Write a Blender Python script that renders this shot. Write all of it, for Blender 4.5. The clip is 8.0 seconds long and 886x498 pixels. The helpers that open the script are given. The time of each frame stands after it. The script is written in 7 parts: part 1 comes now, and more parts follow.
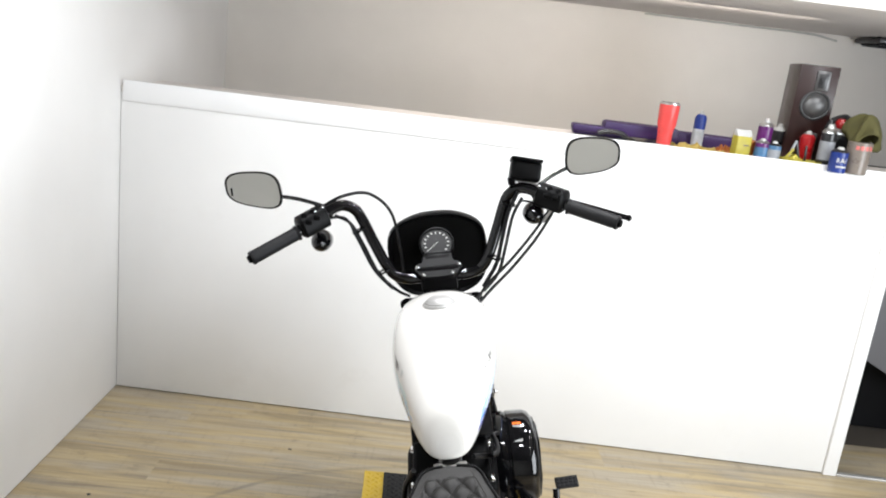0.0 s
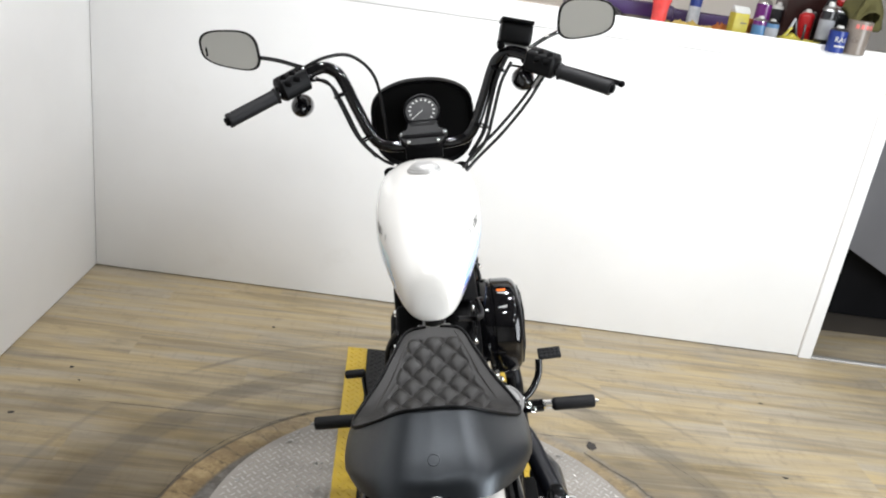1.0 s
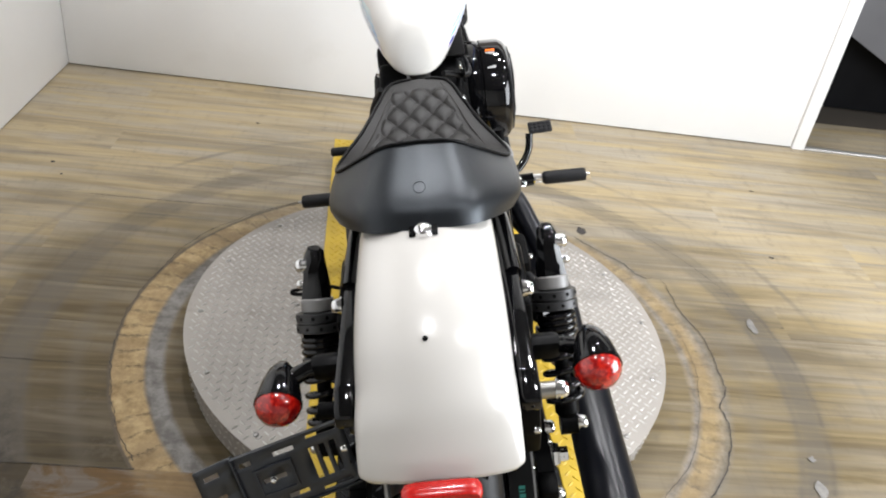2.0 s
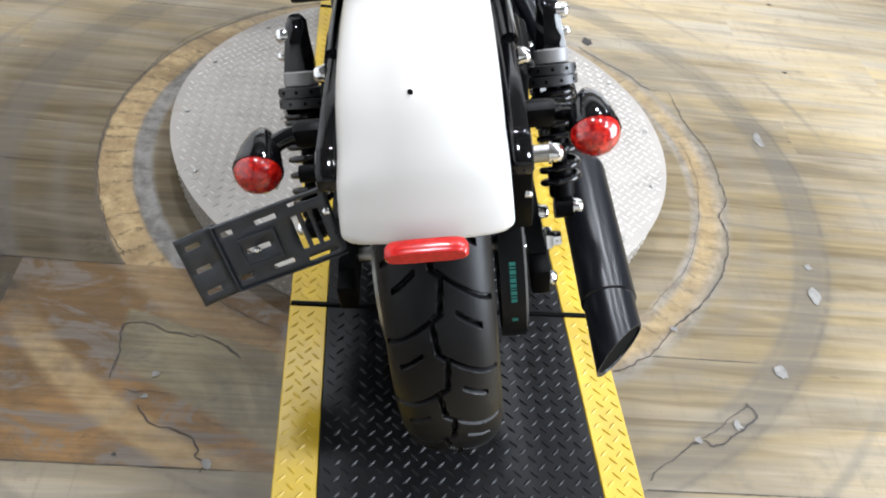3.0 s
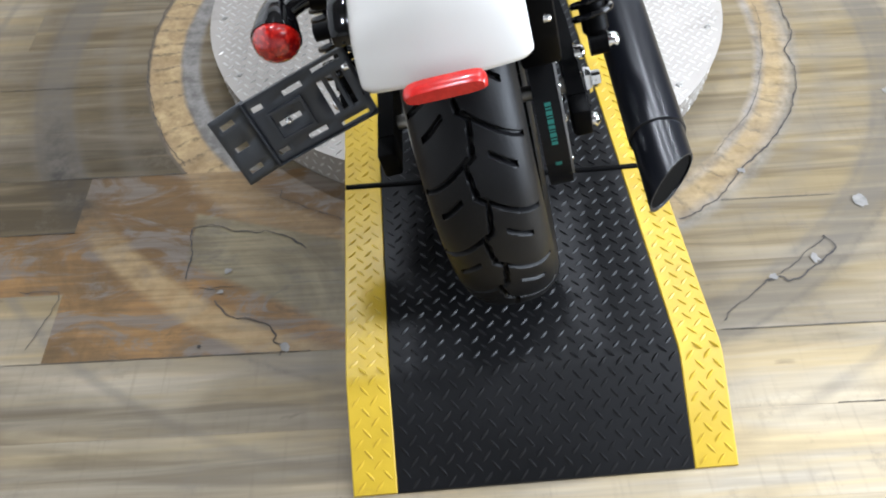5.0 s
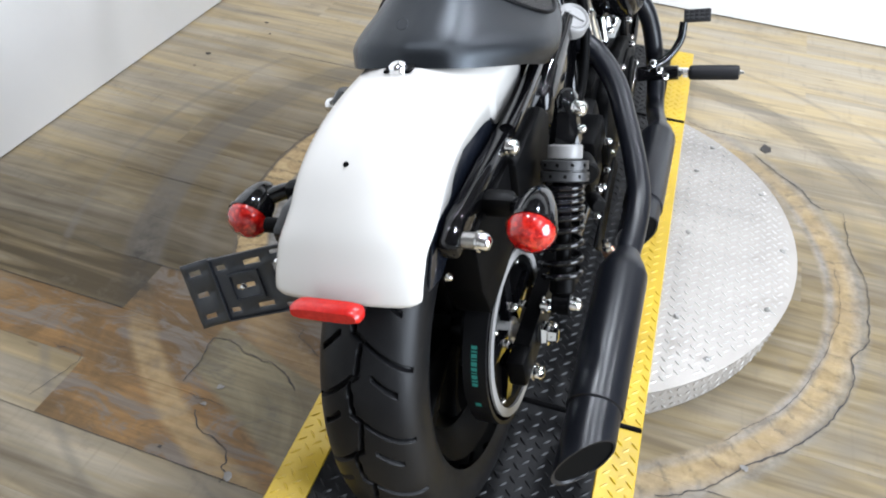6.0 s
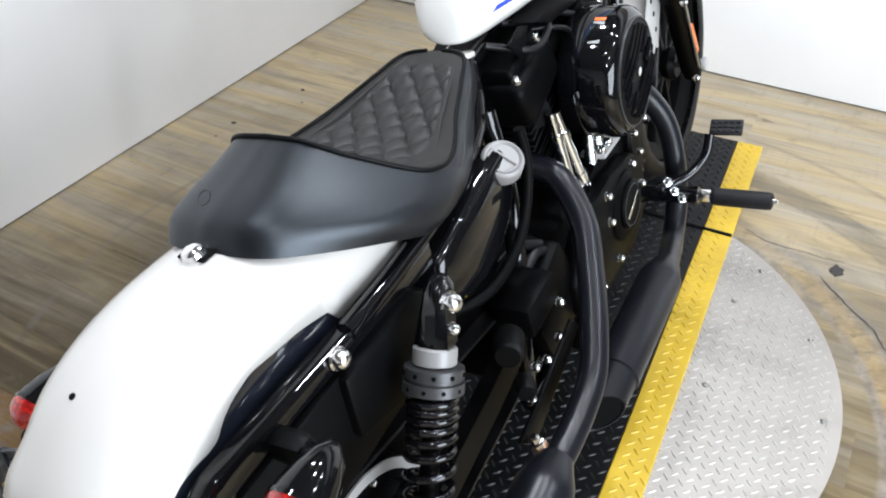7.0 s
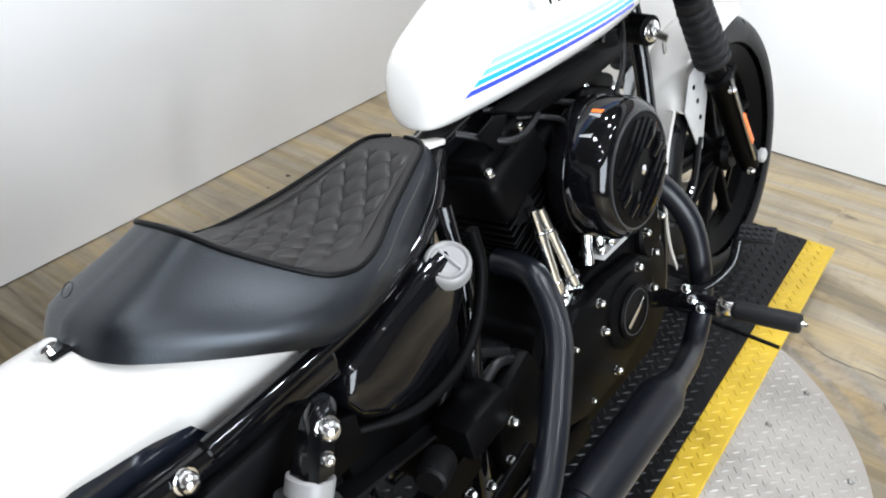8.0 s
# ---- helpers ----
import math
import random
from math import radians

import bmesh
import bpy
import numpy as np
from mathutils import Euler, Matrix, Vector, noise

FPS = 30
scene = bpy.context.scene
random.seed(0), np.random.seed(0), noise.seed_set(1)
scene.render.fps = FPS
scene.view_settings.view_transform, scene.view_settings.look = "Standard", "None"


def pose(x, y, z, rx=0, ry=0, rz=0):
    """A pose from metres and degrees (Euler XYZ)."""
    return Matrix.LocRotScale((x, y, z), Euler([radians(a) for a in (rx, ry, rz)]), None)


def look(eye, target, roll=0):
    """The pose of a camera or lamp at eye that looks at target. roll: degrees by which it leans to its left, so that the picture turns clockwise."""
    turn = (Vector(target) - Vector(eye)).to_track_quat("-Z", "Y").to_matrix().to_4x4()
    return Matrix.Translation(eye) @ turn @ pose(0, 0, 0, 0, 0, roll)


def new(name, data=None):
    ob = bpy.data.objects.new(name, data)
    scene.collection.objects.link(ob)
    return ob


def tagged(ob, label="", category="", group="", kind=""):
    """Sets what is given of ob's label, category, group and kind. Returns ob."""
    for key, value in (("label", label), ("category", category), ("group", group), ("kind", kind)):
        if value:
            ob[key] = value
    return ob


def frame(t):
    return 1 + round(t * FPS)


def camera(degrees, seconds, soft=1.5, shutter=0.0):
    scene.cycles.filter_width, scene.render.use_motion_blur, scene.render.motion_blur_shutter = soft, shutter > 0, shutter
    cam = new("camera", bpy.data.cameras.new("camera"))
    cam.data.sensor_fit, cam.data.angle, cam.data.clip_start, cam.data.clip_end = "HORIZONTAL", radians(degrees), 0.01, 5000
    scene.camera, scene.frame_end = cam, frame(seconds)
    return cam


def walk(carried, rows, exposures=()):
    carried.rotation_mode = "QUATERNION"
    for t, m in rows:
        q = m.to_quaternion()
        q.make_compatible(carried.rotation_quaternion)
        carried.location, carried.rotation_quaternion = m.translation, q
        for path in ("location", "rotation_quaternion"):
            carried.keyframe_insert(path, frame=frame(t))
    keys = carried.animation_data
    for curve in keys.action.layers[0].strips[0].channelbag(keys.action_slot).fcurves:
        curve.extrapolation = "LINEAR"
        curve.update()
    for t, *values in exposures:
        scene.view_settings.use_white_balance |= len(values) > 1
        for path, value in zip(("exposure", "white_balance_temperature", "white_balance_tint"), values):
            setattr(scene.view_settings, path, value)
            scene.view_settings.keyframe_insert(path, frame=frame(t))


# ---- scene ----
cam = camera(58.2, 8.0, 2.0)
PATH = [
    (0, (-0.288, 0.646, 1.692), (-0.173, 2.581, 1.199), 6.9),
    (0.5, (-0.29, 0.661, 1.669), (-0.151, 2.585, 1.143), 7.7),
    (1, (-0.276, 0.672, 1.597), (-0.096, 2.527, 0.872), 8.2),
    (1.5, (-0.262, 0.662, 1.517), (-0.042, 2.443, 0.634), 8.7),
    (2, (-0.247, 0.654, 1.442), (-0.009, 2.309, 0.345), 8.4),
    (2.2, (-0.242, 0.649, 1.412), (0.0, 2.25, 0.238), 8.5),
    (3.3, (-0.208, 0.625, 1.304), (0.048, 1.976, -0.143), 10.8),
    (3.5, (-0.206, 0.618, 1.289), (0.056, 1.938, -0.19), 10.9),
    (4, (-0.194, 0.606, 1.256), (0.079, 1.838, -0.295), 11.3),
    (4.2, (-0.194, 0.604, 1.251), (0.083, 1.826, -0.308), 10.9),
    (5.3, (-0.087, 0.567, 1.304), (-0.098, 1.861, -0.22), -5.7),
    (5.5, (0.012, 0.577, 1.343), (-0.041, 1.978, -0.083), 0.0),
    (5.7, (0.103, 0.572, 1.361), (-0.088, 2.027, 0.003), 3.2),
    (6, (0.193, 0.659, 1.388), (-0.221, 2.108, 0.073), 2.9),
    (6.2, (0.258, 0.756, 1.377), (-0.231, 2.172, 0.052), 0.9),
    (6.5, (0.264, 0.923, 1.4), (-0.103, 2.36, 0.059), 6.3),
    (7, (0.397, 1.123, 1.397), (-0.33, 2.487, 0.128), -1.1),
    (7.5, (0.5, 1.305, 1.393), (-0.463, 2.563, 0.172), -1.4),
    (8, (0.529, 1.356, 1.389), (-0.475, 2.632, 0.221), -2.0),
]
EXPOSURES = [(0.0, -0.10, 6400, 10), (1.0, -0.22, 6420, 10), (2.0, -0.02, 6450, 11), (3.4, 0.42, 5900, 10), (5.3, 0.38, 5850, 10), (6.0, 0.28, 5900, 10), (6.7, 0.11, 6000, 10), (8.0, 0.04, 6100, 10)]
walk(cam, [(t, look(eye, target, roll)) for t, eye, target, roll in PATH], EXPOSURES)

# ---- world, lamps ----
world = bpy.data.worlds.new("world")
world.use_nodes = True
scene.world = world
wbg = world.node_tree.nodes["Background"]
wbg.inputs[0].default_value = (0.9, 0.95, 1.0, 1)
wbg.inputs[1].default_value = 0.15


def area_lamp(name, eye, target, sx, sy, watts, color=(1, 1, 1)):
    data = bpy.data.lights.new(name, "AREA")
    data.shape, data.size, data.size_y, data.energy, data.color = "RECTANGLE", sx, sy, watts, color
    ob = new(name, data)
    ob.matrix_world = look(eye, target)
    return ob


# small round ceiling spots in three rows over the platform, and the daylight of a large doorway on the right
for k, (x, y, watts) in enumerate(((-0.60, 1.5, 9), (0.35, 1.25, 9), (1.4, 1.2, 9.5), (-0.50, 2.75, 22), (0.45, 2.50, 10), (1.5, 2.40, 9.5), (0.3, 3.0, 16), (1.45, 2.95, 13), (1.5, 0.35, 19))):
    spot_lamp = area_lamp("lamp_spot_%d" % (k + 1), (x, y, 2.55), (x + 0.05, y + 0.02, 0.0), 0.13, 0.13, watts, (0.985, 0.99, 1))
    spot_lamp.data.shape = "DISK"
area_lamp("lamp_doorway", (2.75, 1.0, 1.25), (-0.6, 2.2, 0.5), 2.0, 1.9, 165, (0.92, 0.965, 1))
area_lamp("lamp_alcove", (0.5, 4.50, 2.0), (0.5, 5.3, 1.2), 2.2, 0.25, 16, (1, 0.88, 0.76))

# ---- materials ----


def nt(name):
    m = bpy.data.materials.new(name)
    m.use_nodes = True
    t = m.node_tree
    return m, t, t.nodes["Principled BSDF"]


def node(t, kind, **inputs):
    n = t.nodes.new("ShaderNode" + kind)
    for k, v in inputs.items():
        n.inputs[k].default_value = v
    return n


def mth(t, op, a, b=None, c=None):
    n = t.nodes.new("ShaderNodeMath")
    n.operation = op
    for i, v in enumerate((a, b, c)):
        if v is None:
            continue
        if isinstance(v, (int, float)):
            n.inputs[i].default_value = v
        else:
            t.links.new(v, n.inputs[i])
    return n.outputs[0]


def mixc(t, fac, a, b, blend="MIX"):
    n = t.nodes.new("ShaderNodeMix")
    n.data_type, n.blend_type = "RGBA", blend
    for sock, v in ((n.inputs[0], fac), (n.inputs[6], a), (n.inputs[7], b)):
        if isinstance(v, (int, float)):
            sock.default_value = v
        elif isinstance(v, tuple):
            sock.default_value = (*v, 1)[:4]
        else:
            t.links.new(v, sock)
    return n.outputs[2]


def ramp(t, fac, *stops):
    n = t.nodes.new("ShaderNodeMapRange")
    t.links.new(fac, n.inputs[0])
    n.inputs[1].default_value, n.inputs[2].default_value = stops[0], stops[1]
    n.inputs[3].default_value, n.inputs[4].default_value = stops[2], stops[3]
    return n.outputs[0]


def noise_of(t, scale, detail=4, rough=0.55, stretch=None, world_space=False, dist=0.0):
    n = node(t, "TexNoise", Scale=scale, Detail=detail, Roughness=rough, Distortion=dist)
    if world_space:
        src = t.nodes.new("ShaderNodeNewGeometry").outputs["Position"]
    else:
        src = t.nodes.new("ShaderNodeTexCoord").outputs["Object"]
    if stretch:
        mp = t.nodes.new("ShaderNodeMapping")
        mp.inputs["Scale"].default_value = stretch
        t.links.new(src, mp.inputs[0])
        src = mp.outputs[0]
    t.links.new(src, n.inputs["Vector"])
    return n.outputs["Fac"]


def surf(name, base, rough=0.5, metal=0.0, var=0.15, scale=6.0, grain=180.0, bump=0.08, coat=0.0, wear=None, rvar=0.12, spec=0.5):
    """A plain surface with stains, fine grain and small relief."""
    m, t, p = nt(name)
    big, fine = noise_of(t, scale), noise_of(t, grain, 3)
    dark = tuple(c * (1 - var) for c in base)
    light = tuple(min(1, c * (1 + var * 0.6)) for c in base)
    col = mixc(t, ramp(t, big, 0.3, 0.7, 0, 1), dark, light)
    if wear:
        col = mixc(t, ramp(t, noise_of(t, scale * 2.3, 8, 0.7), 0.58, 0.75, 0, 0.7), col, wear)
    t.links.new(col, p.inputs["Base Color"])
    r = mth(t, "MULTIPLY_ADD", mth(t, "SUBTRACT", big, 0.5), rvar * 2, rough)
    t.links.new(r, p.inputs["Roughness"])
    p.inputs["Metallic"].default_value = metal
    p.inputs["Specular IOR Level"].default_value = spec
    p.inputs["Coat Weight"].default_value = coat
    p.inputs["Coat Roughness"].default_value = 0.06
    if bump:
        b = node(t, "Bump", Strength=bump, Distance=0.002)
        t.links.new(fine, b.inputs["Height"])
        t.links.new(b.outputs[0], p.inputs["Normal"])
    return m


# the planks run PLANK_TURN degrees off the platform; two of their seams bound the worn strip
PLANK_TURN, PW = -1.9, 0.1613
SEAM_LOW, SEAM_HIGH = 1.3642, 1.3642 + 3 * PW

M = {}
M["wall"] = surf("wall_paint", (0.78, 0.775, 0.765), 0.6, var=0.05, scale=1.3, grain=60, bump=0.12, wear=(0.74, 0.73, 0.71))
M["ledgetop"] = surf("ledge_board", (0.76, 0.73, 0.69), 0.7, var=0.1, scale=3, grain=80)
M["upper"] = surf("upper_wall_paint", (0.80, 0.77, 0.73), 0.7, var=0.08, scale=1.1, grain=60, bump=0.1)
M["trim"] = surf("trim_paint", (0.82, 0.82, 0.82), 0.4, var=0.04, scale=2, grain=90, bump=0.05)
# unlit look put into the colour, so gloss black parts reflect something dark
M["reflect_dark"] = surf("unseen_dark_board", (0.16, 0.155, 0.15), 0.8, var=0.1, scale=2, grain=120, bump=0.2)
M["rearwall"] = surf("rear_wall_paint", (0.60, 0.595, 0.57), 0.7, var=0.08, scale=1.5, grain=60, bump=0.1)
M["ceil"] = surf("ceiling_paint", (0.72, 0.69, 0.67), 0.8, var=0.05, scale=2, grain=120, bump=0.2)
M["darkwall"] = surf("dark_panel", (0.13, 0.13, 0.14), 0.45, var=0.15, scale=2)
M["blackbox"] = surf("near_black", (0.008, 0.008, 0.009), 0.6, spec=0.1)
M["gloss"] = surf("gloss_black_paint", (0.0025, 0.0025, 0.003), 0.07, var=0.1, bump=0.0, coat=0.4, rvar=0.02, spec=0.2)
M["satin"] = surf("satin_black_steel", (0.0011, 0.0011, 0.0013), 0.46, metal=0.0, var=0.2, scale=9, bump=0.03, rvar=0.06, spec=0.06)
M["wrinkle"] = surf("wrinkle_black_engine", (0.0009, 0.0009, 0.0011), 0.5, var=0.2, grain=420, bump=0.25, spec=0.06)
M["pipe"] = surf("satin_black_exhaust", (0.0055, 0.0062, 0.0088), 0.30, var=0.15, scale=5, grain=300, bump=0.05, rvar=0.05, spec=0.32)
M["plastic"] = surf("black_plastic", (0.0022, 0.0022, 0.0025), 0.42, var=0.15, grain=300, bump=0.1, spec=0.1)
M["rubber"] = surf("tyre_rubber", (0.0048, 0.0048, 0.0054), 0.42, var=0.25, scale=14, grain=240, bump=0.1, wear=(0.007, 0.007, 0.008), spec=0.18)
M["grip"] = surf("grip_rubber", (0.007, 0.007, 0.008), 0.55, var=0.2, grain=500, bump=0.3, spec=0.25)
M["leather"] = surf("black_vinyl", (0.0036, 0.0040, 0.0052), 0.36, var=0.12, scale=5, grain=620, bump=0.16, rvar=0.04, spec=0.5)
# blue of the daylight's sheen put into the vinyl's specular tint
M["leather"].node_tree.nodes["Principled BSDF"].inputs["Specular Tint"].default_value = (0.84, 0.92, 1, 1)
M["quilt"] = surf("quilted_vinyl", (0.0085, 0.0072, 0.0062), 0.5, var=0.2, scale=9, grain=620, bump=0.2, rvar=0.05, spec=0.4)
M["thread"] = surf("stitching", (0.03, 0.027, 0.024), 0.8)
M["chrome"] = surf("chrome", (0.8, 0.8, 0.8), 0.12, metal=1.0, var=0.08, bump=0.0, rvar=0.05)
M["steel"] = surf("zinc_steel", (0.40, 0.39, 0.37), 0.32, metal=1.0, var=0.2, scale=30)
M["alu"] = surf("brushed_aluminium", (0.46, 0.455, 0.445), 0.42, metal=0.3, var=0.1, scale=20, grain=200, bump=0.05)
M["capmetal"] = surf("cap_metal", (0.23, 0.225, 0.22), 0.5, metal=0.1, var=0.08, scale=25, grain=260, bump=0.05)
M["collar"] = surf("grey_collar", (0.21, 0.205, 0.20), 0.4, var=0.1)
M["perch"] = surf("grey_perch", (0.032, 0.032, 0.033), 0.42, metal=0.2, var=0.1)
M["white"] = surf("white_paint", (0.565, 0.545, 0.515), 0.22, var=0.03, scale=3, grain=900, bump=0.02, coat=0.5, rvar=0.03)
M["orange"] = surf("orange_reflector", (0.85, 0.17, 0.02), 0.25, var=0.15, scale=60)
M["clamp"] = surf("matt_black_clamp", (0.004, 0.004, 0.0045), 0.5, var=0.15, grain=300, bump=0.1, spec=0.15)
M["cable"] = surf("black_cable", (0.004, 0.004, 0.0045), 0.4, spec=0.25)
M["clear"] = surf("smoked_clear", (0.05, 0.05, 0.05), 0.08, bump=0, coat=1)
# holes and hollows: their shade is put into a near-black colour
M["inside"] = surf("hole_shade", (0.003, 0.003, 0.003), 0.8, spec=0.05)
M["lcd"] = surf("dial_face", (0.012, 0.012, 0.013), 0.35)
M["dialmark"] = surf("dial_white", (0.42, 0.42, 0.40), 0.5)
M["green"] = surf("teal_print", (0.018, 0.16, 0.13), 0.6)
M["label"] = surf("printed_label", (0.3, 0.3, 0.29), 0.5)
M["copper"] = surf("sensor_copper", (0.5, 0.3, 0.2), 0.35, metal=0.8)
M["navy"] = surf("dark_blue_sheen", (0.006, 0.0075, 0.012), 0.2, coat=0.8, bump=0)
M["flap"] = surf("dark_grey_flap", (0.030, 0.033, 0.038), 0.4, var=0.1, grain=300)
M["bracket"] = surf("dark_grey_bracket", (0.030, 0.034, 0.042), 0.38, var=0.1, grain=300)
M["scar"] = surf("chipped_vinyl", (0.19, 0.18, 0.165), 0.7, var=0.3, scale=60)
M["slatwood"] = surf("dark_wood", (0.06, 0.035, 0.015), 0.5, var=0.3)
M["trimmetal"] = surf("threshold_strip", (0.5, 0.49, 0.47), 0.4, metal=0.6)


def red_lens(name, dark, light, coat):
    """Red lens: faceted prisms behind a glossy skin."""
    m, t, p = nt(name)
    v = node(t, "TexVoronoi", Scale=240.0)
    t.links.new(t.nodes.new("ShaderNodeTexCoord").outputs["Object"], v.inputs["Vector"])
    sep = t.nodes.new("ShaderNodeSeparateColor")
    t.links.new(v.outputs["Color"], sep.inputs[0])
    t.links.new(mixc(t, ramp(t, sep.outputs[0], 0.35, 0.9, 0, 1), dark, light), p.inputs["Base Color"])
    p.inputs["Roughness"].default_value = 0.2
    p.inputs["Coat Weight"].default_value = coat
    p.inputs["Coat Roughness"].default_value = 0.05
    p.inputs["Subsurface Weight"].default_value = 0.1
    p.inputs["Subsurface Radius"].default_value = (0.02, 0.002, 0.002)
    return m


M["lamp_red"] = red_lens("tail_lamp_red", (0.38, 0.006, 0.004), (0.46, 0.011, 0.007), 0.0)
M["red"] = red_lens("signal_lens_red", (0.25, 0.001, 0.001), (0.56, 0.014, 0.006), 0.8)


def mirror_glass():
    m, t, p = nt("mirror_glass")
    p.inputs["Base Color"].default_value = (0.78, 0.78, 0.76, 1)
    p.inputs["Metallic"].default_value = 1
    r = ramp(t, noise_of(t, 30), 0.3, 0.7, 0.02, 0.06)
    t.links.new(r, p.inputs["Roughness"])
    return m


M["mirror"] = mirror_glass()


def tank_paint():
    """White paint with five stripes on each flank, from royal blue up to pale blue."""
    m, t, p = nt("tank_white_striped")
    geo = t.nodes.new("ShaderNodeTexCoord").outputs["Object"]
    sep = t.nodes.new("ShaderNodeSeparateXYZ")
    t.links.new(geo, sep.inputs[0])
    x, y, z = sep.outputs
    s = mth(t, "MULTIPLY_ADD", mth(t, "SUBTRACT", y, 0.64), -0.048, z)
    k = mth(t, "DIVIDE", mth(t, "SUBTRACT", s, 0.806), 0.0102)
    idx = mth(t, "FLOOR", k)
    on = mth(t, "LESS_THAN", mth(t, "FRACT", k), 0.74)
    on = mth(t, "MULTIPLY", on, mth(t, "GREATER_THAN", k, 0))
    on = mth(t, "MULTIPLY", on, mth(t, "LESS_THAN", k, 6))
    on = mth(t, "MULTIPLY", on, mth(t, "GREATER_THAN", y, mth(t, "MULTIPLY_ADD", k, 0.016, 0.636)))
    on = mth(t, "MULTIPLY", on, mth(t, "LESS_THAN", y, 1.03))
    on = mth(t, "MULTIPLY", on, mth(t, "GREATER_THAN", mth(t, "ABSOLUTE", x), 0.06))
    ca = mixc(t, ramp(t, idx, 0, 1, 0, 1), (0.03, 0.06, 0.62), (0.03, 0.32, 0.85))
    cb = mixc(t, ramp(t, idx, 1, 5, 0, 1), ca, (0.55, 0.78, 0.84))
    base = mixc(t, noise_of(t, 3), (0.73, 0.712, 0.68), (0.77, 0.752, 0.72))
    t.links.new(mixc(t, on, base, cb), p.inputs["Base Color"])
    p.inputs["Roughness"].default_value = 0.22
    p.inputs["Coat Weight"].default_value = 0.9
    p.inputs["Coat Roughness"].default_value = 0.06
    return m


M["tank"] = tank_paint()


def plank_vinyl():
    """Worn wood-print vinyl: streaky grain along the planks, a stripped ring and dark tyre rings round the turntable, a
    brown worn strip, and the bike's shade painted in on the west.
    """
    m, t, p = nt("worn_vinyl_plank")
    info = t.nodes.new("ShaderNodeObjectInfo")
    pos = t.nodes.new("ShaderNodeNewGeometry").outputs["Position"]
    along = t.nodes.new("ShaderNodeMapping")
    along.inputs["Rotation"].default_value = (0, 0, radians(-PLANK_TURN))
    t.links.new(pos, along.inputs[0])
    add = t.nodes.new("ShaderNodeVectorMath")
    add.operation = "ADD"
    comb = t.nodes.new("ShaderNodeCombineXYZ")
    t.links.new(mth(t, "MULTIPLY", info.outputs["Random"], 13.0), comb.inputs[0])
    t.links.new(mth(t, "MULTIPLY", info.outputs["Random"], 7.0), comb.inputs[1])
    t.links.new(along.outputs[0], add.inputs[0])
    t.links.new(comb.outputs[0], add.inputs[1])

    def grain(sx, sy, det, dist=0.0, rough=0.55):
        mp = t.nodes.new("ShaderNodeMapping")
        mp.inputs["Scale"].default_value = (sx, sy, 1)
        t.links.new(add.outputs[0], mp.inputs[0])
        n = node(t, "TexNoise", Scale=1.0, Detail=det, Roughness=rough, Distortion=dist)
        t.links.new(mp.outputs[0], n.inputs["Vector"])
        return n.outputs["Fac"]

    # the print: yellow and grey-beige streaks, darker heartwood streaks, fine pores and a few knots
    tone, heart, streak, pores, knots = grain(1.1, 11.0, 4, 1.0), grain(0.8, 8.0, 5, 1.5, 0.58), grain(1.5, 20.0, 5, 1.2), grain(4.0, 90.0, 4), grain(6.0, 24.0, 3, 0.4)
    col = mixc(t, ramp(t, tone, 0.40, 0.60, 0, 1), (0.440, 0.345, 0.195), (0.370, 0.322, 0.245))
    col = mixc(t, ramp(t, streak, 0.30, 0.45, 0.40, 0), col, (0.455, 0.395, 0.285))
    col = mixc(t, ramp(t, heart, 0.48, 0.70, 0, 0.55), col, (0.125, 0.100, 0.068))
    col = mixc(t, ramp(t, streak, 0.52, 0.70, 0, 0.36), col, (0.140, 0.118, 0.088))
    col = mixc(t, mth(t, "MULTIPLY", ramp(t, grain(75.0, 5.0, 3), 0.56, 0.70, 0, 0.22), ramp(t, tone, 0.35, 0.6, 0.2, 1)), col, (0.13, 0.108, 0.08))
    col = mixc(t, ramp(t, pores, 0.36, 0.64, 0.22, 0), col, (0.15, 0.125, 0.095))
    col = mixc(t, ramp(t, knots, 0.70, 0.76, 0, 0.6), col, (0.085, 0.068, 0.05))
    along_xy = t.nodes.new("ShaderNodeSeparateXYZ")
    t.links.new(along.outputs[0], along_xy.inputs[0])
    u_, v_ = along_xy.outputs[0], along_xy.outputs[1]
    # polar coordinates about the turntable's axis
    sep = t.nodes.new("ShaderNodeSeparateXYZ")
    t.links.new(pos, sep.inputs[0])
    x, y = sep.outputs[0], sep.outputs[1]
    dx, dy = mth(t, "ADD", x, 0.011), mth(t, "SUBTRACT", y, 2.344)
    r = mth(t, "SQRT", mth(t, "ADD", mth(t, "MULTIPLY", dx, dx), mth(t, "MULTIPLY", dy, dy)))
    wob = noise_of(t, 3.0, 6, 0.65, world_space=True)
    fine = noise_of(t, 30, 5, 0.7, world_space=True)
    rw = mth(t, "MULTIPLY_ADD", mth(t, "SUBTRACT", wob, 0.5), 0.022, mth(t, "MULTIPLY_ADD", mth(t, "SUBTRACT", fine, 0.5), 0.008, r))

    def band(lo, hi, soft):
        """1 between two radii, falling off over soft."""
        mid, half = (lo + hi) / 2, (hi - lo) / 2
        return ramp(t, mth(t, "ABSOLUTE", mth(t, "SUBTRACT", rw, mid)), half - soft / 2, half + soft / 2, 1, 0)

    def lay(col, mask, amount, tint):
        return mixc(t, mth(t, "MULTIPLY", mask, amount), col, tint)

    broad = noise_of(t, 1.7, 4, 0.55, world_space=True)
    torn = noise_of(t, 22, 6, 0.72, world_space=True)
    west = ramp(t, dx, -0.30, -0.05, 1, 0)
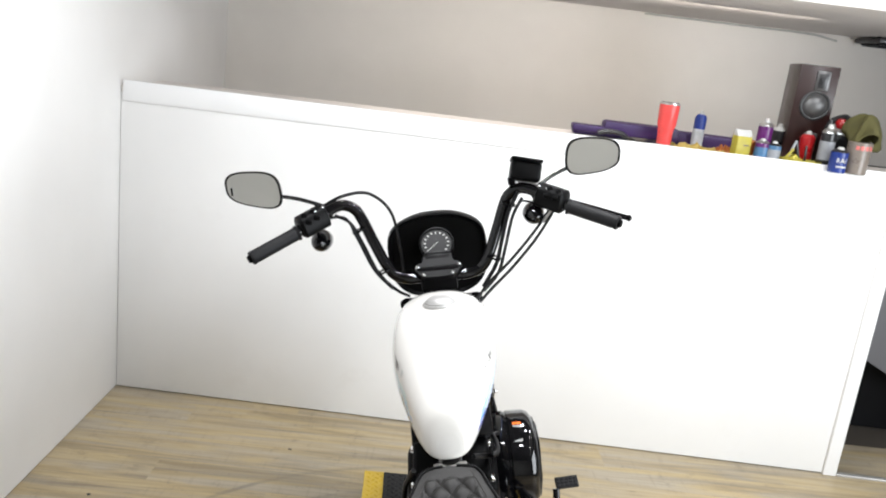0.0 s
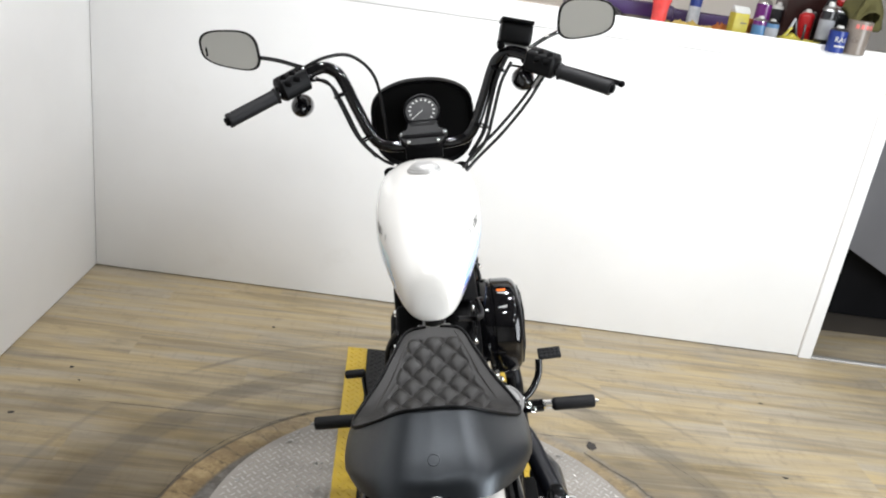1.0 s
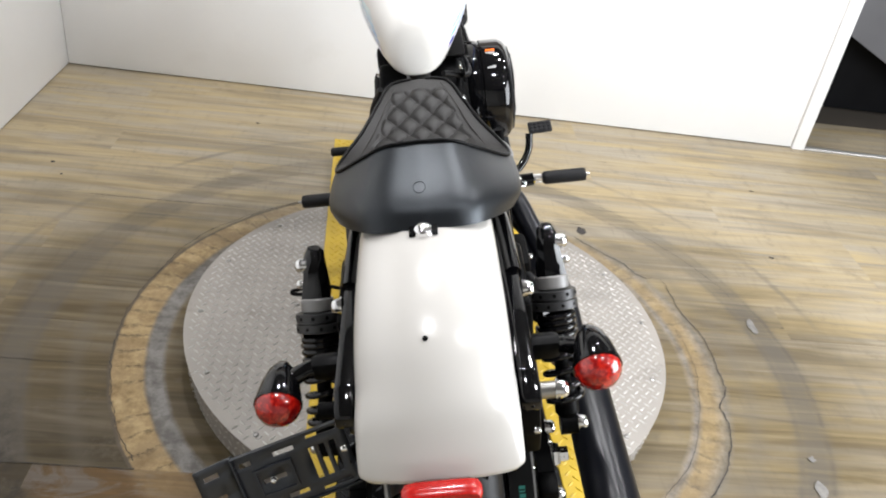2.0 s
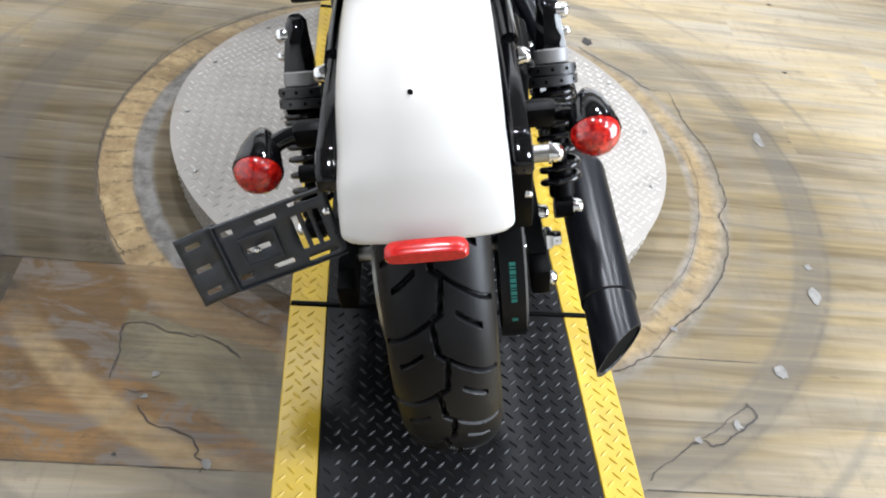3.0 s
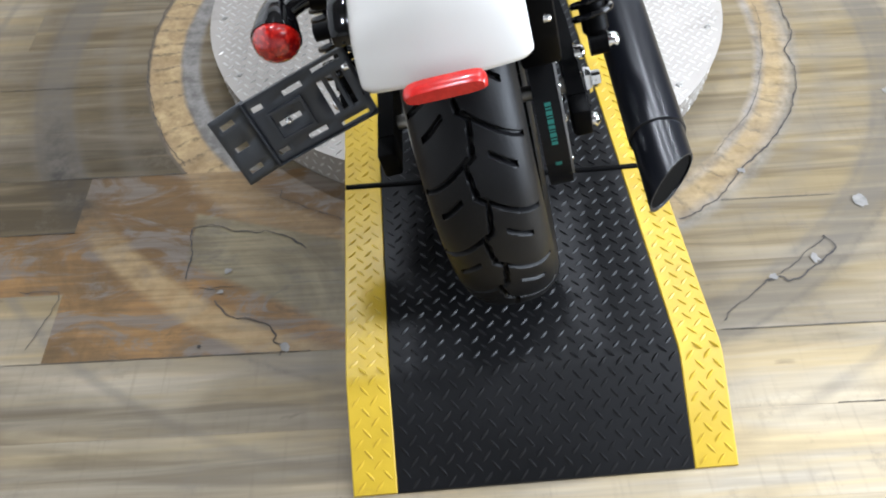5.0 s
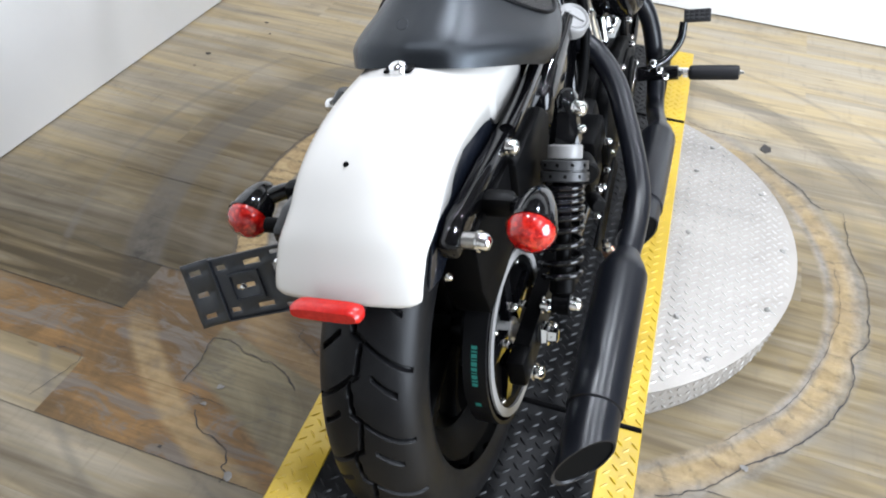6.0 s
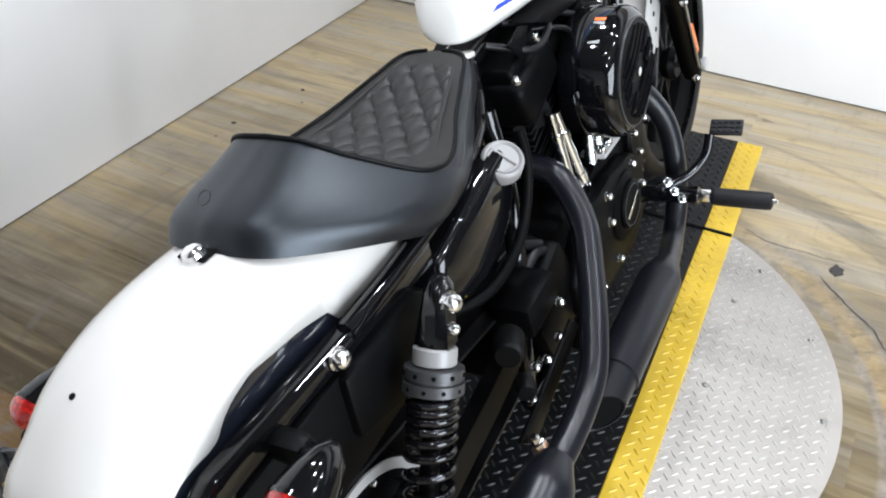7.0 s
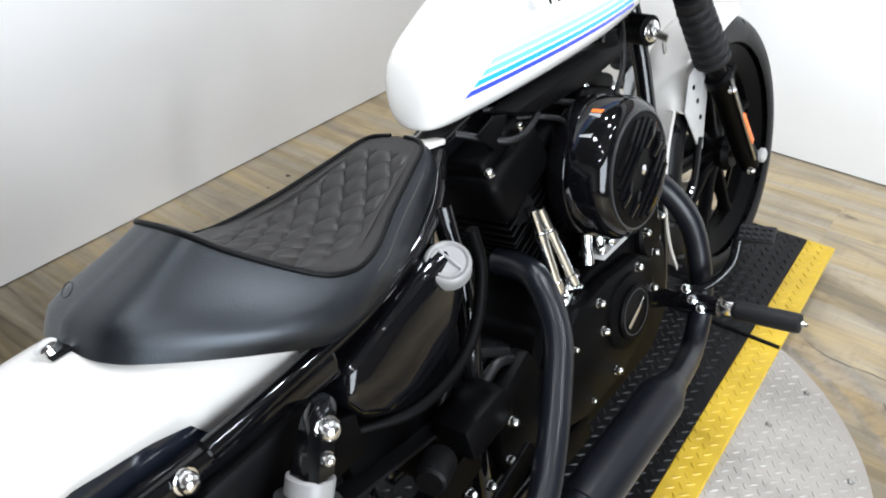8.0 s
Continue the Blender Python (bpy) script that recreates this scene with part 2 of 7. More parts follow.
    theta = mth(t, "ARCTAN2", dy, dx)
    # grime trodden into the print round the turntable, with the bike's shade painted in, thickest on the west
    near = ramp(t, mth(t, "MULTIPLY_ADD", broad, 0.5, r), 1.36, 1.84, 1, 0)
    grime = mth(t, "MULTIPLY", near, ramp(t, mth(t, "MULTIPLY_ADD", broad, 0.6, x), -0.25, 0.45, 0.95, 0.80))
    grime = mth(t, "MULTIPLY", grime, ramp(t, mth(t, "MULTIPLY_ADD", broad, 0.7, y), 2.85, 3.5, 1, 0.2))
    grime = mth(t, "MULTIPLY", grime, mth(t, "MAXIMUM", ramp(t, mth(t, "MULTIPLY_ADD", broad, 0.24, v_), SEAM_LOW - 0.04, SEAM_LOW + 0.16, 0, 1), ramp(t, x, -0.4, 0.3, 0.62, 0.05)))
    grime_shade = mixc(t, ramp(t, tone, 0.35, 0.65, 0, 1), (0.060, 0.042, 0.017), (0.092, 0.070, 0.040))
    col = mixc(t, mth(t, "MULTIPLY", grime, ramp(t, streak, 0.35, 0.65, 0.72, 1.0)), col, grime_shade)
    # the bike's shadow left of its tail, painted into the planks' colour
    bike_shade = mth(t, "MULTIPLY", ramp(t, dx, -0.75, -0.35, 1, 0.3), mth(t, "MULTIPLY", ramp(t, v_, SEAM_HIGH - 0.001, SEAM_HIGH + 0.001, 0, 1), ramp(t, mth(t, "MULTIPLY_ADD", broad, 0.7, v_), 2.20, 2.75, 1, 0)))
    col = lay(col, mth(t, "MULTIPLY", bike_shade, west), ramp(t, streak, 0.35, 0.65, 0.50, 0.85), (0.030, 0.023, 0.012))
    # the stripped ring: pale core wood tone, scored across
    bars = mth(t, "FRACT", mth(t, "MULTIPLY_ADD", torn, 0.9, mth(t, "MULTIPLY", theta, 13.0)))
    bars = mth(t, "MULTIPLY", ramp(t, bars, 0.05, 0.20, 1, 0), ramp(t, fine, 0.42, 0.55, 0, 1))
    tan = mixc(t, ramp(t, torn, 0.34, 0.66, 0, 1), (0.200, 0.130, 0.058), (0.45, 0.335, 0.175))
    tan = mixc(t, ramp(t, noise_of(t, 8, 5, 0.6, world_space=True), 0.45, 0.62, 0, 0.55), tan, (0.22, 0.15, 0.08))
    tan = mixc(t, mth(t, "MULTIPLY", bars, 0.85), tan, (0.10, 0.072, 0.042))
    stripped = mth(t, "MULTIPLY", band(0.738, 0.822, 0.010), mth(t, "MULTIPLY_ADD", west, 0.34, 0.50))
    stripped = mth(t, "MULTIPLY", stripped, ramp(t, y, 2.75, 3.0, 1, 0.55))
    col = mixc(t, stripped, col, tan)
    # the grey scar along its inner side, broad on the west and a fine line on the east, and its dark outer lip
    grey = mixc(t, ramp(t, torn, 0.4, 0.6, 0, 1), (0.105, 0.100, 0.094), (0.215, 0.205, 0.195))
    col = lay(col, mth(t, "MULTIPLY", band(0.692, 0.738, 0.014), west), ramp(t, y, 2.6, 3.0, 0.85, 0.35), grey)
    col = lay(col, mth(t, "MULTIPLY", band(0.738, 0.760, 0.016), mth(t, "SUBTRACT", 1.0, west)), ramp(t, broad, 0.35, 0.6, 0.35, 0.8), grey)
    col = lay(col, band(0.818, 0.826, 0.006), mth(t, "MULTIPLY", west, 0.75), (0.06, 0.052, 0.044))
    col = lay(col, band(0.805, 0.842, 0.02), mth(t, "MULTIPLY", mth(t, "SUBTRACT", 1.0, west), 0.42), grey)
    # tyre marks: a soft dark ring with harder edges, a fainter one farther out, a rubbed one inside
    marks = mth(t, "MULTIPLY", ramp(t, broad, 0.32, 0.62, 0.45, 0.85), ramp(t, y, 2.5, 3.1, 1.0, 0.75))
    col = lay(col, band(1.012, 1.094, 0.045), mth(t, "MULTIPLY", marks, ramp(t, streak, 0.35, 0.6, 0.6, 1.0)), (0.105, 0.093, 0.077))
    col = lay(col, band(1.084, 1.096, 0.010), mth(t, "MULTIPLY", marks, ramp(t, torn, 0.42, 0.58, 0.1, 0.6)), (0.07, 0.064, 0.057))
    col = lay(col, band(1.006, 1.020, 0.010), mth(t, "MULTIPLY", marks, ramp(t, torn, 0.40, 0.60, 0.1, 0.55)), (0.085, 0.078, 0.07))
    col = lay(col, band(1.248, 1.268, 0.012), ramp(t, broad, 0.4, 0.6, 0.0, 0.5), (0.12, 0.108, 0.094))
    col = lay(col, band(0.885, 0.925, 0.03), ramp(t, broad, 0.4, 0.6, 0.05, 0.3), (0.13, 0.115, 0.095))
    # a broad skid running off behind on the west side
    sk = mth(t, "ABSOLUTE", mth(t, "ADD", mth(t, "MULTIPLY_ADD", x, 0.80, 1.05), mth(t, "MULTIPLY", mth(t, "SUBTRACT", y, 1.0), 0.6)))
    sk = mth(t, "MULTIPLY_ADD", mth(t, "SUBTRACT", wob, 0.5), 0.10, sk)
    sk = mth(t, "MULTIPLY", ramp(t, sk, 0.02, 0.035, 0.55, 0), mth(t, "MULTIPLY", ramp(t, y, 1.1, 1.3, 1, 0), ramp(t, y, 0.55, 0.85, 0, 1)))
    col = mixc(t, sk, col, (0.10, 0.09, 0.08))
    trodden = mth(t, "MULTIPLY", ramp(t, mth(t, "MULTIPLY_ADD", broad, 0.3, v_), SEAM_LOW + 0.05, SEAM_LOW + 0.12, 1, 0), ramp(t, mth(t, "MULTIPLY_ADD", broad, 0.4, x), -0.45, 0.1, 1, 0))
    col = lay(col, trodden, ramp(t, streak, 0.35, 0.65, 0.35, 0.72), (0.070, 0.055, 0.033))
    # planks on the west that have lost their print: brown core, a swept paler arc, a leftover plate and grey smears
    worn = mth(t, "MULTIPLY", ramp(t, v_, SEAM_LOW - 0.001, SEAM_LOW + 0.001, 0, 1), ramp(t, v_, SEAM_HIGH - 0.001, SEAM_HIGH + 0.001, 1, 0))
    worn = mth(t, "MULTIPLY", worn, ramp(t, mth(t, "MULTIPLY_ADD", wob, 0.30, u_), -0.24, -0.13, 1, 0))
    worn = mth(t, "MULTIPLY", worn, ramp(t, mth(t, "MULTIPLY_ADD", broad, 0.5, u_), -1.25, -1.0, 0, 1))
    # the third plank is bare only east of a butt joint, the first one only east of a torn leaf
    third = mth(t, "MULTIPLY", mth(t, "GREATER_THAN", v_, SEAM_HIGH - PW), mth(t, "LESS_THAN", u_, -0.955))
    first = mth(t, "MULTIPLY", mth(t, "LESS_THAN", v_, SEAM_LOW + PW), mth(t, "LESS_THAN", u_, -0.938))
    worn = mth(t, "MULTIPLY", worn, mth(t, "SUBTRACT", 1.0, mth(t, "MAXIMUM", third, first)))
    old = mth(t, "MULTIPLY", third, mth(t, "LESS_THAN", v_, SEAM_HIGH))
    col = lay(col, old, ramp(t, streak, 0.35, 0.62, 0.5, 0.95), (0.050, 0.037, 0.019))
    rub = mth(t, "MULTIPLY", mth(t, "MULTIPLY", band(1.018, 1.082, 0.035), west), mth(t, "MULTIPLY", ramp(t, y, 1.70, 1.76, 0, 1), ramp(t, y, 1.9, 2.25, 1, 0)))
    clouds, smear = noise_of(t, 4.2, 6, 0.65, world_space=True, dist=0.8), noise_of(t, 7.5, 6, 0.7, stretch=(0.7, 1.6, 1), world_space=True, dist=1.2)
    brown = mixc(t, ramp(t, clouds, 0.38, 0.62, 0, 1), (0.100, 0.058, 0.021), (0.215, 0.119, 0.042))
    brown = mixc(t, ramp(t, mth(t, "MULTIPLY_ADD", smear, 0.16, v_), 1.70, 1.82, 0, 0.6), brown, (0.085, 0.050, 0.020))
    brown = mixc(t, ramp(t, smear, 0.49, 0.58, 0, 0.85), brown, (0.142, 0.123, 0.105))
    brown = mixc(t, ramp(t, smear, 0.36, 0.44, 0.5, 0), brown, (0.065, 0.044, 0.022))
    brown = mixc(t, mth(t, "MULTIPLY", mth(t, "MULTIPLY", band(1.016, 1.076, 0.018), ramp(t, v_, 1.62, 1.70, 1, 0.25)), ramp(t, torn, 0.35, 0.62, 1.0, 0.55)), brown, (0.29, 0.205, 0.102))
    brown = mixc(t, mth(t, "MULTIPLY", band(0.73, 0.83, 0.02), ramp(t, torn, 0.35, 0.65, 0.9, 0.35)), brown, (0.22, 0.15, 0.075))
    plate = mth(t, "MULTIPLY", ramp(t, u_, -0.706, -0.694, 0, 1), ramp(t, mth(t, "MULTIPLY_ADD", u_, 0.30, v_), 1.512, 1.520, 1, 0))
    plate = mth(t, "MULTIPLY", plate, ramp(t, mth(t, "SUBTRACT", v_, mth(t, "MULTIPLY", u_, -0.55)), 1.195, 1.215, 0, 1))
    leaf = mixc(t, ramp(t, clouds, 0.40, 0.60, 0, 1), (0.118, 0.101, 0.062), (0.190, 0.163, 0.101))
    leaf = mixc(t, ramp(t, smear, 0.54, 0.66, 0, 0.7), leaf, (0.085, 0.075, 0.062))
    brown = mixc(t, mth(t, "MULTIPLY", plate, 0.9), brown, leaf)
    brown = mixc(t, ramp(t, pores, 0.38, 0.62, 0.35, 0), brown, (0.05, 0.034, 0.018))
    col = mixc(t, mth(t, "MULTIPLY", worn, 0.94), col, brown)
    col = lay(col, rub, ramp(t, mth(t, "MULTIPLY_ADD", streak, 0.5, torn), 0.62, 0.86, 0.9, 0.25), (0.030, 0.026, 0.021))
    scuff = noise_of(t, 9, 8, 0.75, world_space=True)
    col = mixc(t, ramp(t, scuff, 0.56, 0.74, 0, 0.6), col, (0.120, 0.103, 0.084))
    chips = noise_of(t, 60, 4, 0.7, world_space=True)
    col = mixc(t, ramp(t, chips, 0.70, 0.74, 0, 0.7), col, (0.07, 0.06, 0.05))
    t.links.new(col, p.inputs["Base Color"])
    t.links.new(ramp(t, wob, 0.3, 0.7, 0.36, 0.52), p.inputs["Roughness"])
    p.inputs["Specular IOR Level"].default_value = 0.18
    b = node(t, "Bump", Strength=0.2, Distance=0.002)
    t.links.new(mth(t, "ADD", mth(t, "MULTIPLY", pores, 0.6), mth(t, "MULTIPLY", stripped, torn)), b.inputs["Height"])
    t.links.new(b.outputs[0], p.inputs["Normal"])
    return m


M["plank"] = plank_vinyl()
M["subfloor"] = surf("subfloor", (0.06, 0.05, 0.04), 0.8)
M["crack"] = surf("crack_grime", (0.035, 0.03, 0.027), 0.8)
M["disc"] = surf("tread_plate_aluminium", (0.325, 0.30, 0.27), 0.5, metal=0.3, var=0.14, scale=5, grain=70, bump=0.06, wear=(0.19, 0.165, 0.135), rvar=0.1)
M["disclug"] = surf("tread_plate_lug", (0.50, 0.48, 0.455), 0.34, metal=0.6, var=0.1)
M["matblack"] = surf("black_vinyl_mat", (0.0045, 0.0045, 0.005), 0.42, var=0.25, scale=5, grain=200, bump=0.1, wear=(0.009, 0.009, 0.0095), spec=0.17)
M["matlug"] = surf("black_mat_lug", (0.009, 0.009, 0.0098), 0.40, var=0.2, scale=8, grain=300, bump=0.05, spec=0.20)
M["matyellow"] = surf("yellow_vinyl_mat", (0.50, 0.335, 0.016), 0.42, var=0.15, scale=7, grain=160, bump=0.1, wear=(0.36, 0.225, 0.03))

# ---- mesh helpers ----


def finish(me, mat, smooth=True, angle=38):
    me.materials.append(M[mat])
    if smooth:
        me.polygons.foreach_set("use_smooth", [True] * len(me.polygons))
        me.set_sharp_from_angle(angle=radians(angle))
    me.update()
    return me


def part(name, bm, mat, parent=None, label="", angle=38):
    me = bpy.data.meshes.new(name)
    bmesh.ops.recalc_face_normals(bm, faces=bm.faces)
    bm.to_mesh(me)
    bm.free()
    ob = new(name, finish(me, mat, True, angle))
    ob.parent = parent
    if label:
        ob["label"] = label
    return ob


def piece(name, me, parent, m=None):
    ob = new(name, me)
    ob.parent = parent
    if m is not None:
        ob.matrix_basis = m
    return ob


def thing(name, label, category, m=None, group=""):
    ob = new(name)
    ob.empty_display_size = 0.05
    tagged(ob, label, category, group)
    if m is not None:
        ob.matrix_world = m
    return ob


def boxm(cx, cy, cz, sx, sy, sz, bev=0.003, m=None, seg=2, bm=None):
    b = bm or bmesh.new()
    r = bmesh.ops.create_cube(b, size=1, matrix=Matrix.Diagonal((sx, sy, sz, 1)))
    vs = r["verts"]
    if bev:
        es = list({e for v in vs for e in v.link_edges})
        out = bmesh.ops.bevel(b, geom=es, offset=min(bev, min(sx, sy, sz) * 0.45), segments=seg, affect="EDGES", profile=0.5)
        vs = list({v for f in out["faces"] for v in f.verts} | {v for v in vs if v.is_valid})
    mm = Matrix.Translation((cx, cy, cz)) @ (m or Matrix())
    bmesh.ops.transform(b, matrix=mm, verts=vs)
    return b


def spline(pts, n=8):
    """A smooth line through points (Catmull-Rom)."""
    p = [Vector(q) for q in pts]
    p = [p[0] * 2 - p[1]] + p + [p[-1] * 2 - p[-2]]
    out = []
    for i in range(1, len(p) - 2):
        for k in range(n):
            s = k / n
            a, b, c, d = p[i - 1], p[i], p[i + 1], p[i + 2]
            out.append(0.5 * ((2 * b) + (c - a) * s + (2 * a - 5 * b + 4 * c - d) * s * s + (3 * b - a - 3 * c + d) * s ** 3))
    out.append(p[-2].copy())
    return out


def loft(rings, cap=True, closed=True, bm=None):
    b = bm or bmesh.new()
    vs = [[b.verts.new(q) for q in r] for r in rings]
    n = len(rings[0])
    for i in range(len(vs) - 1):
        for k in range(n if closed else n - 1):
            j = (k + 1) % n
            b.faces.new((vs[i][k], vs[i][j], vs[i + 1][j], vs[i + 1][k]))
    if cap and closed:
        b.faces.new(vs[0][::-1])
        b.faces.new(vs[-1])
    return b


def tube(pts, r, seg=14, n=8, cap=True, smooth=True, bm=None, flat=1.0):
    line = spline(pts, n) if smooth else [Vector(q) for q in pts]
    rad = (lambda s: r) if isinstance(r, (int, float)) else r
    rings, up = [], None
    for i, q in enumerate(line):
        d = (line[min(i + 1, len(line) - 1)] - line[max(i - 1, 0)]).normalized()
        if up is None:
            up = d.orthogonal().normalized()
        up = (up - d * up.dot(d)).normalized()
        side = d.cross(up)
        rr = rad(i / (len(line) - 1))
        rings.append([q + rr * (math.cos(a) * up * flat + math.sin(a) * side) for a in (2 * math.pi * k / seg for k in range(seg))])
    return loft(rings, cap, True, bm)


def frame_to(origin, direction):
    """A pose whose z axis points along direction."""
    return Matrix.Translation(origin) @ Vector(direction).to_track_quat("Z", "Y").to_matrix().to_4x4()


def lathe(profile, origin=(0, 0, 0), direction=(0, 0, 1), seg=32, cap=True, bm=None):
    """profile: (along, radius) pairs."""
    m = frame_to(origin, direction)
    rings = [[m @ Vector((r * math.cos(a), r * math.sin(a), h)) for a in (2 * math.pi * k / seg for k in range(seg))] for h, r in profile]
    return loft(rings, cap, True, bm)


def prism(outline, x0, x1, bev=0.006, seg=2, bm=None):
    """An outline in (y, z), drawn out along x, with its edges rounded."""
    b = bm or bmesh.new()
    n = len(outline)
    lo = [b.verts.new((x0, y, z)) for y, z in outline]
    hi = [b.verts.new((x1, y, z)) for y, z in outline]
    fs = [b.faces.new(lo[::-1]), b.faces.new(hi)]
    for k in range(n):
        j = (k + 1) % n
        fs.append(b.faces.new((lo[k], lo[j], hi[j], hi[k])))
    bmesh.ops.recalc_face_normals(b, faces=fs)
    if bev:
        bmesh.ops.bevel(b, geom=list({e for f in fs for e in f.edges}), offset=bev, segments=seg, affect="EDGES", profile=0.5)
    return b


def oval(rx, ry, n=32, e=1.0):
    out = []
    for k in range(n):
        a = 2 * math.pi * k / n
        c, s = math.cos(a), math.sin(a)
        out.append((rx * math.copysign(abs(c) ** e, c), ry * math.copysign(abs(s) ** e, s)))
    return out


def raw(name, verts, faces, mat, parent=None, label="", smooth=False):
    me = bpy.data.meshes.new(name)
    me.from_pydata(verts, [], faces)
    ob = new(name, finish(me, mat, smooth))
    ob.parent = parent
    if label:
        ob["label"] = label
    return ob


# shared small fittings
def bolt_mesh(name, r, h, mat, dome=True):
    b = lathe([(0, r * 1.2), (0.15 * h, r * 1.2), (0.16 * h, r), (0.55 * h, r), (0.8 * h, r * 0.85), (0.95 * h, r * 0.5), (h, r * 0.05)], seg=12)
    me = bpy.data.meshes.new(name)
    b.to_mesh(me)
    b.free()
    return finish(me, mat)


BOLT_S = bolt_mesh("bolt_small", 0.0044, 0.008, "chrome")
BOLT_M = bolt_mesh("bolt_medium", 0.0072, 0.014, "chrome")
BOLT_L = bolt_mesh("bolt_large", 0.012, 0.018, "chrome")


def bolt(me, at, direction, parent):
    return piece("bolt", me, parent, frame_to(at, direction))


def lugs(name, centres, length, width, height, mat, parent, z=None):
    """Raised lens-shaped lugs of a tread plate: (x, y, z, angle, tilt) each, in one mesh."""
    vs, fs = [], []
    for cx, cy, cz, a, slope in centres:
        c, s = math.cos(a), math.sin(a)
        o = len(vs)
        for u, v, h in ((-0.5, 0, 0), (-0.2, -0.5, 0), (0.2, -0.5, 0), (0.5, 0, 0), (0.2, 0.5, 0), (-0.2, 0.5, 0), (-0.26, 0, 1), (0.26, 0, 1)):
            x, y = u * length * c - v * width * s, u * length * s + v * width * c
            vs.append((cx + x, cy + y, cz + h * height + slope * y))
        fs += [tuple(o + i for i in f) for f in ((0, 1, 6), (1, 2, 7, 6), (2, 3, 7), (3, 4, 7), (4, 5, 6, 7), (5, 0, 6))]
    ob = raw(name, vs, fs, mat, parent, "", True)
    ob["kind"] = "stuff"
    return ob

# ---- the room ----
# the room stands turned by TURNED degrees against the bike's platform; built square, about the foot of its far left corner
ROOM = Matrix.Translation((-1.51, 4.088, 0)) @ pose(0, 0, 0, 0, 0, -3.75)
WALL_W, SILL, DEEP = 3.335, 1.395, 1.60
SHELF = SILL - 0.02


def room_box(name, x0, x1, y0, y1, z0, z1, mat, bev=0.002, parent=None):
    ob = part(name, boxm((x0 + x1) / 2, (y0 + y1) / 2, (z0 + z1) / 2, x1 - x0, y1 - y0, z1 - z0, bev), mat, parent)
    if parent is None:
        ob.matrix_world = ROOM
    return ob


def structure(ob, label, category):
    return tagged(ob, label, category, kind="structure")


structure(room_box("wall_left", -0.12, 0, -5.62, DEEP + 0.1, 0.005, 2.6, "wall"), "plain white painted side wall", "wall")
bpy.data.objects["wall_left"].matrix_world = Matrix.Translation((-1.51, 4.088, 0)) @ pose(0, 0, 0, 0, 0, -2.2)
structure(room_box("wall_back", 0.002, WALL_W - 0.06, 0, 0.12, 0.006, SHELF - 0.03, "wall"), "white painted half-height partition wall below the ledge", "wall")
structure(room_box("ledge", 0.002, WALL_W + 1.2, 0.0, 0.46, SHELF - 0.028, SHELF, "ledgetop"), "dull beige ledge on the partition wall", "ledge")
structure(room_box("trim_fascia", 0.012, WALL_W + 1.2, -0.006, -0.001, SILL - 0.083, SILL + 0.003, "trim", 0.003), "white painted board edging the ledge", "trim")
structure(room_box("trim_post", WALL_W - 0.06, WALL_W, -0.012, 0.11, 0, SILL - 0.088, "trim", 0.004), "white corner post beside the dark opening", "post")
structure(room_box("wall_alcove", -0.10, WALL_W + 1.4, DEEP, DEEP + 0.12, 0, 2.6, "upper"), "grey-white wall set back above the ledge", "wall")
structure(room_box("ceiling_alcove", -0.10, WALL_W + 1.4, -0.06, DEEP - 0.002, 2.02, 2.14, "ceil"), "off-white ceiling slab over the ledge", "ceiling")
# unseen ceiling, dark only for what the bike reflects
structure(room_box("ceiling", -0.1, WALL_W + 1.4, -5.6, -0.062, 2.58, 2.68, "reflect_dark"), "unseen ceiling, coloured dark to give dark reflections", "ceiling")
structure(room_box("wall_header", 0.0, WALL_W + 1.4, -0.058, -0.002, 2.142, 2.58, "wall"), "white wall above the alcove opening", "wall")
# unseen right wall, dark for the same reflections
structure(room_box("wall_right", WALL_W + 1.4, WALL_W + 1.52, -5.6, DEEP + 0.1, 0, 2.6, "reflect_dark"), "unseen side wall, coloured dark to give dark reflections", "wall")
structure(room_box("wall_rear", -0.1, WALL_W + 1.4, -5.72, -5.602, 0, 2.6, "rearwall"), "plain grey wall behind the platform", "wall")
# the dark opening beside the post; its shade is painted into back and cheek
structure(room_box("wall_opening", WALL_W + 0.002, WALL_W + 1.4, 0.60, 0.66, 0.0, SILL - 0.03, "blackbox"), "back of the opening under the ledge, shade painted near-black", "wall")
structure(room_box("wall_cheek", WALL_W - 0.06, WALL_W - 0.004, 0.122, 0.60, 0.0, SILL - 0.03, "blackbox"), "cheek of the opening under the ledge, shade painted near-black", "wall")
structure(room_box("threshold", WALL_W + 0.002, WALL_W + 1.38, -0.012, 0.016, 0.0, 0.012, "trimmetal", 0.003), "narrow pale threshold strip on the floor", "threshold")
panel = thing("storage_panel", "smooth dark grey panel standing in the dark opening", "panel", ROOM @ Matrix.Translation((WALL_W + 0.65, 0.42, 0)))
sheet = bmesh.new()
outline = ((-0.45, 0.45), (0.25, 0.10), (0.25, 0.002), (0.7, 0.002), (0.7, 1.3), (-0.45, 1.3))
faces_ = [[sheet.verts.new((x, y, z)) for x, z in outline] for y in (0, 0.02)]
sheet.faces.new(faces_[0])
sheet.faces.new(faces_[1][::-1])
for k in range(6):
    sheet.faces.new((faces_[0][k], faces_[0][k - 1], faces_[1][k - 1], faces_[1][k]))
part("sheet", sheet, "darkwall", panel)
slat = thing("wood_slat", "dark brown wooden slat leaning in the opening", "slat", ROOM @ Matrix.Translation((WALL_W + 0.16, 0.36, 0)))
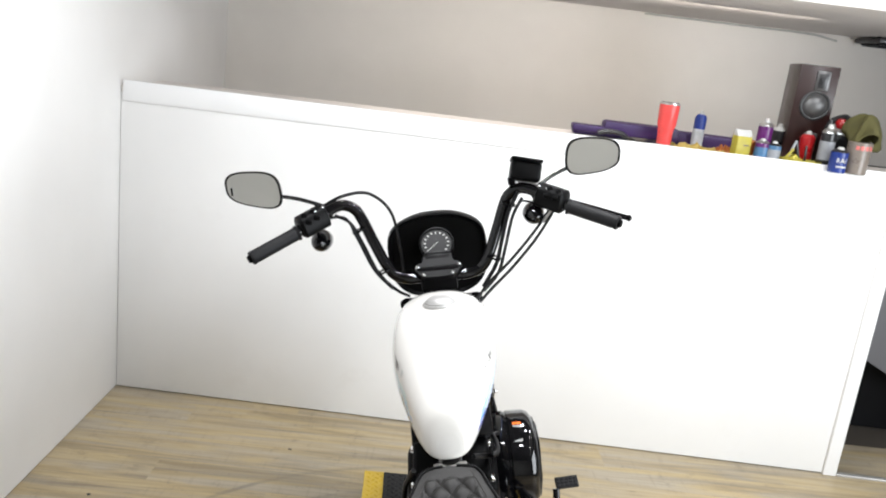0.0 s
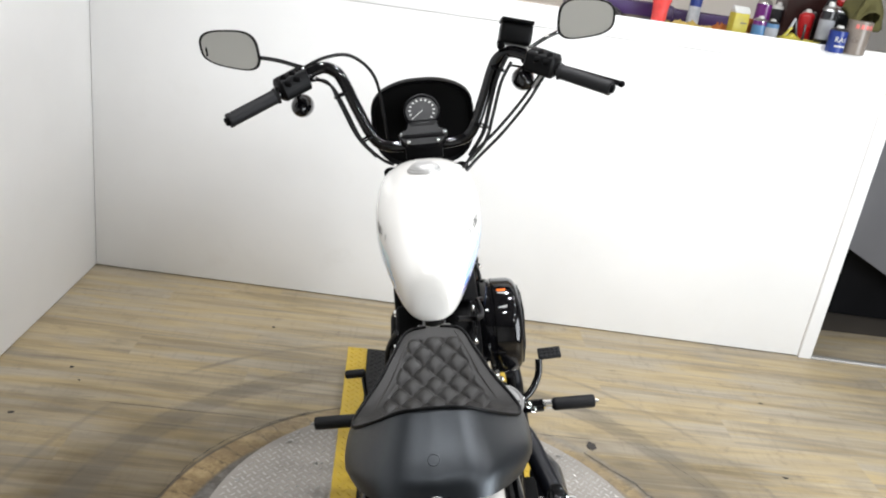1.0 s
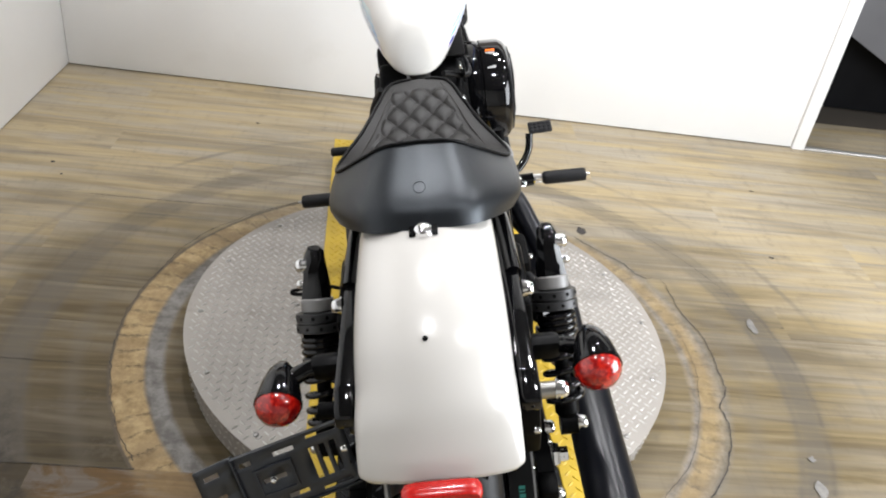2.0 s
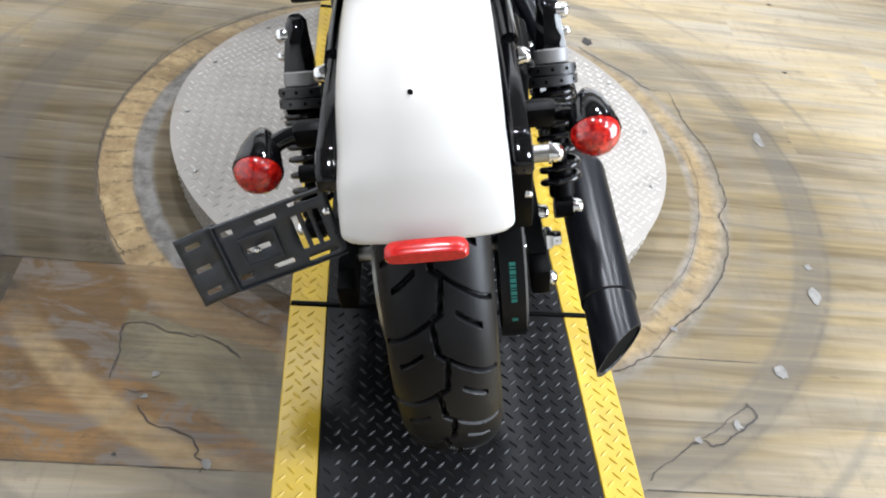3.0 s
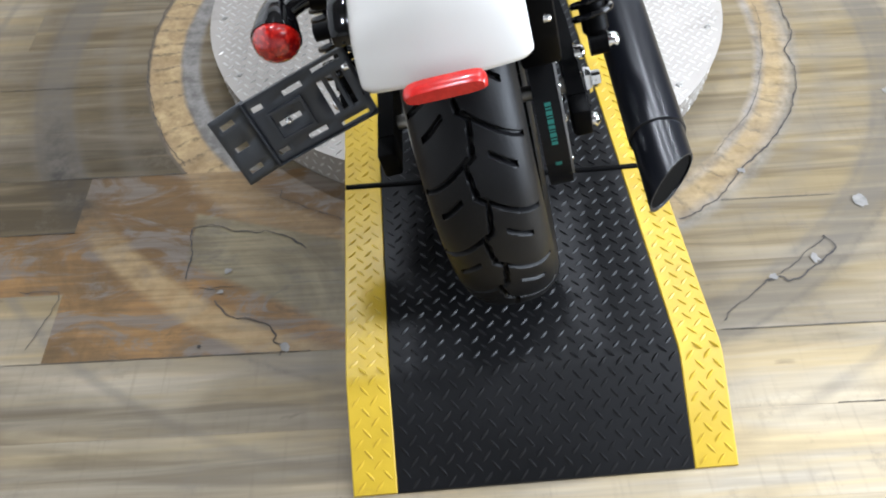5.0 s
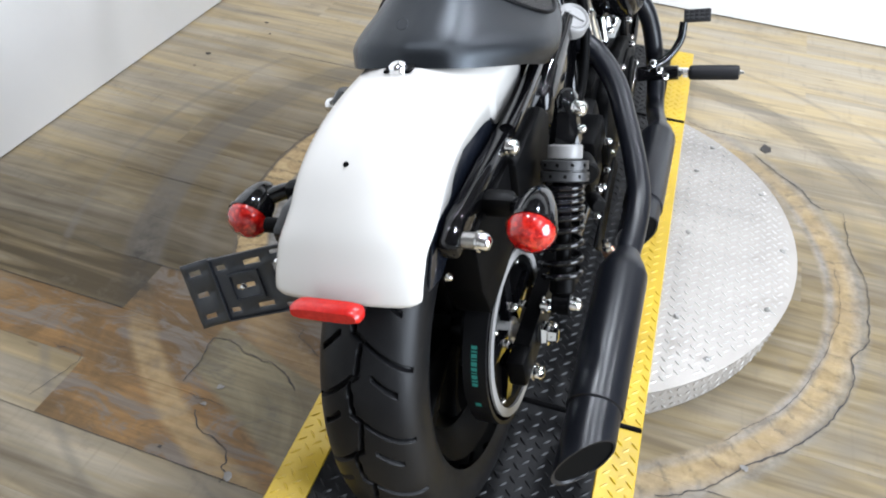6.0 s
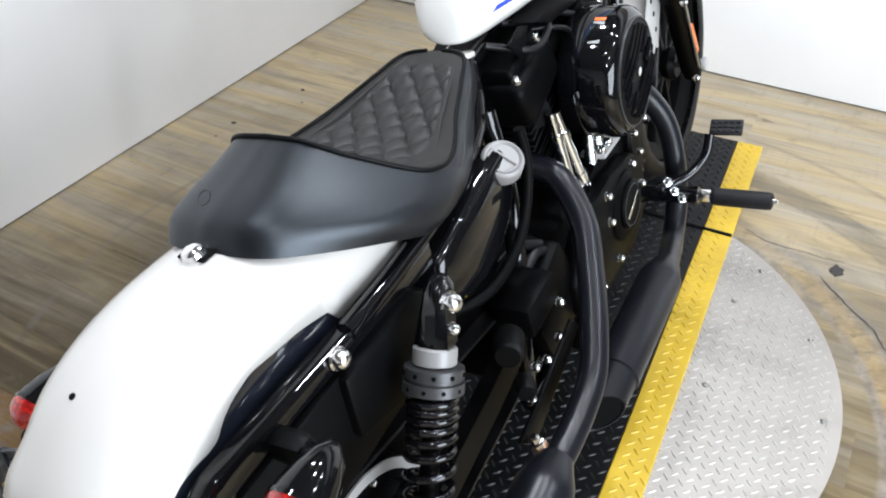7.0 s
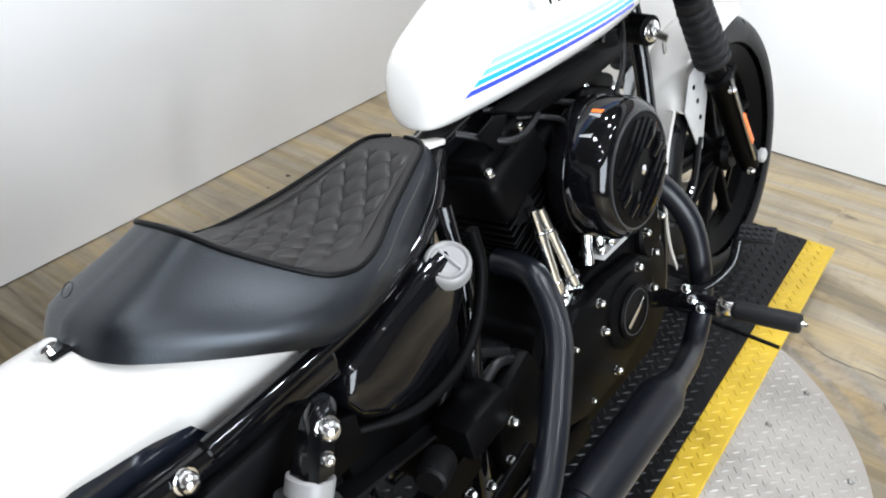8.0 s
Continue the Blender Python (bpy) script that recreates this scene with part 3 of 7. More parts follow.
part("board", boxm(0, 0.04, 0.3, 0.045, 0.02, 0.6, 0.003, pose(0, 0, 0, -6, 4, 0)), "slatwood", slat)

floor = structure(raw("floor", [ROOM @ Vector(q) for q in ((-0.1, -5.7, -0.01), (WALL_W + 1.5, -5.7, -0.01), (WALL_W + 1.5, 1.0, -0.01), (-0.1, 1.0, -0.01))], [(0, 1, 2, 3)], "subfloor"),
                  "wood-print vinyl plank floor, worn in rings round the turntable", "floor")

# turntable
DISC = Vector((-0.011, 2.344, 0))
DR, DZ = 0.64, 0.097
table = thing("turntable", "round raised turntable clad in silver tread plate, bolted round its rim", "turntable", Matrix.Translation(DISC))
part("top_plate", lathe([(DZ - 0.004, DR - 0.006), (DZ - 0.001, DR), (DZ, DR - 0.003), (DZ, 0.02)], seg=128, cap=True), "disc", table)
part("skirt", lathe([(0.004, DR - 0.012), (DZ - 0.005, DR - 0.005)], seg=128, cap=False), "disc", table)
pts = []
step = 0.0285
for i in range(-23, 24):
    for j in range(-23, 24):
        for half in (0, 0.5):
            x, y = (i + half) * step, (j + half) * step
            if math.hypot(x, y) < DR - 0.014 and abs(x) > 0.30:
                pts.append((x, y, DZ - 0.0003, radians(-45 if half else 45), 0))
lugs("tread_lug", pts, 0.0215, 0.0052, 0.0017, "disclug", table)
pts = []
vs, fs = [], []
for k in range(190):
    for j in range(3):
        a, zz = 2 * math.pi * (k + 0.5 * (j % 2)) / 190, 0.022 + 0.027 * j
        tilt = 1 if (k + j) % 2 else -1
        o = len(vs)
        for u, v, h in ((-0.5, 0, 0), (0, -0.5, 0), (0.5, 0, 0), (0, 0.5, 0), (0, 0, 1)):
            du, dv = 0.019 * u * 0.7 - tilt * 0.006 * v * 0.7, tilt * 0.019 * u * 0.7 + 0.006 * v * 0.7
            r = DR - 0.010 + 0.006 * zz / DZ + 0.0018 * h + 0.001
            vs.append((r * math.cos(a + du / DR), r * math.sin(a + du / DR), zz + dv))
        fs += [(o, o + 1, o + 4), (o + 1, o + 2, o + 4), (o + 2, o + 3, o + 4), (o + 3, o, o + 4)]
rim = raw("skirt_lug", vs, fs, "disclug", table, "", True)
rim["kind"] = "stuff"
RBOLT = bolt_mesh("rim_bolt", 0.0065, 0.004, "steel")
for k in range(16):
    a = 2 * math.pi * (k + 0.12) / 16
    x, y = (DR - 0.035) * math.cos(a), (DR - 0.035) * math.sin(a)
    if abs(x) > 0.33:
        piece("bolt", RBOLT, table, frame_to((x, y, DZ), (0, 0, 1)))
for x in (-0.36, 0.37):
    for y in (-0.3, 0.02, 0.31):
        piece("bolt", RBOLT, table, frame_to((x, y, DZ), (0, 0, 1)))

# the runway: a thin plank over the turntable with a ramp down behind, covered with a black and yellow mat
MZ = 0.105
Y_END, Y_BEND, Y_HB, Y_HF, Y_FRONT = 1.088, 1.255, 1.69, 2.89, 3.365
runway = thing("runway", "long raised runway with a black tread mat and yellow safety borders", "runway")


def mat_height(y):
    return MZ if y > Y_BEND else max(0.006, MZ + (y - Y_BEND) / (Y_BEND - Y_END) * (MZ - 0.006))


def mat_left(y):
    return -0.309 - 0.007 * (y - 1.69)


def mat_right(y):
    return 0.324 - 0.017 * (y - 1.69)


def mat_strip(name, x0, x1, y0, y1, mat, label=""):
    ys = [y0] + [q for q in (Y_BEND - 0.012, Y_BEND, Y_BEND + 0.012) if y0 < q < y1] + [y1]
    b = bmesh.new()
    rings = []
    for y in ys:
        z = mat_height(y) - (0.003 if abs(y - Y_BEND) < 1e-6 else 0)
        low = max(0.001, z - 0.008)
        a, b_ = x0(y), x1(y)
        rings.append([(a, y, low), (b_, y, low), (b_, y, z - 0.002), (b_ - 0.002, y, z), (a + 0.002, y, z), (a, y, z - 0.002)])
    return part(name, loft(rings), mat, runway, label)


BW = 0.073
ml_in, mr_in = (lambda y: mat_left(y) + BW), (lambda y: mat_right(y) - BW)
for a, b in ((Y_END, Y_HB - 0.004), (Y_HB + 0.004, Y_HF - 0.004), (Y_HF + 0.004, Y_FRONT)):
    mat_strip("yellow_border", mat_left, ml_in, a, b, "matyellow", "yellow raised-tread border")
    mat_strip("black_mat", ml_in, mr_in, a, b, "matblack", "black raised-tread mat")
    mat_strip("yellow_border", mr_in, mat_right, a, b, "matyellow", "yellow raised-tread border")
for y in (Y_HB, Y_HF):
    part("hinge_rod", tube([(mat_left(y) + 0.002, y, MZ - 0.001), (0, y, MZ), (mat_right(y) - 0.002, y, MZ - 0.001)], 0.0065, 10), "satin", runway, "black steel hinge rod")
blk, yel = [], []
step = 0.0298
for i in range(-1, int(0.66 / step) + 2):
    for j in range(int((Y_FRONT - Y_END) / step) + 1):
        for half in (0, 0.5):
            y = Y_END + 0.010 + (j + half) * step
            ML, MR = mat_left(y), mat_right(y)
            x = -0.309 + 0.012 + (i + half) * step - 0.012 * (y - 1.69)
            if x > MR - 0.008 or x < ML + 0.008 or min(abs(y - Y_HB), abs(y - Y_HF)) < 0.015 or y > Y_FRONT - 0.01:
                continue
            slope = 0 if y > Y_BEND else (MZ - 0.006) / (Y_BEND - Y_END)
            q = (x, y, mat_height(y) - 0.0004, radians(-45 if half else 45), slope)
            if abs(x - ML - BW) < 0.007 or abs(x - MR + BW) < 0.007:
                continue
            (yel if x < ML + BW or x > MR - BW else blk).append(q)
lugs("black_lug", blk, 0.0235, 0.0060, 0.0028, "matlug", runway)
lugs("yellow_lug", yel, 0.0235, 0.0060, 0.0026, "matyellow", runway)

# ---- the motorcycle, leaning on its side stand ----
# its own axes: x right, y ahead of the rear axle, z up from the tyres' contact
BIKE = pose(0.018, 1.545, 0.106, 0, -12.3, -1.37)
bike = thing("motorcycle", "white and black cruiser motorcycle leaning on its side stand", "motorcycle", BIKE)


def P(name, bm, mat, label="", parent=None, angle=38):
    return part(name, bm, mat, parent or bike, label, angle)


def tyre(name, cy, cz, radius, width, rim_r, mat, parent, tread=True, na=420, ns=44):
    """A tyre round the x axis, with a zigzag middle groove and slanting side grooves cut into its crown."""
    vs, fs = [], []
    depth = radius - rim_r
    per = 18
    for i in range(na):
        a = 2 * math.pi * i / na
        for k in range(ns):
            s = -1 + 2 * k / (ns - 1)
            ang = s * radians(118)
            sx, sr = math.sin(ang), math.cos(ang)
            e = 0.94
            x = width / 2 * math.copysign(abs(sx) ** e, sx)
            r = rim_r + depth * (0.46 + 0.54 * math.copysign(abs(sr) ** (0.80 if sr > 0 else 1.0), sr))
            g = 0.0
            if tread and abs(s) < 0.62:
                u = (i / na * per) % 1.0
                w = x / (width / 2)
                v2 = (u * 2) % 1.0
                swing = 1 if u < 0.5 else -1
                zig = swing * (0.125 - 0.085 * v2) if v2 > 0.16 else swing * (-0.04 + 0.946 * v2)
                g = max(g, 1 - abs(w - zig) / (0.046 if v2 > 0.16 else 0.075))
                for side, off in ((1, 0.0), (-1, 0.5)):
                    for lo, hi, sh in ((0.03, 0.92, 0.0), (0.32, 0.74, 0.5)):
                        ww = w * side
                        if lo < ww < hi:
                            d = ((u + off + sh - 0.62 * (ww - lo) + 0.18 * (ww - lo) ** 2) % 1.0)
                            d = min(d, 1 - d)
                            g = max(g, 1 - d / (0.038 if sh == 0 else 0.042))
                g = min(1, max(0, g) * 1.9)
            r -= 0.009 * g
            vs.append((x, cy + r * math.cos(a), cz + r * math.sin(a)))
    for i in range(na):
        for k in range(ns - 1):
            j = (i + 1) % na
            fs.append((i * ns + k, i * ns + k + 1, j * ns + k + 1, j * ns + k))
    me = bpy.data.meshes.new(name)
    me.from_pydata(vs, [], fs)
    ob = new(name, finish(me, mat, True, 30))
    ob.parent = parent
    return ob


def ring(cy, cz, profile, seg=72, bm=None):
    """A closed profile of (x, r) turned round an axle."""
    rings = [[(x, cy + r * math.cos(a), cz + r * math.sin(a)) for x, r in profile] for a in (2 * math.pi * k / seg for k in range(seg))]
    return loft(rings + rings[:1], False, True, bm)


def wheel(name, cy, cz, rim_r, width, radius, tw, label, na, ns):
    w = P(name, ring(cy, cz, [(-width / 2, rim_r + 0.012), (-width / 2 + 0.006, rim_r + 0.014), (-width / 2 + 0.014, rim_r - 0.004), (-width * 0.2, rim_r - 0.022), (width * 0.2, rim_r - 0.022),
                              (width / 2 - 0.014, rim_r - 0.004), (width / 2 - 0.006, rim_r + 0.014), (width / 2, rim_r + 0.012), (width / 2 - 0.010, rim_r - 0.012), (width * 0.2, rim_r - 0.032),
                              (-width * 0.2, rim_r - 0.032), (-width / 2 + 0.010, rim_r - 0.012)]), "satin", label)
    P("hub", lathe([(-0.06, 0.02), (-0.06, 0.036), (-0.045, 0.045), (-0.02, 0.034), (0.02, 0.034), (0.045, 0.045), (0.06, 0.036), (0.06, 0.02)], (0, cy, cz), (1, 0, 0), 28), "satin", parent=w)
    for k in range(9):
        a = 2 * math.pi * (k + 0.3) / 9
        d, n = Vector((0, math.cos(a), math.sin(a))), Vector((0, -math.sin(a), math.cos(a)))
        c = Vector((0, cy, cz))
        rings = []
        for s, hw, hx in ((0.03, 0.016, 0.026), (0.07, 0.010, 0.019), (rim_r - 0.06, 0.009, 0.014), (rim_r - 0.026, 0.016, 0.018)):
            rings.append([c + d * s + n * (hw * u) + Vector((hx * v, 0, 0)) for u, v in ((-1, -0.6), (-0.6, -1), (0.6, -1), (1, -0.6), (1, 0.6), (0.6, 1), (-0.6, 1), (-1, 0.6))])
        P("spoke", loft(rings), "satin", parent=w)
    tyre("tyre", cy, cz, radius, tw, rim_r, "rubber", w, True, na, ns)
    return w


RA, FA = (0.0, 0.325), (1.576, 0.322)
rw = wheel("rear_wheel", RA[0], RA[1], 0.205, 0.11, 0.323, 0.15, "black cast nine-spoke rear wheel", 1440, 140)
wheel("front_wheel", FA[0], FA[1], 0.243, 0.07, 0.326, 0.105, "black cast nine-spoke front wheel", 360, 48)

# final drive: pulley, belt, axle
pul = P("pulley", ring(0, RA[1], [(0.088, 0.06), (0.088, 0.138), (0.122, 0.138), (0.122, 0.112), (0.112, 0.106), (0.108, 0.06)]), "satin", "black rear belt pulley")
P("pulley_rim", ring(0, RA[1], [(0.1225, 0.124), (0.1225, 0.138), (0.126, 0.138), (0.126, 0.124)]), "collar", "bright drilled rim", pul)
for k in range(26):
    a = 2 * math.pi * k / 26
    bolt(BOLT_S, (0.121, 0.117 * math.cos(a), RA[1] + 0.117 * math.sin(a)), (1, 0, 0), pul) if k % 5 == 0 else None
for k in range(5):
    a = 2 * math.pi * k / 5 + 0.3
    d, n = Vector((0, math.cos(a), math.sin(a))), Vector((0, -math.sin(a), math.cos(a)))
    c = Vector((0.112, 0, RA[1]))
    P("pulley_spoke", loft([[c + d * s + n * (0.013 * u) + Vector((0.008 * v, 0, 0)) for u, v in ((-1, -1), (1, -1), (1, 1), (-1, 1))] for s in (0.03, 0.115)]), "gloss", parent=pul)
    bolt(BOLT_M, (0.118, 0.05 * math.cos(a), RA[1] + 0.05 * math.sin(a)), (1, 0, 0), pul)
loop = []
r1, r2, c2 = 0.144, 0.062, (0.60, 0.325)
for k in range(25):
    a = radians(97 + 166 * k / 24)
    loop.append((r1 * math.cos(a), RA[1] + r1 * math.sin(a)))
for k in range(13):
    a = radians(-97 + 194 * k / 12)
    loop.append((c2[0] + r2 * math.cos(a), c2[1] + r2 * math.sin(a)))
rings = []
for i, (y, z) in enumerate(loop):
    y0, z0 = loop[i - 1]
    y1, z1 = loop[(i + 1) % len(loop)]
    n = Vector((0, z1 - z0, y0 - y1)).normalized()
    c = Vector((0, y, z))
    rings.append([c + n * h + Vector((x, 0, 0)) for x, h in ((0.086, 0), (0.122, 0), (0.122, 0.006), (0.086, 0.006))])
belt = P("drive_belt", loft(rings + rings[:1], False), "rubber", "black toothed drive belt with teal print")
for k, (a0, a1) in enumerate(((146, 148), (148.8, 149.8), (150.6, 153), (153.8, 154.6), (155.4, 158), (158.8, 161), (161.8, 162.6), (163.4, 166), (166.8, 168), (168.8, 171), (184, 187))):
    rr = r1 + 0.0065
    q = []
    for a in (a0, a1):
        for x in (0.100, 0.109):
            q.append((x, -rr * math.cos(radians(180 - a)), RA[1] - rr * math.sin(radians(a - 180))))
    raw("print_bar", q, [(0, 1, 3, 2)], "green", belt)
P("belt_guard", prism([(-0.112, 0.462), (-0.130, 0.52), (-0.128, 0.612), (0.10, 0.622), (0.26, 0.56), (0.26, 0.50), (0.10, 0.492), (0.0, 0.482)], 0.080, 0.136, 0.006), "satin", "black belt guard under the strut")
P("rear_axle", lathe([(-0.168, 0.012), (0.186, 0.012)], (0, 0, RA[1]), (1, 0, 0), 16), "steel")
P("axle_nut", lathe([(0, 0.021), (0.004, 0.022), (0.012, 0.019), (0.013, 0.014), (0.026, 0.013), (0.027, 0.009)], (0.166, 0, RA[1]), (1, 0, 0), 6), "chrome", "bright axle nut")
P("axle_spacer", lathe([(0.06, 0.022), (0.09, 0.022)], (0.03, 0.0, RA[1]), (1, 0, 0), 24), "alu", "bare metal spacer")
P("brake_disc", ring(0, RA[1], [(-0.098, 0.09), (-0.098, 0.146), (-0.093, 0.146), (-0.093, 0.09)]), "steel", "rear brake disc")
for sx in (-1, 1):
    P("swingarm", loft([[Vector((sx * (x + dx), y, z + dz)) for dx, dz in ((-0.013, -0.026), (0.013, -0.026), (0.013, 0.026), (-0.013, 0.026))]
                        for x, y, z in ((0.115, 0.47, 0.335), (0.135, 0.30, 0.335), (0.148, 0.12, 0.33), (0.150, -0.055, 0.325))]), "satin", "black swingarm leg")
    P("adjuster", boxm(sx * 0.15, -0.07, 0.325, 0.03, 0.05, 0.05, 0.006), "satin")
    bolt(BOLT_M, (sx * 0.155, -0.075, 0.335), (sx * 0.2, -1, 0), bike)
bolt(BOLT_L, (0.160, 0.038, 0.352), (1, 0, 0), bike)
bolt(BOLT_L, (0.163, -0.052, 0.292), (1, -0.2, 0), bike)
bolt(BOLT_M, (0.163, 0.055, 0.29), (1, 0, 0), bike)

# shocks
for sx in (-1, 1):
    top, low = Vector((sx * 0.190, 0.172, 0.634)), Vector((sx * 0.198, 0.020, 0.376))
    ax = (low - top).normalized()
    ln = (low - top).length
    sh = P("shock_absorber", lathe([(0.02, 0.006), (0.02, 0.012), (ln * 0.8, 0.012), (ln * 0.8, 0.02), (ln - 0.02, 0.02), (ln - 0.01, 0.012), (ln, 0.012)], top, ax, 20), "satin", "coil-over shock absorber")
    P("clevis", loft([[top + ax * s + Vector((sx * u * w, 0, 0)) + Vector((0, v * h, 0)) for u, v in ((-1, -0.5), (-0.5, -1), (0.5, -1), (1, -0.5), (1, 0.5), (0.5, 1), (-0.5, 1), (-1, 0.5))]
                     for s, w, h in ((-0.026, 0.010, 0.010), (-0.016, 0.016, 0.018), (0.0, 0.017, 0.021), (0.03, 0.021, 0.021), (0.050, 0.0235, 0.0235), (0.054, 0.022, 0.022))]), "gloss", "black top shroud", sh)
    bolt(BOLT_L, top + Vector((sx * 0.014, 0, 0)), (sx, -0.2, 0.1), sh)
    bolt(BOLT_M, top + ax * 0.03 + Vector((sx * 0.018, 0.0, 0)), (sx, -0.2, 0.1), sh)
    P("collar", lathe([(0.054, 0.024), (0.056, 0.0265), (0.074, 0.0265), (0.076, 0.024)], top, ax, 28), "collar", "pale grey collar", sh)
    P("perch", lathe([(0.077, 0.028), (0.078, 0.036), (0.091, 0.036), (0.092, 0.033), (0.094, 0.033), (0.095, 0.037), (0.108, 0.037), (0.110, 0.03)], top, ax, 32), "perch", "dark drilled spring perch", sh)
    side = ax.orthogonal().normalized()
    other = ax.cross(side)
    for k in range(10):
        a = 2 * math.pi * k / 10
        for s, da in ((0.0845, 0), (0.1015, 0.3)):
            d = side * math.cos(a + da) + other * math.sin(a + da)
            P("hole", lathe([(0, 0.0028), (0.0018, 0.0028)], top + ax * s + d * 0.0352, d, 8), "inside", parent=sh)
    coil = []
    s0, s1 = 0.112, ln - 0.035
    n = 150
    for i in range(n + 1):
        f = i / n
        turn = 9.5 * (f + 0.28 * math.sin(math.pi * f) * (1 - f))
        a = 2 * math.pi * turn
        coil.append(top + ax * (s0 + (s1 - s0) * f) + 0.0275 * (side * math.cos(a) + other * math.sin(a)))
    P("spring", tube(coil, 0.0055, 10, smooth=False), "gloss", "gloss black coil spring", sh)
    P("lower_eye", lathe([(-0.014, 0.018), (0.014, 0.018)], low, (1, 0, 0), 20), "satin", parent=sh)
    bolt(BOLT_L, low + Vector((sx * 0.014, 0, 0)), (sx, -0.1, 0), sh)

# frame
FR = [("backbone", [(0, 1.17, 0.86), (0, 0.95, 0.80), (0, 0.62, 0.735), (0, 0.48, 0.70)], 0.03)]
for sx in (-1, 1):
    FR += [("rear_rail", [(sx * 0.03, 0.60, 0.735), (sx * 0.085, 0.50, 0.69), (sx * 0.110, 0.36, 0.660), (sx * 0.122, 0.20, 0.650), (sx * 0.125, 0.08, 0.646)], 0.013),
           ("down_tube", [(sx * 0.02, 1.19, 0.86), (sx * 0.055, 1.17, 0.65), (sx * 0.085, 1.12, 0.30), (sx * 0.10, 1.03, 0.185), (sx * 0.10, 0.85, 0.16), (sx * 0.11, 0.45, 0.17)], 0.017),
           ("seat_stay", [(sx * 0.09, 0.52, 0.70), (sx * 0.115, 0.50, 0.55), (sx * 0.12, 0.46, 0.36), (sx * 0.11, 0.45, 0.18)], 0.016)]
for nm, pts, r in FR:
    P(nm, tube(pts, r, 14), "gloss", "gloss black frame tube")
P("steering_head", lathe([(-0.02, 0.03), (-0.015, 0.036), (0.0, 0.032), (0.13, 0.032), (0.145, 0.036), (0.15, 0.03)], (0, 1.235, 0.815), (0, -0.47, 0.883), 24), "gloss")
P("tank_bracket", boxm(0, 0.585, 0.756, 0.072, 0.06, 0.010, 0.004, pose(0, 0, 0, -10, 0, 0)), "white", "white rear tank bracket with a bolt")
bolt(BOLT_S, (0, 0.566, 0.764), (0, -0.2, 1), bike)
for sx in (-1, 1):
    st = P("fender_strut", prism([(0.26, 0.652), (0.10, 0.650), (-0.02, 0.652), (-0.14, 0.650), (-0.178, 0.635), (-0.178, 0.612), (-0.13, 0.614), (-0.02, 0.622), (0.10, 0.620), (0.26, 0.615)], sx * 0.105, sx * 0.133, 0.006), "gloss", "gloss black fender strut")
    bolt(BOLT_L, (sx * 0.134, 0.046, 0.640), (sx, 0, 0), st)
    if sx > 0:
        bolt(BOLT_L, (sx * 0.152, -0.156, 0.628), (sx, -0.1, 0), st)
    P("spacer", lathe([(0, 0.011), (0.02, 0.011)], (sx * 0.133, -0.156, 0.628), (sx, 0, 0), 16), "steel" if sx > 0 else "satin", parent=st)
    bolt(BOLT_S, (sx * 0.120, -0.196, 0.600), (sx, -0.3, 0), st)

for sx in (-1, 1):
    P("side_panel", prism([(0.03, 0.53), (0.035, 0.618), (0.19, 0.628), (0.225, 0.60), (0.215, 0.53), (0.14, 0.505)], sx * 0.116, sx * 0.148, 0.008), "satin", "black panel between the fender strut and the shock")

# rear fender
def fender(name, line, hw, drop, mat, label, cut_lo, cut_hi):
    """A sheet along a (y, z) line: a nearly flat crown with rounded shoulders and side skirts of the depth drop(s)."""
    pts = spline([(0, y, z) for y, z in line], 8)
    rings = []
    for i, q in enumerate(pts):
        d = (pts[min(i + 1, len(pts) - 1)] - pts[max(i - 1, 0)]).normalized()
        n = Vector((0, d.z, -d.y))
        if n.z < 0 and abs(d.z) < 0.8:
            n = -n
        s = i / (len(pts) - 1)
        dp = drop(s, q.y)
        edge = min(1, s / cut_lo if cut_lo else 1, (1 - s) / cut_hi if cut_hi else 1)
        hx = hw * (1 if edge >= 1 else (0.92 + 0.08 * math.sqrt(1 - (1 - edge) ** 2)))
        sec = [(0, 0), (0.3, 0.003), (0.55, 0.010), (0.74, 0.019), (0.87, 0.030), (0.95, 0.042), (0.988, 0.053), (1.0, 0.065)]
        sec = [(u, w * min(1, dp / 0.065)) for u, w in sec] + [(1.005, dp)]
        half = [Vector((u * hx, 0, 0)) + q - n * w for u, w in sec]
        other = [Vector((-u * hx, 0, 0)) + q - n * w for u, w in sec[1:]]
        rings.append(other[::-1] + half)
    ob = P(name, loft(rings, False, False), mat, label)
    md = ob.modifiers.new("thickness", "SOLIDIFY")
    md.thickness, md.offset = 0.003, -1
    return ob


rf = fender("rear_fender", [(0.26, 0.742), (0.15, 0.762), (0.03, 0.767), (-0.07, 0.759), (-0.154, 0.731), (-0.22, 0.679), (-0.247, 0.636), (-0.262, 0.598)], 0.102,
            lambda s, y: float(np.interp(y, (-0.268, -0.24, -0.20, -0.165, -0.14, -0.115, -0.09, -0.05, -0.01, 0.04, 0.092, 0.10, 0.12), (0.015, 0.035, 0.062, 0.085, 0.090, 0.083, 0.079, 0.077, 0.084, 0.090, 0.101, 0.118, 0.122))), "white", "glossy white chopped rear fender", 0, 0.035)
P("plug_hole", lathe([(0, 0.0036), (0.0012, 0.0036), (0.0015, 0.0024)], (-0.005, -0.154, 0.7308), (0, -0.47, 0.88), 14), "inside", "small dark plug hole", rf)
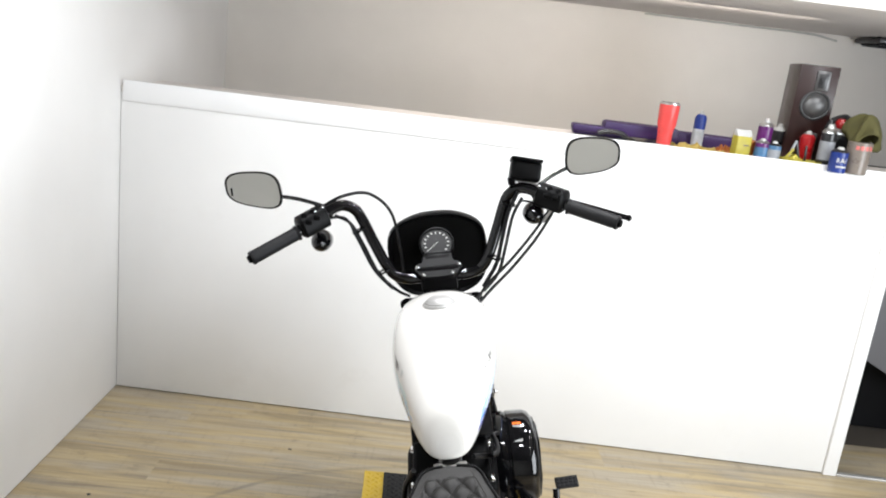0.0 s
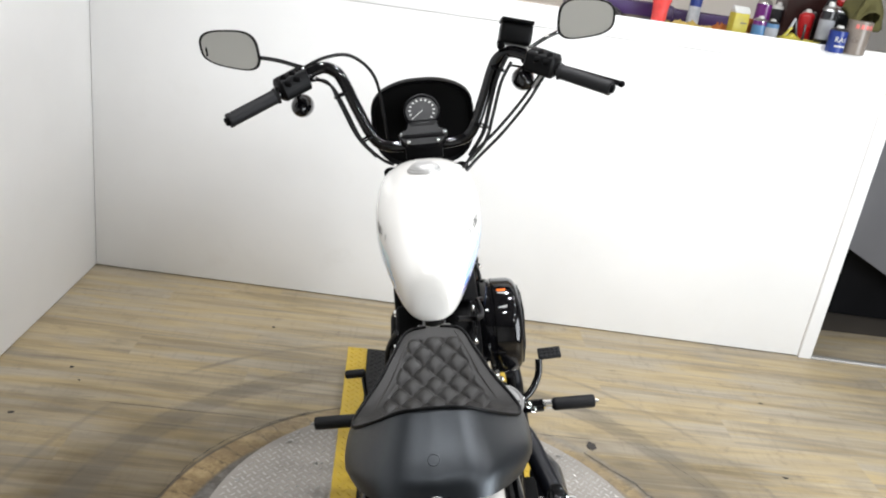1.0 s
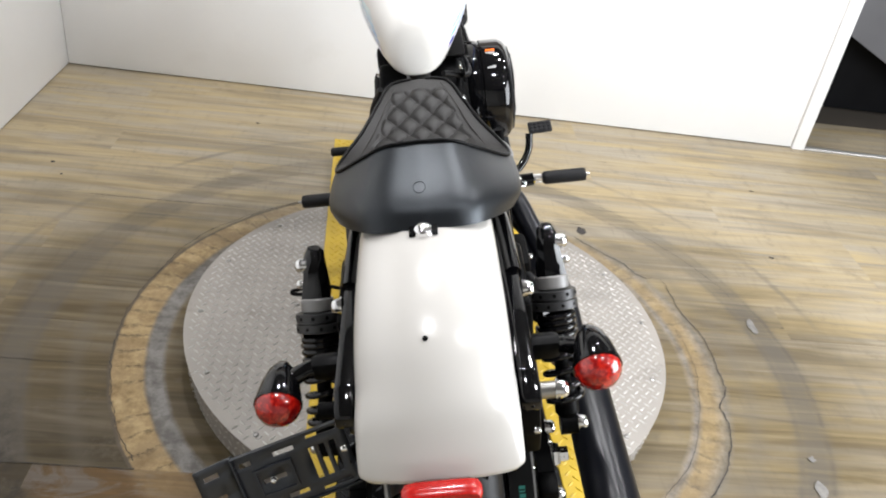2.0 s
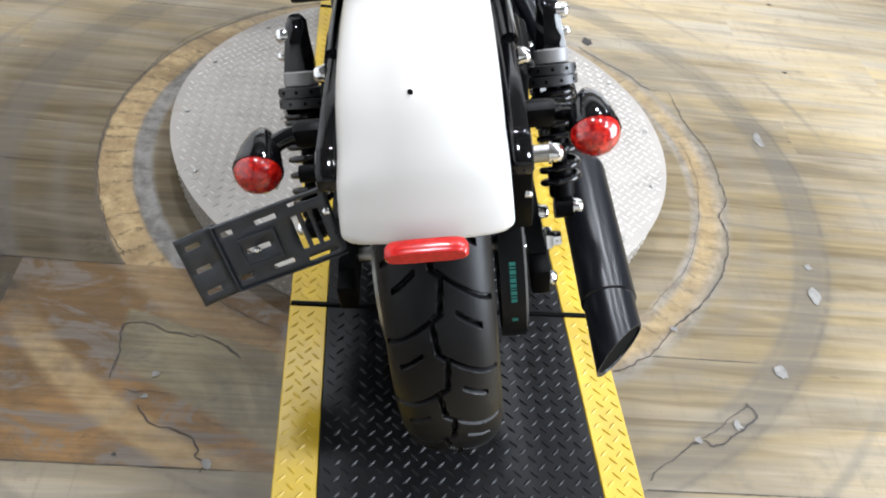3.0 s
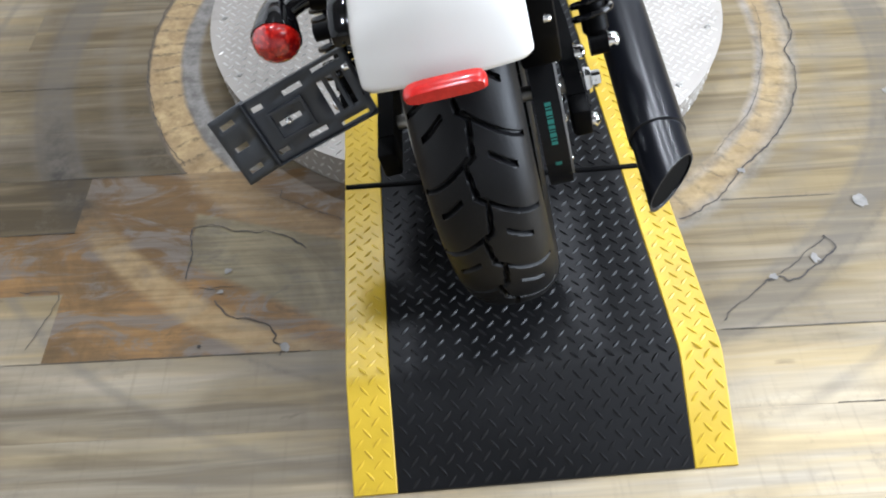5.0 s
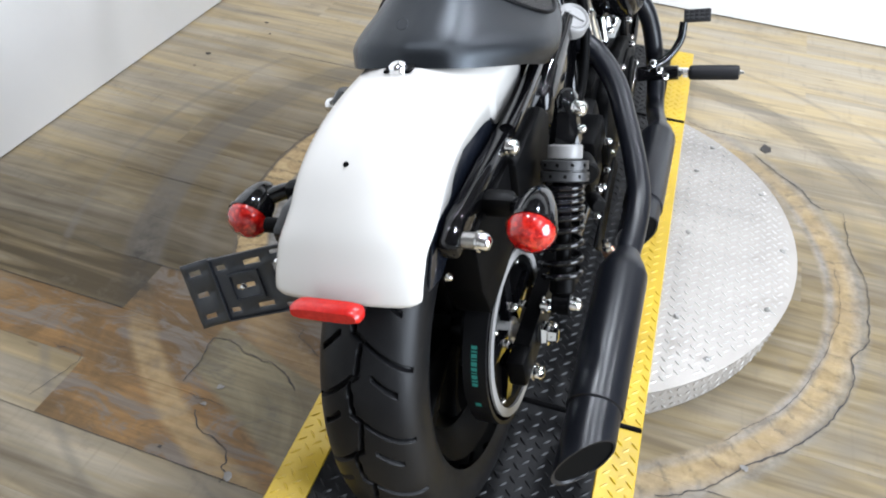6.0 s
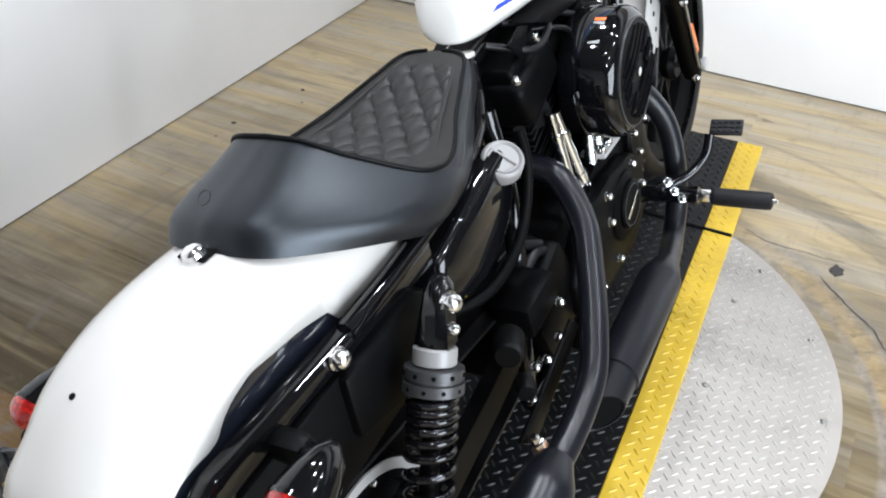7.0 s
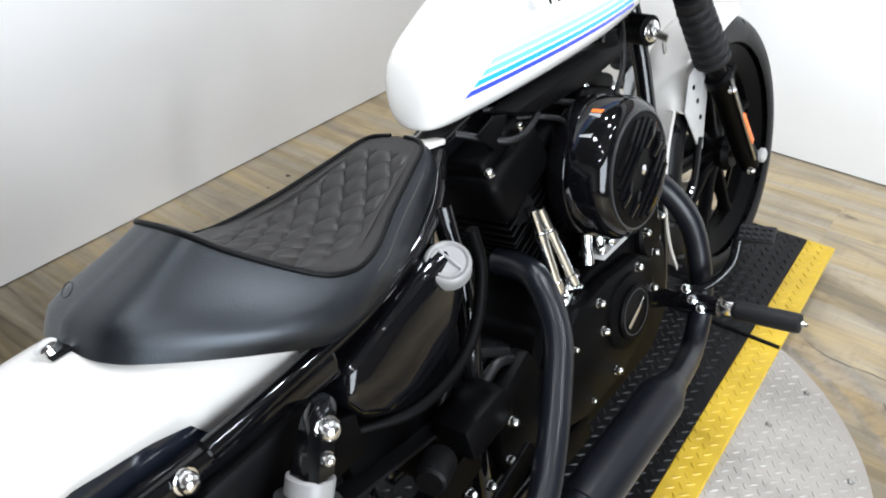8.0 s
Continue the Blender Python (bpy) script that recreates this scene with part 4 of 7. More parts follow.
P("inner_fender", tube([(0, 0.22, 0.69), (0, 0.0, 0.72), (0, -0.16, 0.66), (0, -0.235, 0.58)], 0.012, 12, flat=1), "plastic")
for sx in (-1, 1):
    P("fender_liner", prism([(0.20, 0.705), (0.0, 0.715), (-0.09, 0.70), (-0.16, 0.655), (-0.21, 0.585), (-0.17, 0.575), (-0.10, 0.60), (0.20, 0.60)], sx * 0.094, sx * 0.100, 0.002), "navy", "glossy dark fender liner")
P("seat_bolt", lathe([(0, 0.013), (0.002, 0.014), (0.010, 0.012), (0.013, 0.008), (0.0135, 0.003)], (0, 0.028, 0.766), (0, -0.2, 1), 24), "chrome", "bright knurled seat screw")
P("seat_tab", boxm(0, 0.045, 0.768, 0.04, 0.05, 0.004, 0.0015), "satin")

# tail lamp under the fender's edge
tl = P("tail_lamp", loft([[(-0.001 + u * w, -0.276 - d, 0.607 + v * h + d * 0.12) for u, v in oval(1, 1, 24, 0.5)] for d, w, h in ((0.0, 0.045, 0.0105), (0.008, 0.048, 0.0112), (0.018, 0.0475, 0.0110), (0.023, 0.044, 0.0075))]), "lamp_red", "red bar-shaped tail lamp")
P("lamp_base", boxm(0.0, -0.262, 0.594, 0.07, 0.034, 0.010, 0.004), "plastic", parent=tl)

# rear turn signals on stalks
for sx, c in ((1, Vector((0.212, -0.118, 0.632))), (-1, Vector((-0.217, -0.105, 0.606)))):
    back = Vector((0.02 * sx, -1, -0.22)).normalized()
    sg = P("turn_signal", lathe([(-0.062, 0.003), (-0.058, 0.010), (-0.045, 0.019), (-0.025, 0.0265), (-0.005, 0.0305), (0.008, 0.0315)], c, back, 32, False), "gloss", "black bullet turn signal with a red lens")
    P("lens", lathe([(0.006, 0.0312), (0.014, 0.031), (0.022, 0.028), (0.030, 0.021), (0.035, 0.011), (0.0365, 0.001)], c, back, 32, False), "red", "red domed lens", sg)
    P("lens_rim", lathe([(0.004, 0.0305), (0.004, 0.0328), (0.009, 0.0328), (0.009, 0.0305)], c, back, 32, False), "gloss", parent=sg)
    foot = Vector((sx * 0.125, -0.055, 0.617))
    P("stalk", tube([foot, foot + Vector((sx * 0.05, -0.01, 0.004)), c - back * 0.022], 0.0125, 14), "gloss", parent=sg)
    P("stalk_base", boxm(sx * 0.150, -0.062, 0.620, 0.05, 0.032, 0.034, 0.012), "plastic", parent=sg)

# licence plate bracket on the left, with its slots cut through
def slotted(us, vs_, holes, ex, ey, origin):
    b = bmesh.new()
    grid = {}
    for i, u in enumerate(us):
        for j, v in enumerate(vs_):
            grid[i, j] = b.verts.new(Vector(origin) + Vector(ex) * u + Vector(ey) * (v - 0.5))
    for i in range(len(us) - 1):
        for j in range(len(vs_) - 1):
            cu, cv = (us[i] + us[i + 1]) / 2, (vs_[j] + vs_[j + 1]) / 2
            if not any(a < cu < c and d < cv < e for a, c, d, e in holes):
                b.faces.new((grid[i, j], grid[i + 1, j], grid[i + 1, j + 1], grid[i, j + 1]))
    for v in [v for v in b.verts if not v.link_faces]:
        b.verts.remove(v)
    return b


HOLES = [(0.05, 0.15, 0.12, 0.2), (0.05, 0.15, 0.46, 0.54), (0.05, 0.15, 0.8, 0.88), (0.29, 0.37, 0.8, 0.88), (0.52, 0.66, 0.8, 0.88), (0.52, 0.66, 0.12, 0.2), (0.40, 0.56, 0.46, 0.54), (0.29, 0.37, 0.12, 0.2),
         (0.75, 0.95, 0.88, 0.94), (0.75, 0.95, 0.06, 0.12), (0.74, 0.78, 0.25, 0.75), (0.81, 0.85, 0.25, 0.75), (0.88, 0.92, 0.25, 0.75)]
US = sorted({0.0, 1.0} | {h[k] for h in HOLES for k in (0, 1)})
VS = sorted({0.0, 1.0} | {h[k] for h in HOLES for k in (2, 3)})
PO, PX, PY = Vector((-0.336, -0.166, 0.482)), Vector((0.208, 0.031, 0.048)), Vector((-0.018, 0.023, 0.101))
pl = P("plate_bracket", slotted([u for u in sorted(US + [0.25]) if u >= 0.25], VS, HOLES, PX, PY, PO), "bracket", "slotted dark grey number plate bracket with no plate")
BEND = Vector((0.0, 0.012, 0.010))
flap = P("end_flap", slotted([u for u in sorted(US + [0.27]) if u <= 0.27], VS, HOLES, PX + BEND, PY * 1.03, PO - BEND * 0.27 - PX.cross(PY).normalized() * 0.003), "flap", "darker slotted sliding flap", pl)
for ob in (pl, flap):
    md = ob.modifiers.new("thickness", "SOLIDIFY")
    md.thickness, md.offset = 0.003, 0
PN = PX.cross(PY).normalized()


def plate_bar(u0, u1, v0, v1, h):
    q = [PO + PX * u + PY * (v - 0.5) + PN * w for w in (0.001, h) for u, v in ((u0, v0), (u1, v0), (u1, v1), (u0, v1))]
    b = bmesh.new()
    vs_ = [b.verts.new(p) for p in q]
    for f in ((0, 1, 2, 3), (4, 5, 6, 7), (0, 1, 5, 4), (1, 2, 6, 5), (2, 3, 7, 6), (3, 0, 4, 7)):
        b.faces.new([vs_[k] for k in f])
    return b


for r in ((0.25, 0.262, 0, 1), (0.36, 0.62, 0.68, 0.72), (0.36, 0.62, 0.28, 0.32), (0.36, 0.38, 0.32, 0.68), (0.60, 0.62, 0.32, 0.68), (0.26, 1.0, 0.985, 1.0), (0.26, 1.0, 0.0, 0.015)):
    P("rib", plate_bar(*r, 0.005), "bracket", parent=pl)
bolt(BOLT_S, PO + PX * 0.47 + PN * 0.002, PN, pl)
P("bracket_arm", tube([(-0.14, -0.135, 0.51), (-0.115, -0.10, 0.50), (-0.13, -0.02, 0.45), (-0.15, 0.03, 0.40)], 0.012, 10), "satin", parent=pl)

# seat: a quilted hollow, a piped edge and a padded tail
TOP = [(0, 0.558, 0.779), (0.053, 0.547, 0.775), (0.079, 0.49, 0.761), (0.105, 0.42, 0.745), (0.128, 0.372, 0.735), (0.142, 0.335, 0.731), (0.146, 0.302, 0.734), (0.135, 0.264, 0.750), (0.0887, 0.207, 0.798), (0.05, 0.182, 0.826), (0, 0.179, 0.831)]
LOW = [(0, 0.572, 0.715), (0.052, 0.560, 0.712), (0.080, 0.50, 0.695), (0.108, 0.44, 0.680), (0.130, 0.385, 0.671), (0.147, 0.32, 0.669), (0.155, 0.25, 0.675), (0.143, 0.165, 0.715), (0.103, 0.082, 0.752), (0.066, 0.043, 0.769), (0, 0.032, 0.774)]
tl_, lo_ = spline(TOP, 7), spline(LOW, 7)
rings = []
nq = 12
for i, (a, b) in enumerate(zip(tl_, lo_)):
    f = i / (len(tl_) - 1)
    rear = max(0.0, (f - 0.5) / 0.5)
    out = Vector((a.x * (6 - 3 * rear) * (1 - 0.4 * rear), 0.7 * (1 - f) ** 6 - 0.55 * rear ** 2, 0.12 + 0.75 * rear)).normalized()
    amt = 0.010 - 0.003 * rear
    rings.append([a.lerp(b, q / nq) + out * amt * math.sin(math.pi * (q / nq) ** (0.8 + 1.6 * rear)) - out * (0.010 * max(0, q / nq - 0.85) / 0.15) for q in range(nq + 1)])
mirrored = [[Vector((-p.x, p.y, p.z)) for p in r] for r in rings[::-1]]
seat = P("seat", loft(rings + mirrored[1:], False, False), "leather", "black solo seat with a diamond-quilted hollow and a padded tail")
nu, nv = 150, 128
vs, fs = [], []
edge_fn = spline(TOP, 24)
widest = max(range(len(edge_fn)), key=lambda k: edge_fn[k].x)
front_edge, rear_edge = edge_fn[: widest + 1], edge_fn[widest:][::-1]
WIDE, Y_WIDE = edge_fn[widest].x, edge_fn[widest].y
EY, EX, EZ = [-q.y for q in front_edge], [q.x for q in front_edge], [q.z for q in front_edge]
RX, RY, RZ = [q.x for q in rear_edge], [q.y for q in rear_edge], [q.z for q in rear_edge]


def seat_edge(y):
    """Half width and height of the piped edge at y."""
    return float(np.interp(-y, EY, EX)), float(np.interp(-y, EY, EZ))


rows = [(0.556, 0.779), (0.50, 0.764), (0.45, 0.748), (0.40, 0.737), (0.35, 0.733), (0.30, 0.742), (0.26, 0.757), (0.22, 0.787), (0.18, 0.828)]
mid = spline([(0, y, z) for y, z in rows], 10)


def mid_z(y):
    return float(np.interp(-y, [-q.y for q in mid], [q.z for q in mid]))


def ridge_y(w):
    return float(np.interp(abs(w) * WIDE, RX, RY))


for i in range(nu + 1):
    for k in range(nv + 1):
        w = -1 + 2 * k / nv
        y0, y1 = 0.556 - 0.012 * abs(w) ** 3, ridge_y(w)
        y = y0 + (y1 - y0) * i / nu
        hw, ez = seat_edge(max(y, Y_WIDE))
        x = w * (hw if y > Y_WIDE else WIDE)
        rz = float(np.interp(abs(w) * WIDE, RX, RZ))
        f = max(0, 1 - (y - y1) / 0.07)
        z = mid_z(max(y, 0.18)) + (ez - mid_z(max(y, 0.18))) * abs(w) ** 2.5
        z = z * (1 - f * f) + rz * f * f
        lim = 0.72 - 0.10 * (i / nu) ** 3
        inset = min(lim - abs(w), (y - y1 - 0.034) / 0.11, (y0 - y - 0.03) / 0.11)
        if inset > 0:
            a, b = (y * 1.0 + x * 1.25) / 0.054, (y * 1.0 - x * 1.25) / 0.054
            puff = (abs(math.sin(math.pi * a)) * abs(math.sin(math.pi * b))) ** 0.22
            z += 0.0115 * (puff - 0.72) * min(1, inset / 0.05)
        vs.append((x, y, z))
for i in range(nu):
    for k in range(nv):
        a = i * (nv + 1) + k
        fs.append((a, a + 1, a + nv + 2, a + nv + 1))
me = bpy.data.meshes.new("quilted_panel")
me.from_pydata(vs, [], fs)
q = piece("quilted_panel", finish(me, "quilt", True, 60), seat)
q["label"] = "dark quilted diamond-stitched seat panel"
edge_line = [(q.x, q.y, q.z + 0.001) for q in edge_fn[6::6]]
edge_line = [(-x, y, z) for x, y, z in edge_line[:-1]] + edge_line[::-1]
P("piping", tube(edge_line, 0.0032, 10, 2), "plastic", "raised black piping", seat)
for sx in (-1, 1):
    P("stitch_line", tube([(sx * p.x * 0.80, p.y - 0.004, p.z - 0.0005) for p in spline(TOP[1:6], 6)], 0.0011, 6, 2), "thread", parent=seat)
    P("stitch_line", tube([(sx * (p.x + 0.010), p.y, p.z - 0.014) for p in spline(TOP[1:6], 6)], 0.0010, 6, 2), "thread", parent=seat)
P("seat_pan", prism([(0.55, 0.712), (0.30, 0.662), (0.16, 0.705), (0.05, 0.762), (0.05, 0.770), (0.2, 0.722), (0.5, 0.716)], -0.05, 0.05, 0.004), "plastic", parent=seat)
er = frame_to((0, 0.068, 0.8164), (0, -0.62, 0.78))
P("emblem", tube([er @ Vector((0.0085 * math.cos(k * math.pi / 12), 0.0085 * math.sin(k * math.pi / 12), 0)) for k in range(25)], 0.0007, 6, smooth=False), "leather", "small embossed round mark", seat)

# fuel tank
TANK = [(0.543, 0.024, 0.785, 0.836), (0.548, 0.038, 0.776, 0.856), (0.560, 0.050, 0.769, 0.877), (0.588, 0.062, 0.765, 0.897), (0.64, 0.077, 0.764, 0.917), (0.72, 0.096, 0.765, 0.943),
        (0.81, 0.114, 0.768, 0.963), (0.90, 0.126, 0.772, 0.977), (0.98, 0.130, 0.777, 0.984), (1.05, 0.129, 0.785, 0.987), (1.10, 0.122, 0.797, 0.982), (1.135, 0.108, 0.815, 0.968), (1.155, 0.075, 0.845, 0.940)]
TANK = [(1.155 - (1.155 - y) * 0.928, w, zb, zt) for y, w, zb, zt in TANK]
dense = spline([(w, y, 0) for y, w, _, _ in TANK], 5)
dz = spline([(zb, y, zt) for y, _, zb, zt in TANK], 5)
rings = []
for a, b in zip(dense, dz):
    w, y, zb, zt = a.x, a.y, b.x, b.z
    zm = zb + 0.40 * (zt - zb)
    ring_ = []
    for k in range(48):
        an = 2 * math.pi * k / 48
        c, s = math.cos(an), math.sin(an)
        x = w * math.copysign(abs(c) ** 0.82, c)
        z = zm + (zt - zm if s > 0 else zm - zb) * math.copysign(abs(s) ** 0.80, s)
        ring_.append((x, y, z))
    rings.append(ring_)
tank = P("fuel_tank", loft(rings), "tank", "glossy white fuel tank with blue side stripes", angle=70)
cap = P("filler_cap", lathe([(-0.012, 0.036), (0.0, 0.037), (0.005, 0.0365), (0.006, 0.033), (0.008, 0.032), (0.013, 0.025), (0.0155, 0.014), (0.016, 0.001)], (0, 0.998, 0.985), (0, 0.03, 1), 40), "alu", "round brushed metal filler cap", tank)
P("cap_ring", lathe([(-0.004, 0.042), (0.002, 0.0415), (0.003, 0.037)], (0, 0.998, 0.984), (0, 0.03, 1), 40, False), "alu", parent=cap)


def tank_side(y, z):
    """Half width of the tank at a place of its upper flank."""
    ys = [q[0] for q in TANK]
    w, zb, zt = (float(np.interp(y, ys, [q[k] for q in TANK])) for k in (1, 2, 3))
    zm = zb + 0.40 * (zt - zb)
    return w * math.sqrt(1 - ((z - zm) / (zt - zm)) ** 2.5) ** 0.82


for sx in (-1, 1):
    P("tank_badge", lathe([(0, 0.009), (0.0012, 0.0088), (0.0013, 0.006)], (sx * (tank_side(0.785, 0.895) - 0.0006), 0.785, 0.895), (sx, -0.2, 0.40), 20), "label", "small grey round badge", tank)
    for k in range(4):
        y = 0.818 + 0.018 * k
        lean = math.degrees(math.atan((tank_side(y, 0.905) - tank_side(y, 0.885)) / 0.02))
        flare = math.degrees(math.atan((tank_side(y + 0.01, 0.895) - tank_side(y - 0.01, 0.895)) / 0.02))
        P("lettering_bar", boxm(sx * tank_side(y, 0.895), y, 0.895, 0.0012, 0.010 if k else 0.005, 0.016, 0.0004, pose(0, 0, 0, 0, sx * lean, -sx * flare)), "blackbox", parent=tank)
P("fuel_line", tube([(0.04, 0.70, 0.765), (0.07, 0.74, 0.755), (0.09, 0.80, 0.745), (0.10, 0.86, 0.72)], 0.005, 8), "cable")

# engine
P("crankcase", prism([(0.58, 0.20), (0.56, 0.33), (0.62, 0.44), (0.80, 0.455), (1.00, 0.445), (1.06, 0.36), (1.05, 0.22), (0.97, 0.165), (0.66, 0.165)], -0.13, 0.135, 0.014), "wrinkle", "black wrinkle-finish engine case")
cam_cover = P("gearcase_cover", prism([(0.60, 0.26), (0.585, 0.335), (0.63, 0.402), (0.70, 0.437), (0.79, 0.442), (0.90, 0.430), (0.945, 0.40), (0.955, 0.33), (0.90, 0.262), (0.80, 0.235), (0.68, 0.232)], 0.132, 0.165, 0.010), "satin", "satin black gearcase cover")
P("boss", lathe([(0, 0.072), (0.006, 0.070), (0.010, 0.060), (0.010, 0.02)], (0.164, 0.842, 0.348), (1, 0, 0), 40), "satin", parent=cam_cover)
tc = P("timer_cover", lathe([(0, 0.050), (0.006, 0.050), (0.009, 0.046), (0.007, 0.044), (0.007, 0.01)], (0.173, 0.842, 0.350), (1, 0, 0), 40), "satin", "round black timer cover with a bright script bar", cam_cover)
P("script_bar", boxm(0.182, 0.842, 0.348, 0.002, 0.066, 0.010, 0.0008, pose(0, 0, 0, 24, 0, 0)), "chrome", parent=tc)
P("script_ring", lathe([(0, 0.042), (0.0015, 0.042), (0.0015, 0.040)], (0.1803, 0.842, 0.350), (1, 0, 0), 40, False), "perch", parent=tc)
for y, z in ((0.752, 0.420), (0.671, 0.381), (0.885, 0.414), (0.782, 0.262), (0.62, 0.285), (0.93, 0.345), (0.70, 0.255), (0.756, 0.362)):
    bolt(BOLT_M if y > 0.7 else BOLT_S, (0.165, y, z), (1, 0, 0), cam_cover)
nose = P("sensor_cover", lathe([(0, 0.048), (0.012, 0.048), (0.018, 0.043), (0.018, 0.01)], (0.128, 0.985, 0.425), (1, 0.1, 0), 32), "satin", "round satin black cover")
for a in (40, 150, 260):
    bolt(BOLT_M, (0.148, 0.985 + 0.036 * math.cos(radians(a)), 0.425 + 0.036 * math.sin(radians(a))), (1, 0, 0), nose)
P("oil_pump", boxm(0.12, 0.66, 0.19, 0.06, 0.10, 0.06, 0.012), "wrinkle")
P("primary_cover", prism([(0.50, 0.24), (0.47, 0.33), (0.52, 0.42), (0.66, 0.44), (0.86, 0.42), (1.02, 0.40), (1.06, 0.32), (1.02, 0.23), (0.88, 0.19), (0.62, 0.19)], -0.19, -0.128, 0.02, 3), "wrinkle", "black primary cover")
P("transmission", prism([(0.42, 0.24), (0.42, 0.40), (0.56, 0.46), (0.62, 0.40), (0.60, 0.20)], -0.12, 0.11, 0.012), "wrinkle", "black gearbox case")
P("sprocket_cover", prism([(0.50, 0.23), (0.47, 0.32), (0.50, 0.41), (0.58, 0.44), (0.61, 0.38), (0.60, 0.25)], 0.112, 0.150, 0.012), "satin", "black sprocket cover")

for name, by, lean in (("rear_cylinder", 0.795, -1), ("front_cylinder", 0.845, 1)):
    d = Vector((0, 0.383 * lean, 0.924))
    n = Vector((0, 0.924, -0.383 * lean))
    base = Vector((0, by, 0.44))
    turn = pose(0, 0, 0, -22.5 * lean, 0, 0)
    cyl = P(name, lathe([(0, 0.052), (0.21, 0.052)], base, d, 24), "wrinkle", "black finned cylinder")
    for k in range(9):
        c = base + d * (0.022 + 0.0145 * k)
        P("fin", boxm(c.x, c.y, c.z, 0.148 + 0.004 * (k % 2), 0.132, 0.0045, 0.0018, turn, 1), "wrinkle", parent=cyl)
    for k in range(6):
        c = base + d * (0.160 + 0.0145 * k)
        P("fin", boxm(c.x, c.y, c.z, 0.172, 0.145 - 0.004 * k, 0.0050, 0.0018, turn, 1), "wrinkle", parent=cyl)
    c = base + d * 0.247
    box = P("rocker_cover", boxm(c.x, c.y, c.z, 0.20, 0.146, 0.094, 0.020, turn, 3), "satin", "satin black rocker cover", cyl)
    c2_ = base + d * 0.304
    P("rocker_lid", boxm(c2_.x, c2_.y, c2_.z, 0.17, 0.112, 0.03, 0.011, turn, 3), "satin", parent=box)
    for x in (-0.075, 0.075):
        for s in (-0.048, 0.048):
            bolt(BOLT_M, c + Vector((x * 1.12, 0, 0)) + n * s + d * 0.045, d, box)
    P("exhaust_port", lathe([(0, 0.030), (0.05, 0.030)], base + d * 0.19 + Vector((0.05, 0, 0)), (0.5, 0.6 * lean, 0), 20), "satin", parent=cyl)
    for k in range(2):
        foot = Vector((0.124 + 0.005 * k, (0.706 if lean < 0 else 0.80) + 0.036 * k, 0.460 - 0.004 * k))
        head = Vector((0.108, foot.y - 0.018 * k + 0.05 * max(0, lean) - 0.012, 0.612 - 0.006 * k))
        P("pushrod_tube", lathe([(0, 0.0115), (0.02, 0.0115), (0.021, 0.0095), (0.10, 0.0095), (0.101, 0.012), (0.112, 0.012), (0.113, 0.0085), ((head - foot).length, 0.0085)], foot, head - foot, 18), "chrome", "polished pushrod tube", cyl)
    if lean < 0:
        lb = P("lifter_block", boxm(0.118, 0.731, 0.437, 0.032, 0.062, 0.026, 0.008, pose(0, 0, 0, 28, 0, 12), 3), "chrome", "polished lifter block", cyl)
        for u in (-0.022, 0.0, 0.022):
            P("lifter_cap", lathe([(0, 0.012), (0.012, 0.0115), (0.014, 0.008)], (0.122, 0.731 + u, 0.447 + u * 0.5), (0.3, -0.3, 1), 16), "chrome", parent=lb)
            bolt(BOLT_S, (0.132, 0.731 + u, 0.432 + u * 0.5), (1, 0, 0.3), lb)
P("intake", tube([(0.05, 0.70, 0.66), (0.06, 0.82, 0.68), (0.05, 0.93, 0.66)], 0.030, 16), "satin", "black intake manifold")
P("throttle_body", lathe([(0, 0.034), (0.05, 0.034)], (0.04, 0.82, 0.655), (1, 0, 0), 24), "satin")
br = P("regulator_bracket", boxm(0.12, 0.86, 0.463, 0.05, 0.085, 0.010, 0.003), "alu", "bright engine bracket with bolts")
for u in (-0.032, 0.0, 0.032):
    bolt(BOLT_M, (0.135, 0.86 + u, 0.468), (0.2, 0, 1), br)
P("breather_box", boxm(0.10, 0.865, 0.475, 0.05, 0.07, 0.05, 0.008), "wrinkle")
P("coil_cover", prism([(0.70, 0.765), (0.76, 0.74), (0.90, 0.735), (1.02, 0.745), (1.03, 0.765), (0.95, 0.775)], 0.045, 0.10, 0.006), "satin", "grey-black coil cover")
P("knock_plate", prism([(0.615, 0.762), (0.655, 0.722), (0.69, 0.765), (0.66, 0.775)], 0.090, 0.093, 0.001), "satin", "folded dark metal bracket")
P("horn_bracket", boxm(0.03, 1.10, 0.80, 0.07, 0.05, 0.06, 0.01), "satin")
# ignition switch at the neck
P("ignition_switch", lathe([(0, 0.028), (0.055, 0.028), (0.058, 0.025)], (0.035, 1.16, 0.752), (1, -0.25, -0.05), 28), "satin", "black ignition barrel")
P("lock_ring", lathe([(0, 0.020), (0.004, 0.020), (0.007, 0.014), (0.006, 0.006)], (0.090, 1.146, 0.749), (1, -0.25, -0.05), 24), "chrome")
key = P("keys", boxm(0.112, 1.140, 0.742, 0.030, 0.004, 0.016, 0.002, pose(0, 0, 0, 0, 20, -14)), "steel", "small steel keys")
P("key_tag", boxm(0.118, 1.138, 0.722, 0.004, 0.014, 0.024, 0.002, pose(0, 0, 0, 12, 0, 10)), "steel", parent=key)
